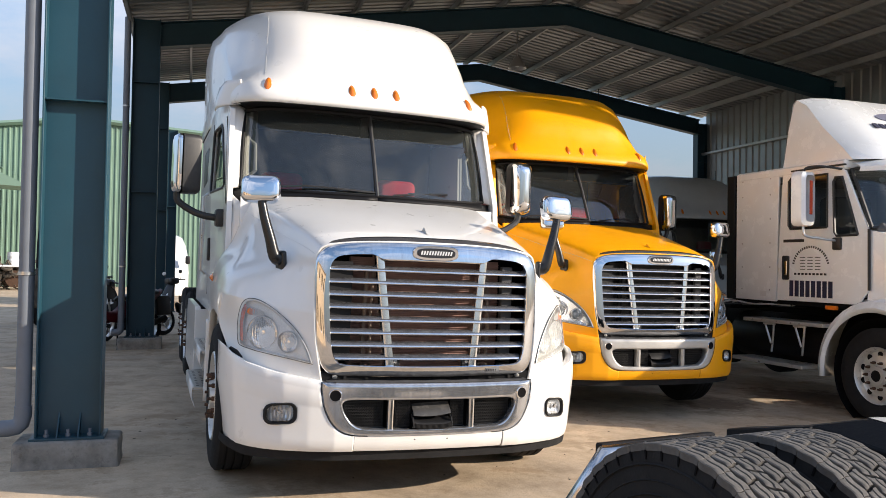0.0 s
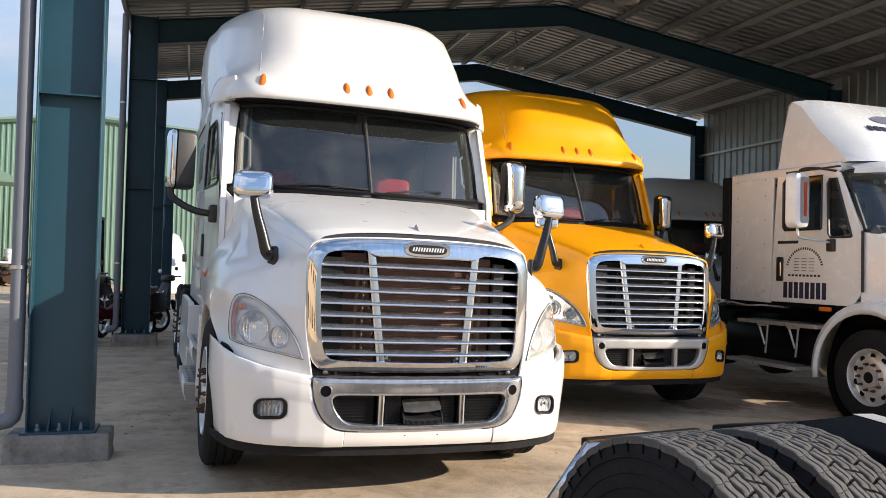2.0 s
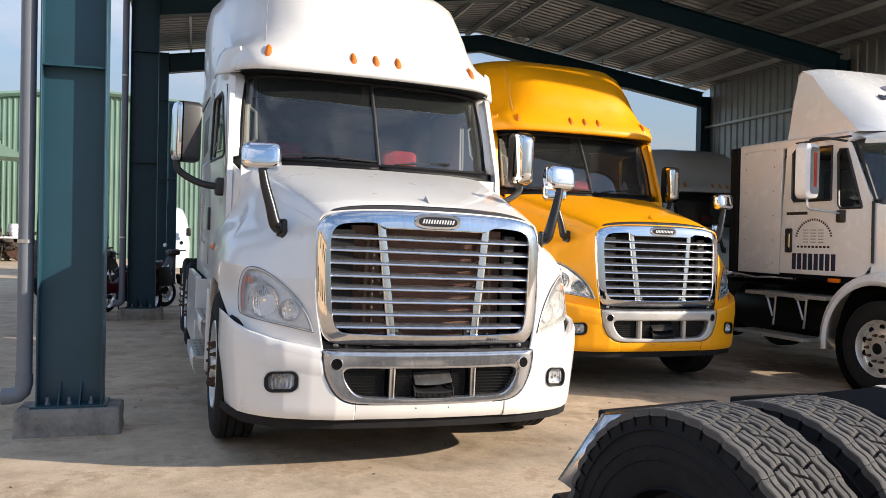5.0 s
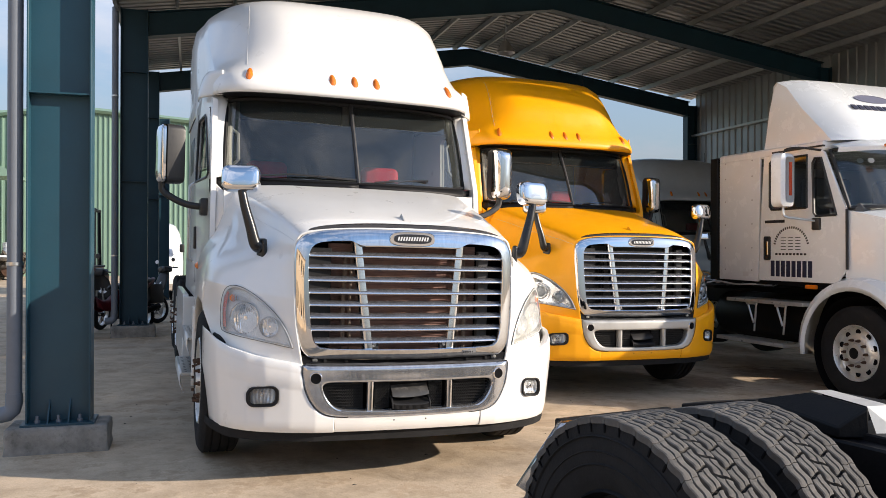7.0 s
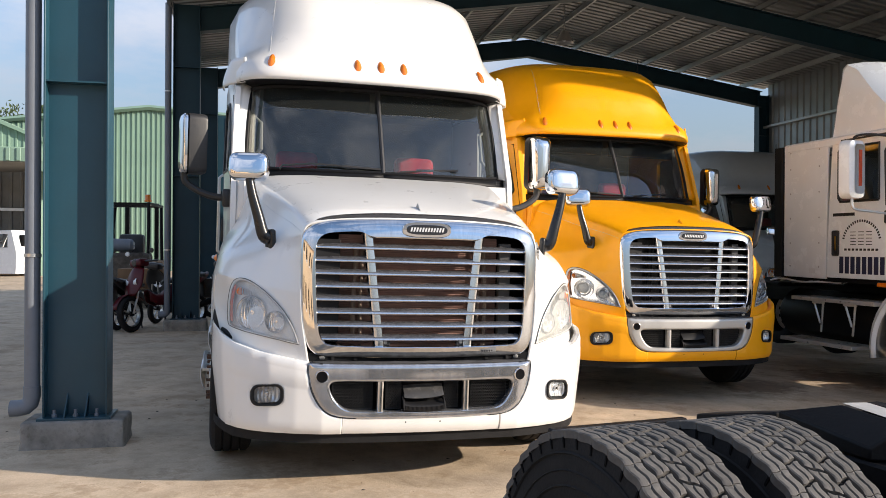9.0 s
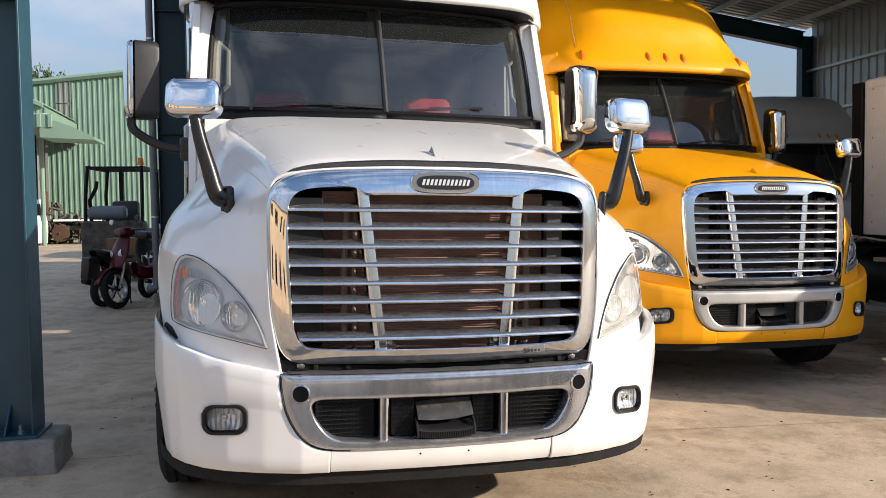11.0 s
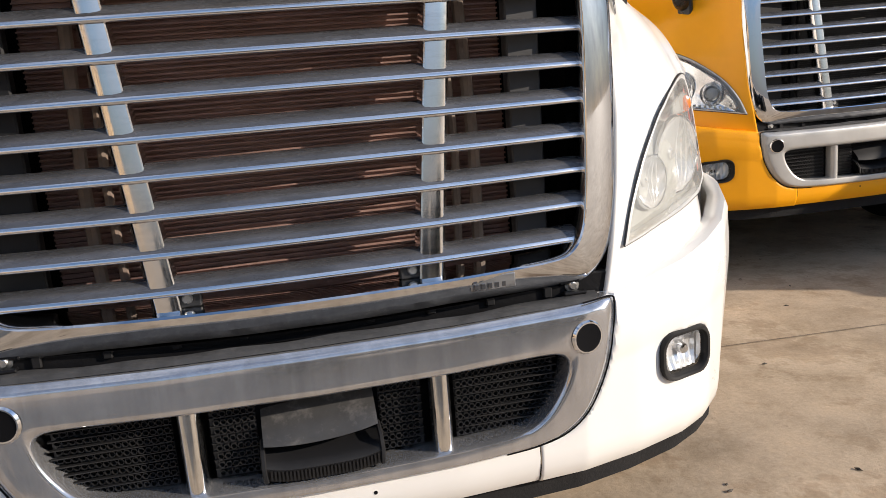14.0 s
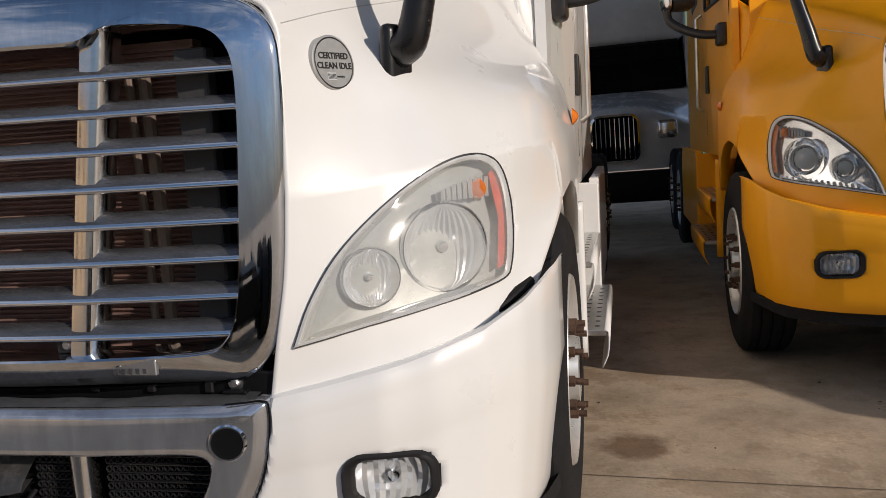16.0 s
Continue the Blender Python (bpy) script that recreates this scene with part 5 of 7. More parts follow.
    for x in (-.852, -.186, 0, .186, .852):
        y = roof_y(x, 2.85)
        tilt = pose(x, y - .002, 2.85, -36, 0, 14 * (x > .5) - 14 * (x < -.5))
        part("roof_marker", grid(smooth_rows([[(.028 * a * math.sqrt(max(0, 1 - .88 * b * b)) * (1 - .18 * b), -.018 * (1 - a * a) * (1 - b * b), .066 * b) for a in np.linspace(-1, 1, 5)] for b in np.linspace(-1, 1, 7)], 9, 11)).moved(tilt), AMBER, roof, "amber roof marker lamp")
        part("marker_base", lathe([(.0, -.002), (.03, -.002), (.033, .006)], 16, "y").moved(tilt @ Matrix.Diagonal((.9, 1, 1.5, 1))), paint, roof)

    if not hazy:
        part("antenna", tube([(.955, 2.98, 3.60), (.957, 2.99, 3.95)], .006, 6), STEEL_DARK, root, "thin black rod antenna")
    both("visor_end", grid(smooth_rows([[(1.05, 1.93, z), (1.115, 2.02, z), (1.175 + .035 * k, 2.13 + .02 * k, z - .01 * k), (1.19 + .02 * k, 2.40, z)] for k, z in ((1, 2.69), (1, 2.74), (.4, 2.82), (-.6, 2.89))], 10, 8)), paint, solid=.012)
    # cabin
    part("dashboard", grid(smooth_rows([[(-1.0, 1.70, 1.9), (0, 1.58, 1.9), (1.0, 1.70, 1.9)], [(-1.0, 1.75, 2.0), (0, 1.62, 2.0), (1.0, 1.75, 2.0)], [(-1.0, 2.05, 2.02), (0, 2.0, 2.03), (1.0, 2.05, 2.02)], [(-1.0, 2.12, 1.9), (0, 2.1, 1.9), (1.0, 2.12, 1.9)], [(-1.0, 2.12, 1.4), (0, 2.1, 1.4), (1.0, 2.12, 1.4)]], 16, 16)), CABIN, root, "dark grey dashboard")
    part("cabin_lining", Geo().add(box(-1.07, 1.07, 3.4, 3.44, 1.0, 2.75)).add(box(-1.07, 1.07, 1.95, 3.4, 2.72, 2.74)), CABIN, root, "dark cab rear curtain")
    for s in (-1, 1):
        seat = new("seat")
        seat.parent = root
        seat.matrix_basis = pose(s * .55, 2.62, 1.04)
        part("cushion", box(-.26, .26, -.25, .25, .38, .55, .06, 3), CABIN, seat)
        part("seat_base", box(-.2, .2, -.2, .2, 0, .38, .02), CABIN, seat)
        part("backrest", box(-.19, .19, .18, .32, .5, 1.22, .06, 3), RED_CLOTH, seat, "red cloth seat cover")
    steer = lathe([(.22, -.016), (.236, 0), (.22, .016), (.204, 0), (.22, -.016)], 28, "y").moved(pose(.55, 2.24, 1.93, -50))
    part("steering_wheel", steer, BLACK, root)
    both("sun_visor", box(.04, .90, 1.96, 1.98, 2.50, 2.68, .008), STEEL_DARK)
    both("pillar_trim", tube([(.985, 1.87, 2.04), (.98, 1.97, 2.36), (.95, 2.08, 2.66)], .03, 8), CABIN_LIGHT, "pale cab pillar trim")
    both("grab_handle", tube([(.955, 1.90, 2.12), (.91, 1.87, 2.16), (.91, 1.95, 2.38), (.955, 1.99, 2.42)], .014, 8), CABIN_LIGHT, "pale grab handle inside the pillar")
    # mirrors
    for s in (-1, 1):
        hm = new("hood_mirror")
        hm.parent = root
        if s < 0:
            hm.matrix_basis = Matrix.Diagonal((-1, 1, 1, 1))
        part("mirror_foot", box(-.020, .020, -.046, .046, -.095, .095, .019, 4).moved(pose(.895, .408, 1.425, 0, 3, -25)), GLOSS_BLACK, hm)
        part("mirror_arm", tube(catmull([(.892, .415, 1.470), (.922, .398, 1.468), (.946, .388, 1.495), (.972, .388, 1.59), (1.010, .40, 1.72), (1.035, .41, 1.84)], 16), [.034, .040, .043, .043, .042, .040] + [.038 - .0014 * k for k in range(10)], 14), GLOSS_BLACK, hm, "black tapered mirror arm")
        sq = rrect(.245, .17, .05, 5)
        head = loops([[(1.037 + a * k, .425 + d, 1.90 + b * k) for a, b in sq] for k, d in ((.25, -.050), (.6, -.0485), (.82, -.044), (.92, -.036), (.98, -.02), (1.0, -.004), (1.0, .03), (.94, .045))], True)
        head.f.append(tuple(range(len(sq)))[::-1])
        part("mirror_head", head.moved(Matrix.Translation((1.037, .425, 1.9)) @ pose(0, 0, 0, -9, 0, 14) @ Matrix.Translation((-1.037, -.425, -1.9))), CHROME, hm, "chrome mirror shell", smooth=60)
        dm = new("door_mirror")
        dm.parent = root
        if s < 0:
            dm.matrix_basis = Matrix.Diagonal((-1, 1, 1, 1))
        sq = rrect(.185, .47, .05, 5)
        turn = Matrix.Translation((1.495, 2.04, 2.19)) @ pose(0, 0, 0, 0, 0, 14 if s > 0 else 78)
        deep = .0 if s > 0 else .065
        flat = 1.0 if s > 0 else .42
        shell = loops([[(a * k, d * flat, b * (1 - (1 - k) * .5)) for a, b in sq] for k, d in ((.25, -.095), (.6, -.086), (.88, -.06), (1.0, -.015), (1.0, .02))])
        part("mirror_shell", Geo(shell.v, shell.f + [tuple(range(24))[::-1]]).moved(turn), CHROME, dm, "tall chrome mirror shell", smooth=60)
        part("mirror_housing", loops([[(a * k, d, b * k) for a, b in sq] for k, d in ((1.01, .02), (1.01, .075 + deep), (.96, .095 + deep), (.9, .085 + deep))], True).moved(turn), BLACK, dm, "black mirror housing")
        part("mirror_arm", tube(catmull([(1.495, 2.06, 1.96), (1.48, 2.06, 1.89), (1.38, 2.03, 1.82), (1.27, 2.0, 1.78), (1.15, 1.98, 1.77)], 14), .028, 10), BLACK, dm)
        part("mirror_bracket", box(1.12, 1.20, 1.90, 2.06, 1.70, 1.84, .02, 2), BLACK, dm)
    # steps, fairings, wheels, frame
    both("side_fairing", fill([(1.27, y, z) for y, z in ((2.88, .36), (2.88, .95), (2.95, 1.0), (4.3, 1.0), (4.4, .9), (4.4, .36))], (), (-.05, 0, 0)), paint, bevel=.008, smooth=0)
    both("step_recess", box(1.06, 1.09, 1.90, 2.88, .36, .98), paint)
    both("step_end", box(1.06, 1.27, 2.86, 2.89, .36, .98, .006), paint)
    for z, y0, y1, wx in ((.44, 1.86, 2.86, 1.325), (.72, 1.88, 2.86, 1.275)):
        both("step", box(1.07, wx - .012, y0, y1, z - .025, z, .004), ALU, "perforated aluminium tread step")
        both("step_apron", grid(smooth_rows([[(wx - .02, yy, z + .002), (wx, yy, z - .012), (wx - .004, yy, z - .10), (wx - .03, yy, z - .16)] for yy in (y0, (y0 + y1) / 2, y1)], 8, 3)), paint, solid=.006)
        for k in range(10):
            for u in range(3):
                # Perforations are black discs, their shade painted on the solid tread.
                both("tread_hole", lathe([(0, .0012), (.009, .0012), (.012, .0008), (.013, -.002)], 8, "z", (wx - .05 - u * .05, y0 + .07 + k * (y1 - y0 - .1) / 10, z)), BLACK, "dark perforation in the tread")
    both("fairing_nose", grid(smooth_rows([[(1.10, 1.83, z), (1.20, 1.80, z), (1.238, 1.815, z), (1.235, 1.87, z)] for z in (.34, .6, .85, .97)], 10, 10)), paint, solid=.018)
    for s in (-1, 1):
        wheel(root, s * 1.095, WHEEL_Y, .498 - drop, s)
        for y in (5.6, 6.9):
            wheel(root, s * 1.10, y, .505 - drop, s)
    part("front_axle", tube([(-.95, WHEEL_Y, .48), (.95, WHEEL_Y, .48)], .055, 8), STEEL_DARK, root)
    both("frame_rail", box(.36, .44, .3, 7.4, .70, .96, .006), STEEL_DARK)
    part("engine", box(-.33, .33, .4, 1.6, .62, 1.45, .05), DARK, root)
    both("fuel_tank", lathe([(0, 2.9), (.28, 2.9), (.30, 2.93), (.30, 4.2), (.28, 4.23), (0, 4.23)], 24, "y", (.80, 0, .62)), ALU)
    return root


WHITE_TRUCK = cascadia("white_tractor_truck", "white sleeper tractor truck with a chrome grille and hazed headlamps", WHITE, pose(0, 0, -0.012, 0.64, 1.20, 0), True)
cascadia("yellow_tractor_truck", "yellow sleeper tractor truck with a chrome grille parked under the shed", YELLOW, pose(3.228, 2.254, 0.005, 0.44, 0.66, 0.05), False, 0.078)


# ---- day-cab style truck with a roof deflector ----
def prostar(m):
    root = thing("white_container_truck", "white tractor truck with a tall roof deflector and small sleeper box", "truck", m, "parked trucks")
    L, Rr = 0.0, 2.4          # the near flank lies at x = 0

    def flank(nm, ring, holes, material, depth=.03, lb="", **kw):
        return part(nm, fill([(0, y, z) for y, z in ring], [[(0, y, z) for y, z in h] for h in holes], (depth, 0, 0)), material, root, lb, smooth=0, **kw)
    win_a = [(2.45, 1.96), (3.02, 1.96), (3.05, 2.0), (3.05, 2.53), (3.01, 2.57), (2.45, 2.57)]
    win_b = [(2.02, 1.86), (2.32, 1.86), (2.35, 1.90), (2.37, 2.47), (2.34, 2.52), (2.24, 2.52)]
    flank("door", [(1.88, 1.26), (1.89, 1.92), (2.20, 2.58), (2.30, 2.64), (3.15, 2.66), (3.20, 2.0), (3.24, 1.10), (2.02, 1.10)], [win_a, win_b], IVORY, lb="white cab door", bevel=.01)
    flank("sleeper_panel", [(3.215, 2.66), (3.25, 1.08), (3.98, 1.09), (3.98, 2.70), (3.28, 2.69)], [], IVORY, lb="white riveted sleeper side panel", bevel=.01)
    part("sleeper_edge", box(-.03, .05, 3.985, 4.13, 1.08, 2.69, .008), STEEL_DARK, root, "dark rear edge of the sleeper")
    for y in (3.36, 3.86):
        for z in (1.22, 1.5, 1.8, 2.1, 2.4, 2.6):
            part("rivet", lathe([(0, -.006), (.007, -.005), (.011, 0)], 10, "x", (0, y, z)), BLADE, root)
    for ringw in (win_a, win_b):
        part("side_window", fill([(.015, y, z) for y, z in ringw]), SIDE_GLASS, root, "dark side window", smooth=0, shadow=False)
        part("window_seal", tube([(.0, y, z) for y, z in ringw] + [(0, *ringw[0])], .014, 6, False), BLACK, root)
    part("roof", box(-.004, 2.404, 2.20, 3.985, 2.60, 2.712, .02), IVORY, root)
    part("far_flank", box(2.37, 2.40, 1.9, 3.98, 1.1, 2.66, .01), IVORY, root)
    part("cab_back", box(0.02, 2.38, 3.93, 3.975, 1.1, 2.66), IVORY, root)
    part("cab_floor", box(0.03, 2.37, 1.9, 3.95, 1.05, 1.1), DARK, root)
    part("dashboard", box(.05, 2.35, 1.75, 2.1, 1.2, 1.98, .05), CABIN, root)
    part("driver_seat", box(1.5, 2.1, 2.7, 2.95, 1.2, 2.35, .06, 2), CABIN, root)
    part("passenger_seat", box(.35, .95, 2.7, 2.95, 1.2, 2.35, .06, 2), CABIN, root)
    lo, hi = [(.02, 1.86, 1.93), (.35, 1.66, 1.95), (1.2, 1.58, 1.96), (2.05, 1.66, 1.95), (2.38, 1.86, 1.93)], [(.08, 2.19, 2.60), (.40, 2.02, 2.62), (1.2, 1.95, 2.63), (2.0, 2.02, 2.62), (2.32, 2.19, 2.60)]
    part("windscreen", grid(smooth_rows([lo, hi], 24, 6)), WINDOW, root, "windscreen with round stickers", smooth=80, shadow=False)
    part("windscreen_seal", tube(catmull(lo, 30) + catmull(hi, 30)[::-1] + [lo[0]], .022, 6, False), BLACK, root)
    for x in (.30, .40):
        part("sticker", lathe([(0, -.002), (.035, -.002), (.035, 0)], 16, "y").moved(pose(x, 2.0 + (.35 - x) * .55 - .04, 2.47, -30, 0, -30)), PALE, root, "round pale sticker")
    # hood and fender with a wheel arch
    hood = smooth_rows([[(.02, 1.86, 1.90), (.12, 1.2, 1.74), (.28, .3, 1.45)], [(.5, 1.70, 1.945), (.62, 1.1, 1.82), (.68, .25, 1.55)], [(1.2, 1.62, 1.955), (1.2, 1.0, 1.85), (1.2, .15, 1.60)], [(1.9, 1.70, 1.945), (1.78, 1.1, 1.82), (1.72, .25, 1.55)], [(2.38, 1.86, 1.90), (2.12, 1.2, 1.74), (2.0, .3, 1.45)]], 20, 24)
    part("hood", grid(hood), IVORY, root)
    c, r = (1.765, .372), .66
    ang = np.linspace(math.radians(188), math.radians(-5), 22)
    archp = [(c[0] - r * math.cos(a), c[1] + r * math.sin(a)) for a in ang][::-1]
    rows = []
    for k, (yy, zz) in enumerate(archp):
        a = ang[::-1][k]
        ux, uz = -math.cos(a), math.sin(a)
        rows.append([(-.06, yy, zz), (-.075, yy + ux * .05, zz + uz * .05), (-.03, yy + ux * .12, zz + uz * .12), (.10, yy + ux * .17, zz + uz * .17), (.30, yy + ux * .20, zz + uz * .22)])
    rows_near = rows
    part("fender", grid(rows), IVORY, root, solid=.012)
    part("hood_side", grid(smooth_rows([[(.01, 1.885, 1.91), (.12, 1.2, 1.74), (.28, .3, 1.45)], [(.01, 1.885, 1.5), (.12, 1.2, 1.4), (.29, .3, 1.2)], [(.02, 1.92, 1.05), (.14, 1.2, 1.05), (.30, .3, .9)]], 14, 10)), IVORY, root)
    part("cowl_edge", tube([(-.01, 1.865, 1.26), (-.01, 1.87, 1.92)], .016, 6), BLACK, root)
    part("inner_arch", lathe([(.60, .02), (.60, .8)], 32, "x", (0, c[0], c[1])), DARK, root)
    part("marker_lamp", box(-.02, .02, 2.30, 2.46, 1.025, 1.075, .012, 2), AMBER, root, "amber side marker lamp")
    wheel(root, .13, 1.765, .365, -1)
    # roof deflector
    rows = []
    for x in np.linspace(0, 1, 13):
        px = .04 + 2.32 * x
        e = abs(2 * x - 1) ** 6
        rows.append([(px, 3.20, 2.68), (px + .03 * (1 if x < .5 else -1) * e, 3.12, 3.15), (px, 3.02 + .02 * e, 3.50 - .03 * e), (px, 2.92 + .06 * e, 3.56 - .05 * e), (px, 2.70 + .12 * e, 3.50 - .08 * e), (px, 2.375 + .20 * e, 3.20 - .07 * e), (px, 2.05 + .22 * e, 2.90 - .06 * e), (px, 1.92 + .22 * e, 2.70)])
    side = [(.05, y, z) for y, z in ((3.20, 2.68), (3.12, 3.15), (3.03, 3.46), (2.97, 3.51), (2.82, 3.42), (2.57, 3.12), (2.27, 2.84), (2.14, 2.70))]
    defl = Geo().add(grid(rows)).add(Geo(side, [tuple(range(8))])).add(Geo([(2.35, y, z) for _, y, z in side], [tuple(range(8))[::-1]]))
    deflector = part("roof_deflector", defl, IVORY, root, "tall white roof deflector", smooth=45)
    slope = Matrix.Translation((1.05, 2.375, 3.20)) @ pose(0, 0, 0, 42.7, 0, 0)
    part("mark_oval", lathe([(0, -.006), (.98, -.006), (1.0, 0)], 40, "z").moved(slope @ Matrix.Translation((-.08, .10, .008)) @ Matrix.Diagonal((.27, .085, 1, 1)) ), mat("blue_grey_mark", (.14, .15, .22), .5), deflector, "blue-grey oval mark")
    for k in range(11):
        part("letter_bar", box(-.034, .034, -.045, .045, 0, .006).moved(slope @ Matrix.Translation((-.50 + k * .098 + (.05 if k > 7 else 0), -.10, .002))), NAVY, deflector, "dark lettering bar")
    part("visor", grid(smooth_rows([[(.05, 2.16, 2.66), (.4, 1.92, 2.70), (1.2, 1.82, 2.71), (2.0, 1.92, 2.70), (2.35, 2.16, 2.66)], [(.05, 2.05, 2.62), (.4, 1.78, 2.63), (1.2, 1.66, 2.64), (2.0, 1.78, 2.63), (2.35, 2.05, 2.62)], [(.05, 2.06, 2.56), (.4, 1.79, 2.57), (1.2, 1.67, 2.58), (2.0, 1.79, 2.57), (2.35, 2.06, 2.56)]], 24, 8)), IVORY, root)
    for x in (.45, 1.2, 1.95):
        part("visor_lamp", box(x - .06, x + .06, 1.68, 1.76, 2.60, 2.635, .012, 2), AMBER, root, "amber lamp on the visor")
    # mirror
    mir = new("door_mirror")
    mir.parent = root
    sq = rrect(.26, .62, .07, 5)
    part("mirror_shell", loops([[(a * k, d, b * (1 - (1 - k) * .4)) for a, b in sq] for k, d in ((.6, -.09), (.92, -.06), (1, 0), (1, .06))], True).moved(pose(-.33, 2.47, 2.27, 0, 0, 10)), IVORY, mir, "white mirror shell")
    part("mirror_glass", loops([[(a * .97, .065, b * .97) for a, b in sq], [(a * .5, .067, b * .5) for a, b in sq]], True).moved(pose(-.33, 2.47, 2.27, 0, 0, 10)), CHROME, mir)
    part("reflector_strip", box(-.012, .028, -.10, -.085, -.18, .20, .003).moved(pose(-.33, 2.47, 2.27, 0, 0, 10)), REDL, mir, "red reflective strip")
    part("upper_bracket", tube(catmull([(0.02, 2.25, 2.60), (-.2, 2.34, 2.63), (-.31, 2.44, 2.62), (-.33, 2.47, 2.56)], 12), .013, 8), BLACK, mir)
    part("lower_bracket", tube(catmull([(-.33, 2.47, 1.97), (-.33, 2.45, 1.86), (-.2, 2.38, 1.83), (.0, 2.30, 1.80)], 12), .014, 8), ALU, mir)
    part("bracket_foot", box(-.03, .01, 2.24, 2.36, 1.70, 1.84, .015, 2), BLACK, mir)
    part("sun_blade", box(-.02, .02, 2.2, 3.0, 2.64, 2.66, .004), BLACK, root)
    part("door_handle", box(-.012, .0, 3.03, 3.13, 1.35, 1.64, .02, 2), BLACK, root, "black recessed door handle")
    part("handle_chrome", box(-.02, -.012, 3.06, 3.09, 1.41, 1.58, .004), CHROME, root)
    for k in range(8):
        part("plate_bar", box(-.004, 0, 2.37 + k * .085, 2.43 + k * .085, 1.155, 1.345), NAVY, root, "bold navy marking bar")
    for k in range(22):
        a = math.radians(12 + k * 7.4)
        part("arc_bar", box(-.004, 0, -.008, .008, -.014, .014).moved(pose(0, 2.70 + .27 * math.cos(a), 1.50 + .24 * math.sin(a), math.degrees(a) - 90)), INK, root, "small dark lettering bar")
    for k in range(5):
        for j in range(3):
            part("text_bar", box(-.003, 0, 2.55 + j * .115, 2.63 + j * .115, 1.475 + k * .035, 1.483 + k * .035), INK, root)
    for k in range(9):
        part("text_bar", box(-.003, 0, 2.46 + k * .057, 2.495 + k * .057, 1.412, 1.436), INK, root)
    part("model_bar", box(-.003, 0, 2.80, 3.13, 1.80, 1.835), INK, root)
    part("label", box(-.003, 0, 3.42, 3.52, 1.14, 1.20), PALE, root)
    # steps, tank, frame
    for y0, y1, z in ((2.48, 3.80, .86), (2.80, 4.0, .35)):
        part("step", box(-.03, .30, y0, y1, z - .045, z, .006), WHEEL_ALU, root, "aluminium step bar")
    for y in (2.78, 3.28):
        part("step_bracket", Geo().add(box(-.02, .01, y - .02, y + .17, .79, .815, .004)).add(tube([(.0, y, .80), (.02, y + .05, .52), (.04, y + .08, .46)], .013, 6)).add(tube([(.0, y + .15, .80), (.02, y + .07, .56)], .013, 6)), WHEEL_ALU, root, "aluminium step bracket")
    part("fuel_tank", lathe([(0, 2.6), (.28, 2.6), (.30, 2.63), (.30, 4.3), (.28, 4.33), (0, 4.33)], 28, "y", (.50, 0, .62)), STEEL_DARK, root)
    for x in (.75, 1.57):
        part("frame_rail", box(x, x + .08, .2, 8.0, .72, .98, .006), STEEL_DARK, root)
    part("deck", box(.1, 2.3, 4.2, 4.9, .95, 1.0, .01), STEEL_DARK, root)
    for k in range(7):
        part("cable", tube(catmull([(.02 + .05 * k, 4.25, 1.03), (.0 + .06 * k, 4.0 + .02 * k, 1.06 + .01 * (k % 3)), (.05 + .05 * k, 3.7, 1.03), (.02 + .06 * k, 3.35, 1.045), (.2, 3.2, 1.03)], 18), .011 + .003 * (k % 2), 6), PALE if k % 3 == 0 else RUBBER, root)
    for k in range(5):
        part("hose", tube(catmull([(.3 + .1 * k, 4.2, 1.0), (.35 + .08 * k, 3.9 + .1 * k, 1.04), (.4 + .05 * k, 4.4, 1.05), (.8, 4.6, 1.02)], 14), .015, 6), PVC, root)
    for s in (-1, 1):
        for y in (5.6, 6.9):
            wheel(root, 1.2 + s * 1.05, y, .365, s)
    wheel(root, 2.27, 1.765, .365, 1)
    # front end, engine and the far side, out of view, added to stop the sun
    part("fender", grid([[(2.4 - x, y, z) for x, y, z in r] for r in rows_near]), IVORY, root, solid=.012)
    part("hood_side", grid(smooth_rows([[(2.39, 1.885, 1.91), (2.12, 1.2, 1.74), (2.0, .3, 1.45)], [(2.39, 1.885, 1.5), (2.2, 1.2, 1.4), (2.1, .3, 1.2)], [(2.38, 1.92, 1.05), (2.26, 1.2, 1.05), (2.1, .3, .9)]], 14, 10)), IVORY, root)
    part("engine", box(.65, 1.75, .35, 1.85, .45, 1.4, .05), DARK, root)
    part("bumper", grid(smooth_rows([[(.03, .85, z), (.06, .35, z), (.4, .02, z), (1.2, -.06, z), (2.0, .02, z), (2.34, .35, z), (2.37, .85, z)] for z in (.22, .3, .5, .68, .74)], 30, 10)), IVORY, root, "white front bumper", solid=.02)
    part("grille", grid(smooth_rows([[(.62, .18, .74), (1.2, .1, .74), (1.78, .18, .74)], [(.64, .22, 1.2), (1.2, .12, 1.2), (1.76, .22, 1.2)], [(.70, .27, 1.54), (1.2, .16, 1.60), (1.70, .27, 1.54)]], 14, 10)), CHROME, root, "chrome grille", solid=.03)
    for xa, xb in ((.10, .60), (1.80, 2.30)):
        part("headlamp", box(xa, xb, .22, .5, .80, 1.15, .06, 3), LAMP_BRIGHT, root)
    # Added boxes that keep sunlight from passing under the truck.
    part("far_sun_block", Geo().add(box(2.05, 2.12, .3, 1.2, .12, 1.0)).add(box(2.05, 2.30, 2.3, 4.3, .15, .95, .02)), STEEL_DARK, root)
    part("far_tank", lathe([(0, 2.6), (.28, 2.6), (.30, 2.63), (.30, 4.3), (.28, 4.33), (0, 4.33)], 28, "y", (1.95, 0, .62)), STEEL_DARK, root)
    return root


prostar(pose(5.59, 0, 0, 0, 0, 0))


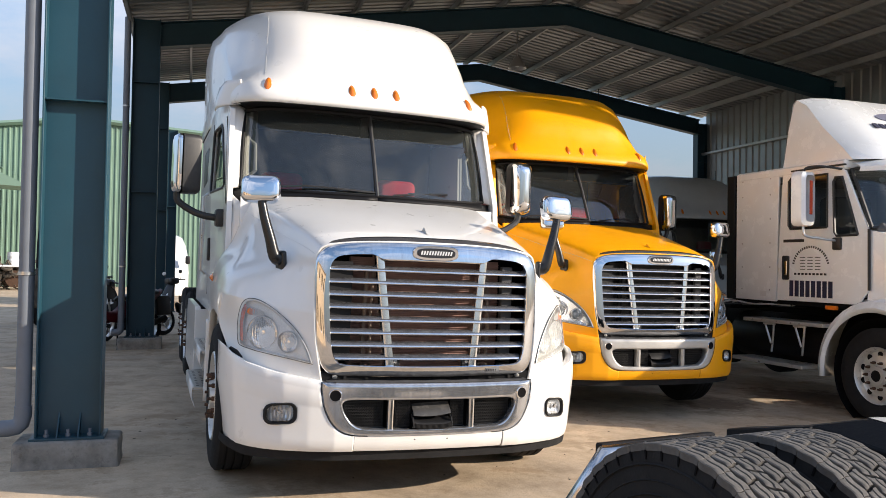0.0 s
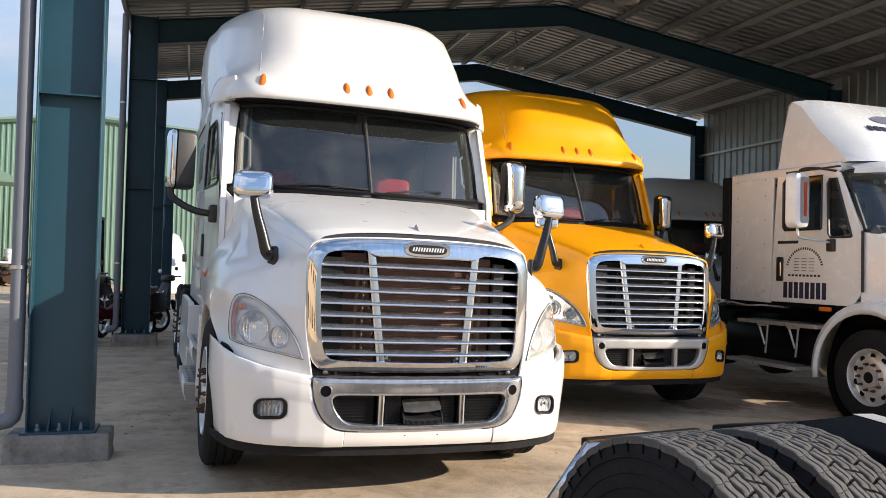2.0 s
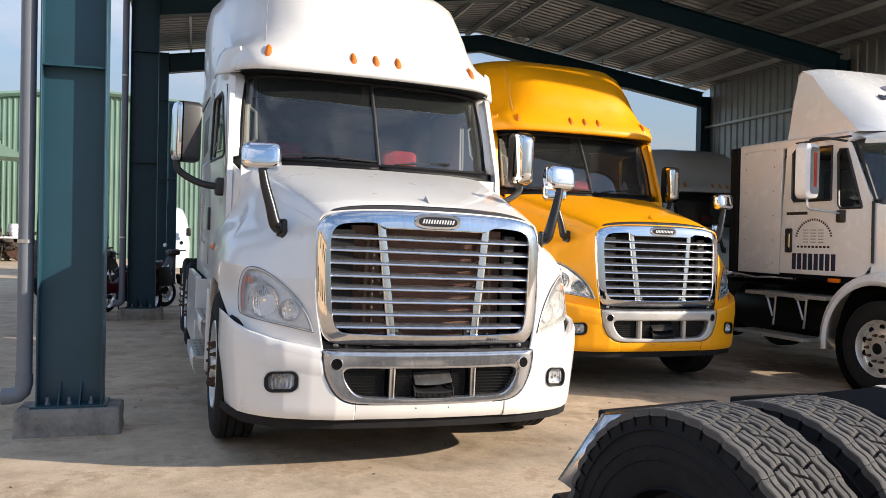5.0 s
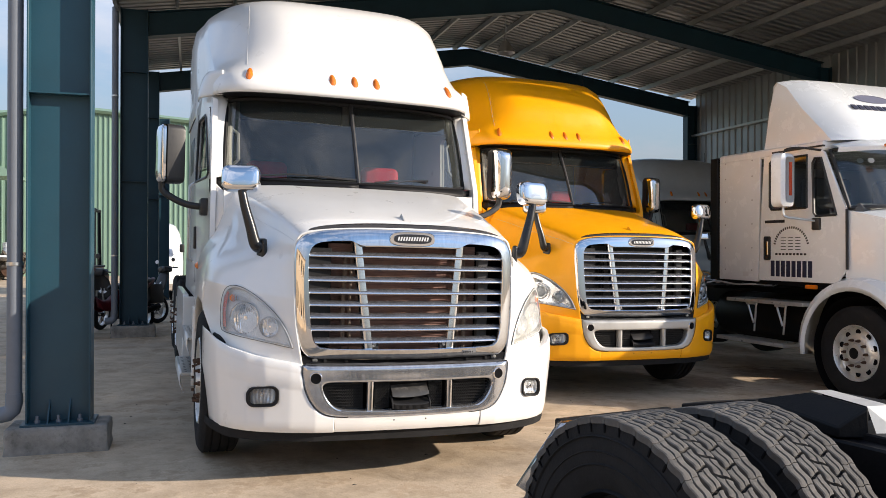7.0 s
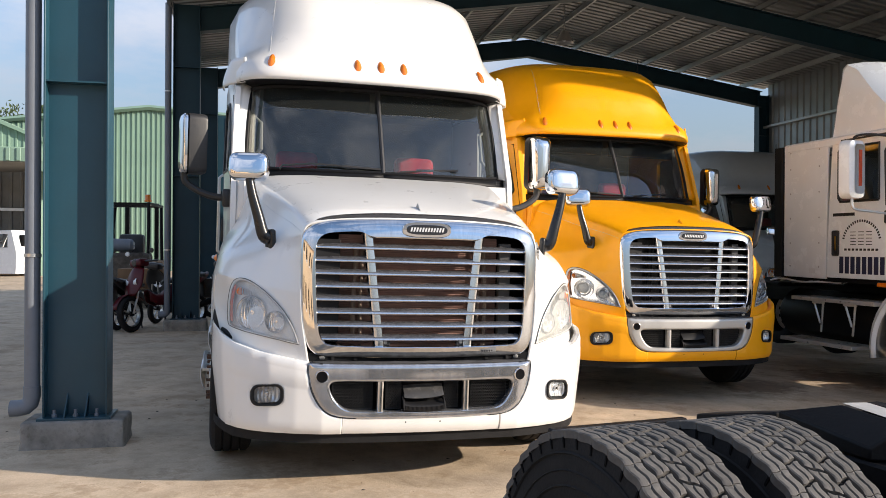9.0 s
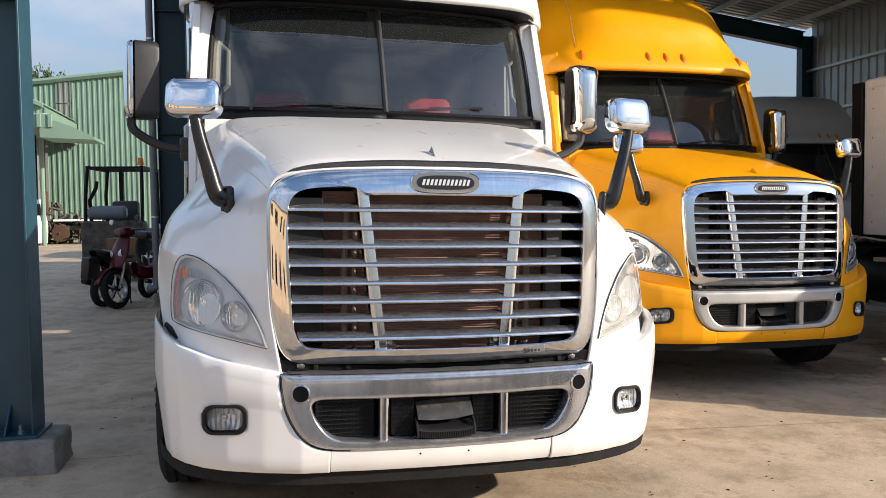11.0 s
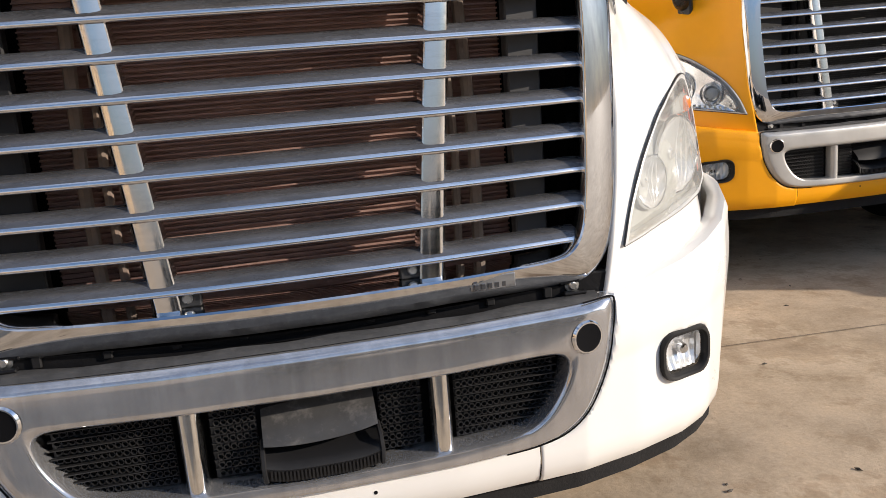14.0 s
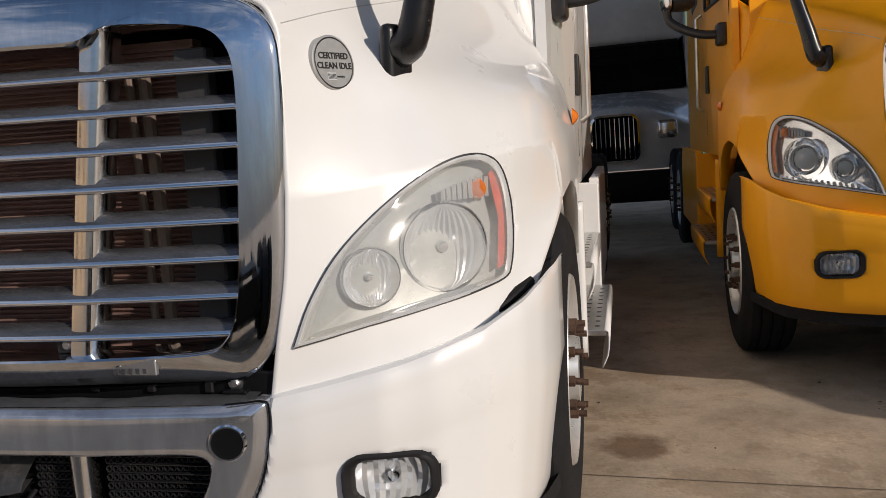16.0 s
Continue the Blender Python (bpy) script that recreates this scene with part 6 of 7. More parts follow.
BRIGHT = mat("worn_bright_metal", (0.62, 0.61, 0.58), 0.4, 0.3, var=0.12, scale=10, dirt=0.2)


# ---- tractor chassis with dual drive tyres in the foreground ----
def lug_mesh(x0, x1, length, skew, groove, R, depth, name):
    """One tread lug at the top of the tyre."""
    n, k = 6, 13
    rows = []
    for j in range(n + 1):
        t = -length / 2 + length * j / n
        row = []
        for i in range(k):
            f = i / (k - 1) - .5
            a = (t + skew * f + .04 * length * math.sin(6.3 * f)) / R
            wob = .085 * (x1 - x0) * math.sin(2 * math.pi * j / n)
            sipe = i == 6 and 1 <= j <= 5
            edge = j in (0, n) or i in (0, k - 1)
            r = R - (.010 if sipe else 0) - (.0025 if edge else 0)
            row.append((x0 + (x1 - x0) * (f + .5) + wob, r * math.sin(a), r * math.cos(a)))
        rows.append(row)
    g = grid(rows)
    m = len(g.v)
    skirt = [(x * (1.0), y * (R - depth) / R * 1.0, z * (R - depth) / R) for x, y, z in g.v]
    g.v += skirt
    ringi = list(range(k)) + [k * i + k - 1 for i in range(1, n + 1)] + [k * n + i for i in range(k - 2, -1, -1)] + [k * i for i in range(n - 1, 0, -1)]
    for a, b in zip(ringi, ringi[1:] + ringi[:1]):
        g.f.append((a, b, b + m, a + m))
    return mesh_of(name, g, TREAD, 28)


def drive_wheel(root, x, y, z, R=.515):
    wh = new("drive_wheel")
    wh.parent = root
    wh.matrix_basis = pose(x, y, z)
    w = .275
    prof = [(.29, -w * .40), (.33, -w * .47), (.39, -w * .5), (.44, -w * .49), (R - .045, -w * .475), (R - .022, -w * .465), (R - .017, -w * .44), (R - .017, w * .44), (R - .022, w * .465), (R - .045, w * .475), (.44, w * .49), (.39, w * .5), (.33, w * .47), (.29, w * .40)]
    part("tyre", lathe(prof, 72, "x"), RUBBER, wh, "black truck tyre with dusty tread")
    for rr in (.37, .41, .455):
        part("sidewall_rib", lathe([(rr - .004, -w * .5 + .002), (rr, -w * .5 - .003), (rr + .004, -w * .5 + .002)], 64, "x"), RUBBER, wh)
    part("rim", lathe([(.295, -.11), (.285, -.12), (.27, -.06), (.12, -.03), (.10, -.05), (0, -.05)], 32, "x"), STEEL_DARK, wh, "black steel rim")
    N = 44
    step = 2 * math.pi / N
    L = step * R
    for xa, xb, skew, phase, ln in ((-.131, -.081, .003, 0.0, .965), (-.071, -.029, .011, .35, .86), (-.021, .021, -.024, .85, .84), (.029, .071, .011, .25, .86), (.081, .131, -.003, .6, .965)):
        me = lug_mesh(xa, xb, L * ln, skew, 0, R, .02, "tread_lug")
        for k in range(N):
            ob = part("tread_lug", me, TREAD, wh)
            ob.matrix_basis = pose(0, 0, 0, -math.degrees((k + phase) * step), 0, 0)
    me = mesh_of("sidewall_notch", box(-w * .478 - .002, -w * .478 + .01, -.003, .003, R - .048, R - .02), DARK, 0)
    for k in range(N):
        ob = part("sidewall_notch", me, DARK, wh)
        ob.matrix_basis = pose(0, 0, 0, -math.degrees((k + .5) * step), 0, 0)
    return wh


CH = thing("tractor_chassis", "rear of a black tractor chassis with dusty dual drive tyres", "truck", pose(-0.185, 0.077, -0.048, 0, 0, 6.4))
drive_wheel(CH, -.262, -2.885, .488)
drive_wheel(CH, .115, -2.885, .484)
section = ((0, -2.175), (.006, -2.195), (.022, -2.212), (.045, -2.22), (.070, -2.215), (.085, -2.20))
bend = (((.44, .834), (0, -1)), ((-.07, .834), (0, -1)), ((-.09, .834), (.3, -.95)), ((-.102, .830), (.757, -.655)), ((-.292, .607), (.757, -.655)))
part("mudguard", grid([[(b[0] + p[0] * u, y, b[1] + p[1] * u) for u, y in section] for b, p in bend]), STAINLESS, CH, "bent stainless steel mudguard", smooth=40, solid=.004)
part("mudguard_foot", box(-.285, -.185, -2.20, -2.12, .44, .54, .01), STEEL_DARK, CH)
part("mudguard_bracket", box(-.08, .5, -2.16, -2.12, .78, .835, .006), STEEL_DARK, CH)
part("frame_rail", box(.47, .55, -9.0, -2.62, .64, .875, .008), STEEL_DARK, CH)
part("frame_rail", box(1.22, 1.30, -9.0, -2.30, .64, .875, .008), STEEL_DARK, CH)
part("rail_end", Geo([(x, y, z) for x in (.462, .58) for y, z in ((-2.25, .70), (-2.25, .872), (-2.64, .952), (-2.64, .64))], [(0, 1, 2, 3), (4, 7, 6, 5), (0, 4, 5, 1), (1, 5, 6, 2), (2, 6, 7, 3), (3, 7, 4, 0)]), STEEL_DARK, CH, "tapered black rail end", bevel=.006)
part("end_member", box(.58, 1.22, -2.34, -2.30, .62, .87, .01), STEEL_DARK, CH)
ramp = Geo([(.463, -2.65, .960), (.600, -2.775, .993), (.555, -3.040, .985), (.472, -2.985, .915), (.463, -2.65, .89), (.600, -2.775, .89), (.555, -3.040, .88), (.472, -2.985, .88)], [(0, 1, 2, 3), (4, 7, 6, 5), (0, 4, 5, 1), (1, 5, 6, 2), (2, 6, 7, 3), (3, 7, 4, 0)])
part("ramp_plate", ramp, STEEL_DARK, CH, "black fifth-wheel ramp plate", bevel=.006)
part("ramp_edge", Geo([(.600, -2.772, .997), (.690, -2.785, .995), (.640, -3.055, .989), (.557, -3.030, .987), (.572, -3.060, .884), (.648, -3.090, .897), (.690, -2.785, .980), (.650, -3.055, .975)], [(0, 1, 2, 3), (3, 2, 5, 4), (1, 6, 7, 2)]), BRIGHT, CH, "worn bright metal ramp edge", smooth=0)
part("rail_strip", box(.575, .66, -4.5, -3.09, .872, .888, .003), BRIGHT, CH, "bright metal strip along the rail")
part("cross_plate", box(.54, 1.22, -4.2, -2.9, .86, .90, .006), STEEL_DARK, CH)
for y in (-2.885, -4.2):
    part("axle", tube([(-.1, y, .49), (1.8, y, .49)], .07, 10), STEEL_DARK, CH)
far_wheel = lathe([(.29, -.11), (.39, -.14), (.49, -.13), (.515, -.11), (.515, .11), (.49, .13), (.39, .14), (.29, .11)], 48, "x")
for y in (-2.885, -4.2):
    for x in (1.60, 1.96) + ((-.262, .115) if y < -4 else ()):
        part("far_tyre", far_wheel.moved(pose(x, y, .47)), RUBBER, CH)


# ---- trucks further back ----
cascadia("grey_tractor_truck", "grey sleeper tractor truck parked deep in the shed", SILVERP, pose(10.05, 8.3, -0.14, 0, 0, 0), False)

rear = thing("small_truck", "pale truck with an upright black grille in the gap behind", "truck", pose(1.33, 9.5, gz(1.3)), "parked trucks")
part("hood", grid(smooth_rows([[(-.95, .25, .8), (-.5, .05, .8), (0, 0, .8), (.5, .05, .8), (.95, .25, .8)], [(-.95, .3, 1.3), (-.5, .1, 1.45), (0, .05, 1.5), (.5, .1, 1.45), (.95, .3, 1.3)], [(-.98, .7, 1.45), (-.5, .7, 1.68), (0, .7, 1.72), (.5, .7, 1.68), (.98, .7, 1.45)], [(-1.05, 1.5, 1.7), (-.5, 1.4, 1.85), (0, 1.4, 1.88), (.5, 1.4, 1.85), (1.05, 1.5, 1.7)]], 24, 20)), IVORY, rear)
part("cab", box(-1.1, 1.1, 1.5, 3.6, .8, 1.9, .08, 3), IVORY, rear)
part("roof", box(-1.08, 1.08, 1.85, 3.6, 2.62, 3.7, .12, 3), IVORY, rear)
part("windscreen", Geo([(-1.0, 1.5, 1.88), (1.0, 1.5, 1.88), (.96, 1.95, 2.66), (-.96, 1.95, 2.66)], [(0, 1, 2, 3)]), mat("black_glass", (.008, .009, .01), .05), rear, "dark windscreen")
for s in (-1, 1):
    part("cab_side", box(s * 1.06 - .02, s * 1.06 + .02, 1.6, 3.6, 1.88, 2.66), IVORY, rear)
    part("headlamp", box(s * .66 - .13, s * .66 + .13, .0, .2, 1.18, 1.42, .05, 3), LAMP_BRIGHT, rear)
    wheel(rear, s * .95, .9, .505, s)
part("cab_back", box(-1.08, 1.08, 3.55, 3.6, .9, 2.7), DARK, rear)
part("grille", loops([[(a, y, 1.22 + b) for a, b in [(p * k, q * k) for p, q in rrect(.62, .62, .12, 5)]] for y, k in ((.1, 1.0), (-.10, 1.0), (-.11, .92), (-.07, .88))]), CHROME, rear, "chrome framed grille")
part("grille_field", loops([[(a, -.065, 1.22 + b) for a, b in rrect(.56, .56, .1, 5)], [(a * .5, -.066, 1.22 + b * .5) for a, b in rrect(.55, .55, .1, 5)]], True), DARK, rear)
for k in range(9):
    part("grille_bar", box(-.245 + k * .06, -.235 + k * .06, -.095, -.07, .96, 1.48), CHROME, rear, "upright chrome grille bar")
part("bumper", box(-1.1, 1.1, -.05, .25, .38, .78, .05, 2), STEEL_DARK, rear)


# ---- motor scooters and a forklift beside the columns ----
def scooter(m, paint, label, turn=18):
    root = thing("motor_scooter", label, "scooter", m, "scooters")
    for nm, y, w in (("front_wheel", 0.0, .10), ("rear_wheel", 1.25, .12)):
        wh = new(nm)
        wh.parent = root
        wh.matrix_basis = pose(0, y, .28, 0, 0, turn if y == 0 else 0)
        part("tyre", lathe([(.20, -w * .4), (.25, -w * .5), (.275, -w * .25), (.28, 0), (.275, w * .25), (.25, w * .5), (.20, w * .4)], 32, "x"), RUBBER, wh)
        part("rim", lathe([(.205, -.03), (.195, -.035), (.19, 0), (.195, .035), (.205, .03)], 28, "x"), ALU, wh)
        for k in range(5):
            a = 2 * math.pi * k / 5
            part("spoke", tube([(0, .03 * math.cos(a), .03 * math.sin(a)), (0, .198 * math.cos(a + .25), .198 * math.sin(a + .25))], .013, 6), ALU, wh, "pale cast spoke")
        part("hub", lathe([(0, -.05), (.04, -.05), (.04, .05), (0, .05)], 14, "x"), STEEL_DARK, wh)
    for s in (-.075, .075):
        part("fork", tube([(s, 0, .28), (s * .9, .10, .52), (s * .7, .16, .72)], .016, 8), ALU, root)
    part("front_mudguard", grid([[(x, .30 * math.sin(a), .28 + .31 * math.cos(a) - 3 * x * x) for x in (-.06, -.03, 0, .03, .06)] for a in np.linspace(-1.3, .9, 10)]), paint, root, solid=.004)
    part("leg_shield", grid(smooth_rows([[(-.12, .02, .55), (0, -.02, .55), (.12, .02, .55)], [(-.20, .10, .72), (0, .02, .70), (.20, .10, .72)], [(-.17, .18, .92), (0, .10, .93), (.17, .18, .92)], [(-.10, .24, 1.0), (0, .17, 1.02), (.10, .24, 1.0)]], 10, 12)), paint, root, "glossy front shield", solid=.01)
    for s in (-1, 1):
        part("turn_lamp", grid(smooth_rows([[(s * (.07 + .05 * a), .055 + .01 * abs(a) - .012 * (1 - b * b), .74 + .05 * b + .03 * a) for a in (-1, 0, 1)] for b in (-1, 0, 1)], 6, 6)), PALE, root, "clear lamp")
    part("headset", box(-.13, .13, .14, .34, 1.0, 1.12, .04, 3), paint, root)
    part("headlamp", lathe([(0, -.02), (.05, -.015), (.065, .01)], 16, "y", (0, .15, 1.06)), SMOKE, root)
    part("handlebar", tube([(-.33, .32, 1.07), (-.15, .25, 1.08), (.15, .25, 1.08), (.33, .32, 1.07)], .014, 8), BLACK, root)
    for s in (-1, 1):
        stalk = part("mirror_stalk", tube([(s * .24, .27, 1.08), (s * .27, .25, 1.2)], .006, 6), BLACK, root)
        part("mirror", lathe([(0, -.012), (.035, -.008), (.04, .012), (0, .016)], 16, "y").moved(pose(s * .28, .25, 1.23, 0, 0, 20)), BLACK if s > 0 else PALE, stalk)
    part("body", grid(smooth_rows([[(-.06, .35, .45), (-.09, .55, .38), (-.14, .85, .50), (-.12, 1.2, .62), (-.06, 1.55, .80)], [(-.07, .33, .60), (-.10, .55, .50), (-.15, .85, .64), (-.13, 1.2, .74), (-.07, 1.58, .86)], [(0, .33, .64), (0, .55, .56), (0, .85, .72), (0, 1.2, .78), (0, 1.6, .90)], [(.07, .33, .60), (.10, .55, .50), (.15, .85, .64), (.13, 1.2, .74), (.07, 1.58, .86)], [(.06, .35, .45), (.09, .55, .38), (.14, .85, .50), (.12, 1.2, .62), (.06, 1.55, .80)]], 18, 14)), paint, root, solid=.01)
    part("seat", grid(smooth_rows([[(-.13, .72, .76), (-.15, 1.0, .80), (-.12, 1.45, .86)], [(0, .70, .80), (0, 1.0, .84), (0, 1.48, .90)], [(.13, .72, .76), (.15, 1.0, .80), (.12, 1.45, .86)]], 12, 8)), BLACK, root, "black vinyl seat", solid=.05)
    part("engine", box(-.13, .13, .70, 1.15, .25, .52, .05, 2), STEEL_DARK, root)
    part("exhaust", tube([(.12, .8, .28), (.16, 1.1, .30), (.17, 1.5, .40)], [.03, .05, .05], 12), STEEL_DARK, root)
    part("rear_mudguard", box(-.07, .07, 1.45, 1.75, .45, .78, .03, 2), BLACK, root)
    part("stand", tube([(-.1, .75, .3), (-.2, .80, .02)], .012, 6), STEEL_DARK, root)
    return root


scooter(pose(-2.60, 9.45, 0, 0, -7, -46) @ Matrix.Scale(1.07, 4), BIKE_RED, "dark red scooter leaning on its stand beside a column", 14)
scooter(pose(-2.35, 11.0, 0, 0, -6, 155), BLACK, "black scooter seen from behind near the forklift", 0)
scooter(pose(-1.36, 12.1, 0, 0, -6, -58), BLACK, "black scooter parked behind a column", 6)

fork = thing("forklift", "worn forklift with a black overhead guard and gas bottle", "forklift", pose(-3.36, 14.6, 0, 0, 0, -6) @ Matrix.Scale(1.12, 4))
part("body", box(-.55, .55, 0, 1.9, .35, .95, .06, 2), BROWN_BOX, fork, "dusty brown counterweight body")
part("counterweight", box(-.55, .55, -.12, .35, .35, 1.12, .08, 3), SCRAP, fork)
for x in (-.5, .5):
    for y, yb in ((.12, .05), (1.5, 1.6)):
        part("guard_post", tube([(x, yb, .95), (x, y, 1.6), (x * .96, y + .1, 2.1)], .035, 6), STEEL_DARK, fork)
    part("guard_rail", box(x * .96 - .035, x * .96 + .035, .2, 1.65, 2.08, 2.14, .01), STEEL_DARK, fork)
for k in range(6):
    part("guard_bar", box(-.5, .5, .22 + k * .27, .27 + k * .27, 2.09, 2.13), STEEL_DARK, fork)
bottle = part("gas_bottle", lathe([(0, -.34), (.08, -.34), (.125, -.29), (.13, 0), (.125, .29), (.08, .34), (0, .34)], 20, "x", (-.12, .12, 1.27)), PVC, fork, "grey gas bottle lying across")
part("seat", box(-.25, .25, .9, 1.1, .95, 1.5, .06, 2), BLACK, fork)
part("beacon", lathe([(0, .12), (.05, .11), (.06, 0), (.07, 0), (.07, -.03)], 14, "z", (.46, .25, 2.18)), AMBER, fork, "orange beacon")
part("exhaust_stack", tube([(-.40, .1, 1.0), (-.42, .08, 1.5), (-.30, .06, 1.72), (-.28, .06, 1.85)], .035, 8), STEEL_DARK, fork)
part("mast", Geo().add(box(-.35, -.27, 1.95, 2.05, .1, 2.2)).add(box(.27, .35, 1.95, 2.05, .1, 2.2)), STEEL_DARK, fork)
for x in (-.5, .5):
    for y, r in ((.35, .28), (1.55, .34)):
        part("tyre", lathe([(.0, -.1), (r * .55, -.1), (r * .9, -.09), (r, -.06), (r, .06), (r * .9, .09), (r * .55, .1), (0, .1)], 24, "x", (x, y, r)), RUBBER, fork)
crate = thing("crate", "brown wooden crate stacked beside the forklift", "crate", pose(-2.72, 12.6, -.02, 0, 0, -5))
part("panel", box(-.42, .42, -.3, .3, .58, .98, .01), BROWN_BOX, crate)
for x in (-.38, .38):
    for y in (-.26, .26):
        part("leg", box(x - .035, x + .035, y - .035, y + .035, 0, .58, .004), SCRAP, crate)
part("shelf", box(-.42, .42, -.3, .3, .80, .58, .004), BROWN_BOX, crate)

post = thing("steel_column", "dark teal steel column standing free behind the shed", "column", pose(-1.15, 19.8, 0, 0, 0, -2.8), "columns of the shed")
part("web", box(-.20, .188, -.006, .006, 0, 5.2), TEAL_SHADED, post)
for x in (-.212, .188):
    part("flange", box(x, x + .012, -.11, .11, 0, 5.2, .002), TEAL_SHADED, post)
part("stiffener", box(-.20, .188, -.10, -.006, 3.0, 3.012), TEAL_SHADED, post)
part("base_plate", box(-.25, .23, -.15, .15, 0, .02, .003), TEAL_SHADED, post)

box_van = thing("parked_van", "white van parked behind the shed columns", "van", pose(-1.36, 22.0, 0) @ Matrix.Scale(1.05, 4), "parked trucks")
shape = []
for z, w, y in ((.35, .84, .06), (.5, .88, .0), (1.0, .89, .0), (1.5, .86, .06), (1.85, .80, .25), (2.1, .70, .50), (2.2, .55, .75), (2.23, .3, 1.0)):
    shape.append([(w * math.copysign(abs(math.cos(a)) ** .45, math.cos(a)), y + 1.9 - (1.9 - y * .5) * math.copysign(abs(math.sin(a)) ** .35, math.sin(a)), z) for a in np.linspace(0, 2 * math.pi, 36, endpoint=False)])
part("body", loops(shape, True), IVORY, box_van)
for s in (-1, 1):
    arm = part("mirror", box(s * .80 - .07, s * .80 + .07, -.14, -.06, 1.30, 1.54, .03, 2), BLACK, box_van, "black door mirror")
    part("mirror_arm", tube([(s * .80, .06, 1.30), (s * .80, -.10, 1.36)], .014, 6), BLACK, box_van)
    for y in (.75, 3.0):
        part("wheel", lathe([(0, -.09), (.18, -.09), (.30, -.085), (.33, -.06), (.33, .06), (.30, .085), (0, .09)], 24, "x", (s * .76, y, .33)), RUBBER, box_van)

# ---- scrap in front of the warehouse ----
van = thing("scrap_cab", "stripped white pickup cab standing on the ground", "vehicle cab", pose(-10.85, 35.4, 0, 0, 0, -32))
prof = [(-1.9, .12), (-1.9, 1.15), (-1.6, 1.25), (-1.2, 2.02), (.7, 2.05), (.95, 1.2), (1.0, .9), (.95, .12)]
w1 = [(-1.35, 1.28), (-1.08, 1.85), (-.45, 1.88), (-.45, 1.28)]
w2 = [(-.3, 1.28), (-.3, 1.88), (.5, 1.88), (.5, 1.28)]
for y in (0.0, 1.55):
    part("cab_side", fill([(x, y, z) for x, z in prof], [[(x, y, z) for x, z in w] for w in (w1, w2)], (0, .05, 0)), IVORY, van, smooth=0)
part("cab_skin", grid([[(x, y, z) for x, z in prof[1:] + prof[:1]] for y in (0.03, 1.55)]), IVORY, van, smooth=30)
part("rear_window", box(.80, .98, .35, 1.25, 1.35, 1.85, .02), DARK, van, "dark empty rear window opening")
part("door_line", tube([(-.38, -.005, .25), (-.38, -.005, 1.9)], .012, 5), DARK, van)
part("arch", lathe([(.3, -.03), (.36, -.03), (.36, .05)], 20, "y", (-1.3, 0, .35)), DARK, van)

rnd = random.Random(5)
pile = Geo()
for k in range(190):
    x = rnd.uniform(-10.9, -7.6)
    h = (1.95 if x < -9.7 else 1.15) * rnd.random() ** .7
    m = pose(x, rnd.uniform(37.4, 39.4), max(.12, h), rnd.uniform(0, 180), rnd.uniform(0, 180), rnd.uniform(0, 180))
    kind_k = k % 3
    if kind_k == 0:
        pile.add(box(-rnd.uniform(.1, .5), rnd.uniform(.1, .5), -.06, .06, -.05, .05, .01).moved(m))
    elif kind_k == 1:
        pile.add(tube([(-rnd.uniform(.2, .7), 0, 0), (0, .1, .1), (rnd.uniform(.2, .7), 0, 0)], .035, 6).moved(m))
    else:
        pile.add(lathe([(.12, -.05), (.24, -.04), (.25, .04), (.12, .05)], 12, "x").moved(m))
solo("scrap_pile", pile.moved(pose(.6, 0, 0)), SCRAP, "heap of rusty axles, wheels and bars", "scrap", kind="stuff")
solo("scrap_post", tube([(-10.2, 37.9, 0), (-10.15, 37.9, 1.4), (-10.15, 38.0, 2.45)], [.12, .10, .07], 8), RUST, "upright rusty steel post", "scrap post", pose(.6, 0, 0))
bed = thing("scrap_bed", "low rusty vehicle frame with a pale deck", "vehicle frame", pose(-8.2, 38.0, .1))
part("deck", box(-1.0, 1.1, -.6, .6, .95, 1.05, .02), IVORY, bed)
part("frame", box(-1.0, 1.1, -.45, .45, .55, .75, .02), SCRAP, bed)
for x in (-.7, .7):
    part("wheel", lathe([(.0, -.1), (.2, -.1), (.38, -.09), (.4, 0), (.38, .09), (.2, .1), (0, .1)], 20, "y", (x, -.5, .4)), RUST, bed)
solo("drum", lathe([(0, .6), (.27, .6), (.29, .58), (.29, .42), (.30, .40), (.29, .38), (.29, .22), (.30, .2), (.29, .18), (.29, .02), (.27, 0), (0, 0)], 20, "z"), IVORY, "pale metal drum on the scrap", "drum", pose(-7.65, 38.2, 1.15), "drums")


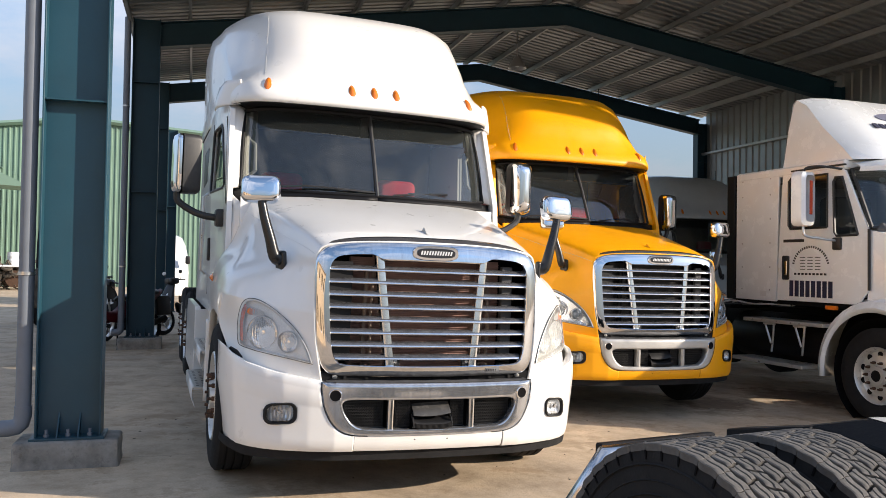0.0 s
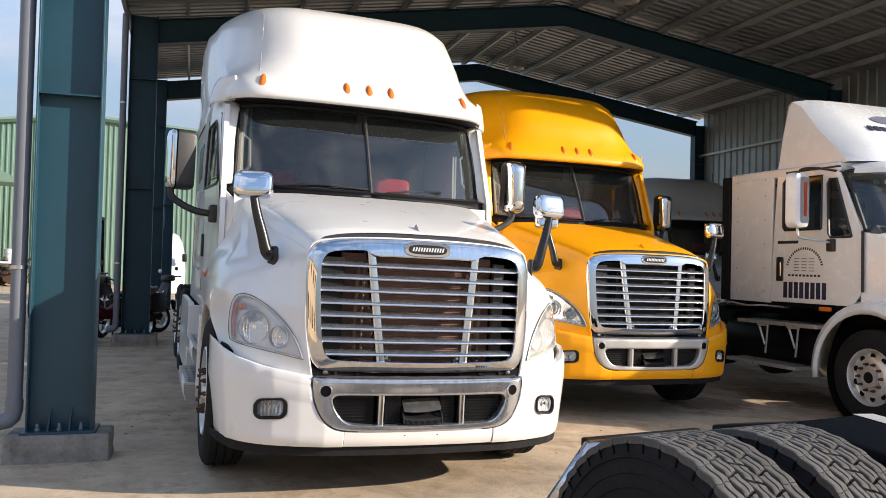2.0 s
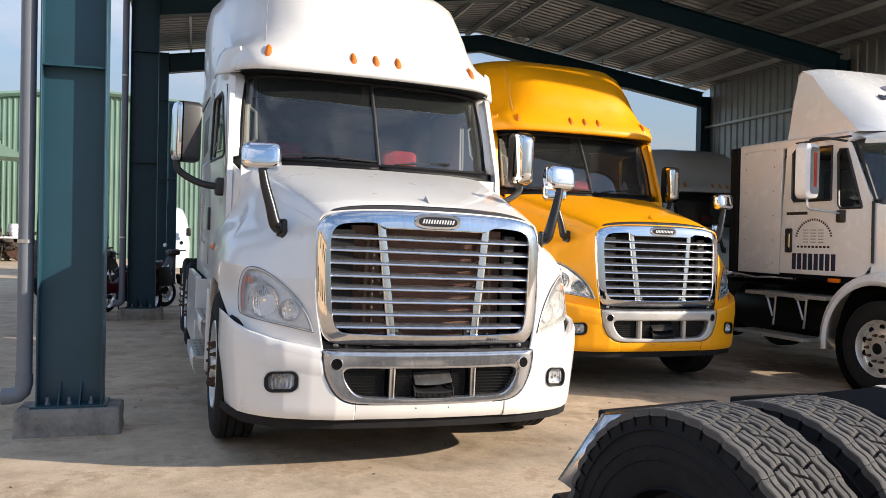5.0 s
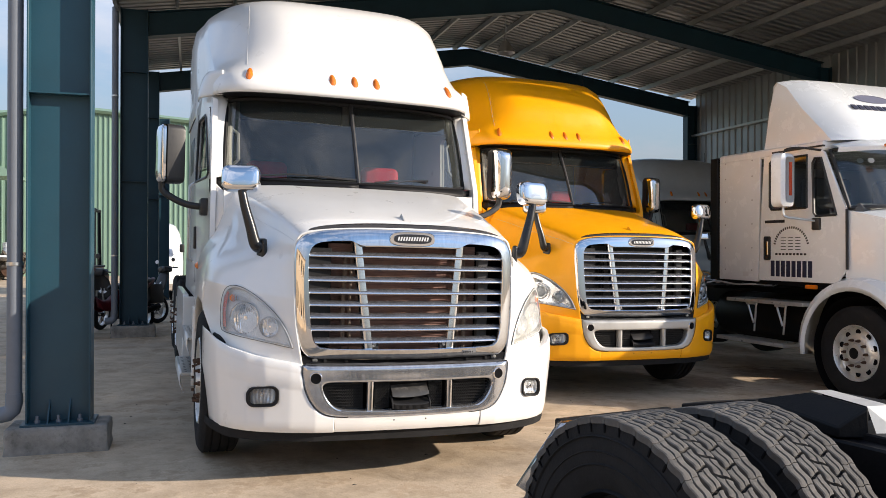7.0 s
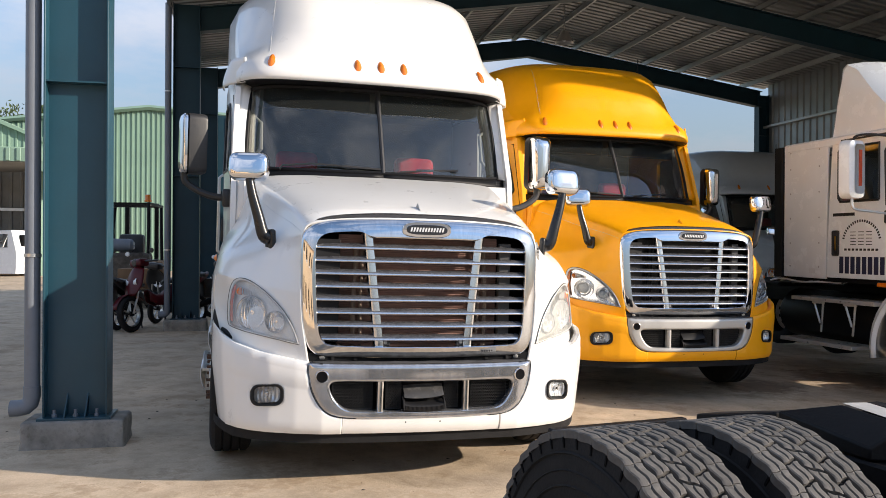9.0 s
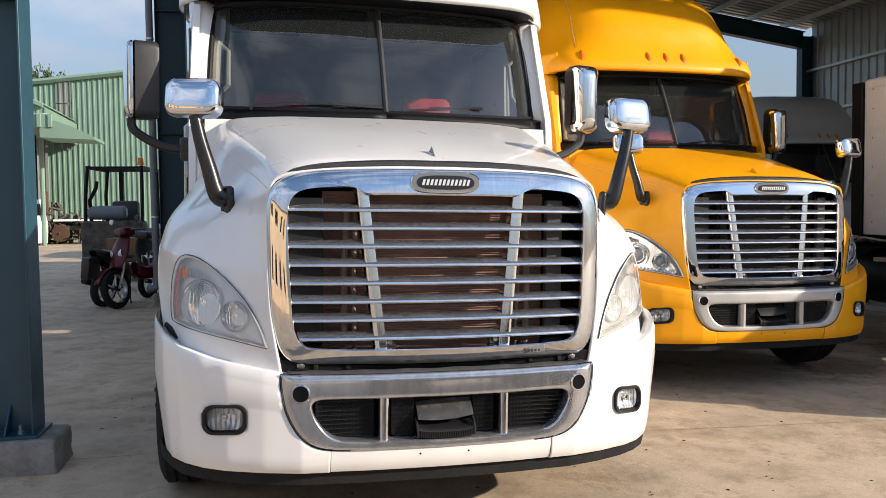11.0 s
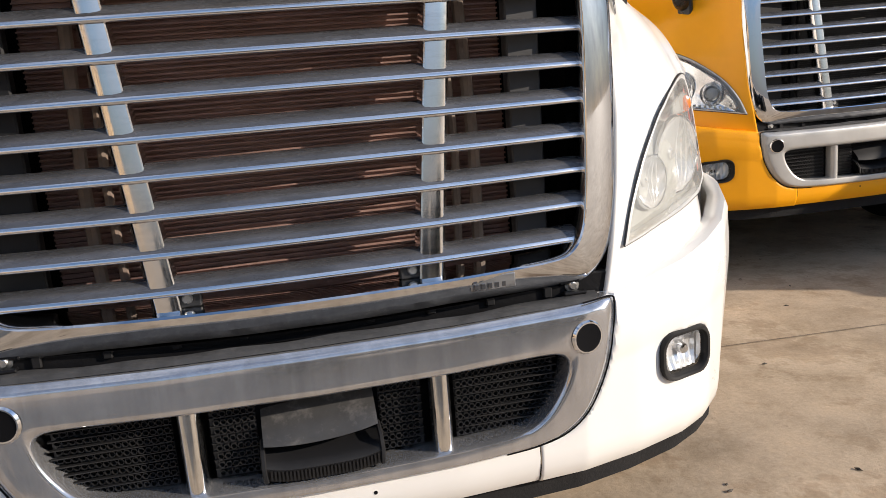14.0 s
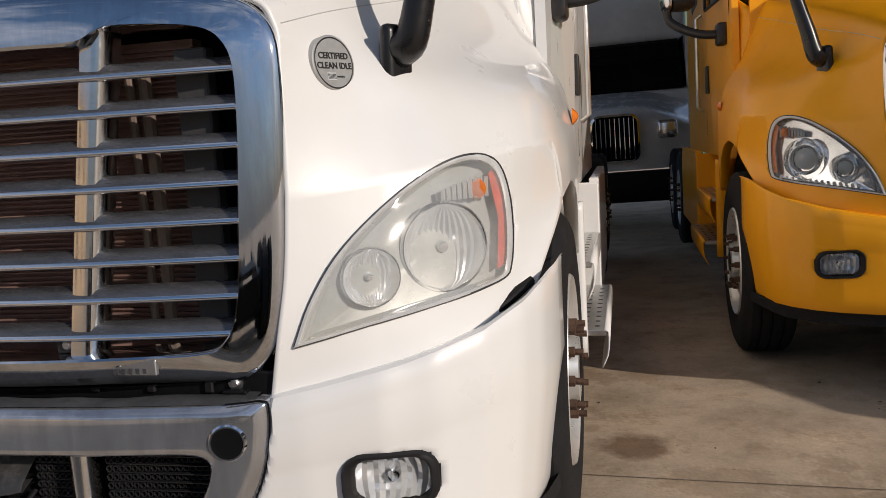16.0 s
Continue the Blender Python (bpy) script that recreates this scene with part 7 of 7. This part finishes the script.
# ---- trees behind the warehouse, a red roof far off ----
def tree(x, y, h, spread, seed):
    r = random.Random(seed)
    root = thing("tree", "leafy green tree rising behind the warehouse", "tree", pose(x, y, 0), "trees")
    part("trunk", tube([(0, 0, 0), (.1, 0, h * .3), (-.1, .1, h * .55), (0, 0, h * .8)], [.28, .22, .15, .06], 8), RUST, root)
    for k in range(6):
        a = r.uniform(0, 6.28)
        z = h * r.uniform(.4, .7)
        part("limb", tube([(0, 0, z), (math.cos(a) * spread * .4, math.sin(a) * spread * .4, z + h * .12), (math.cos(a) * spread * .8, math.sin(a) * spread * .8, z + h * .2)], [.09, .06, .025], 6), RUST, root)
    leaves = Geo()
    for k in range(1500):
        a, e, q = r.uniform(0, 6.28), r.uniform(-1, 1), r.random() ** .45
        c = r.choice(((0, 0, .78), (.5, .2, .72), (-.5, -.1, .70), (.1, -.5, .85), (-.2, .4, .9), (.7, -.2, .85)))
        p = Vector((c[0] * spread + math.cos(a) * q * spread * .55, c[1] * spread + math.sin(a) * q * spread * .55, c[2] * h + e * q * h * .13))
        s = r.uniform(.10, .22)
        m = Matrix.Translation(p) @ pose(0, 0, 0, r.uniform(0, 360), r.uniform(0, 360), r.uniform(0, 360))
        leaves.add(Geo([(-s, 0, 0), (0, -s * .4, 0), (s, 0, s * .2), (0, s * .4, 0)], [(0, 1, 2, 3)]).moved(m))
    tagged(part("crown", leaves, FOLIAGE, root, smooth=0), kind="stuff")


tree(-20.5, 61, 12.0, 3.0, 1)
tree(-17.2, 63, 12.2, 2.4, 2)
tree(-14.2, 60, 11.9, 1.3, 3)
house = thing("house", "distant house with a red tiled roof", "house", pose(46, 60, 0))
part("wall", box(-.9, .9, 0, 6, 0, 9.5), IVORY, house)
part("roof", Geo([(-1.2, -.6, 9.5), (1.2, -.6, 9.5), (1.2, 6.6, 9.5), (-1.2, 6.6, 9.5), (0, 3, 10.5)], [(0, 1, 4), (1, 2, 4), (2, 3, 4), (3, 0, 4), (0, 3, 2, 1)]), ROOF_TILE, house, "red tiled roof", smooth=0)

# ---- round sticker on the white truck ----
stick = thing("round_sticker", "round silver sticker on the white hood side", "sticker", WHITE_TRUCK.matrix_world @ Matrix.Translation((.798, .248, 1.428)) @ pose(0, 0, 0, 83, 0, 63) @ Matrix.Diagonal((1.12, 1.12, 1, 1)))
part("disc", lathe([(0, .0045), (.052, .0045), (.054, .003), (.054, -.02)], 40, "z"), STICKER, stick)
part("ring", lathe([(.047, .0048), (.0485, .0055), (.050, .0048)], 40, "z"), INK, stick)
part("word", text_geo("CERTIFIED", .0165, Matrix.Translation((0, .013, .0055)), .0004, .0004), INK, stick, smooth=0)
part("word", text_geo("CLEAN IDLE", .0165, Matrix.Translation((0, -.006, .0055)), .0004, .0004), INK, stick, smooth=0)
part("code_field", box(-.022, .0, -.033, -.019, .005, .0055), PALE, stick)
for k in range(7):
    part("code_bar", box(-.0205 + k * .003, -.019 + k * .003, -.031, -.021, .0055, .006), INK, stick)
for k in range(5):
    part("small_bar", box(.003 + k * .004, .0058 + k * .004, -.028, -.025, .005, .0056), INK, stick)
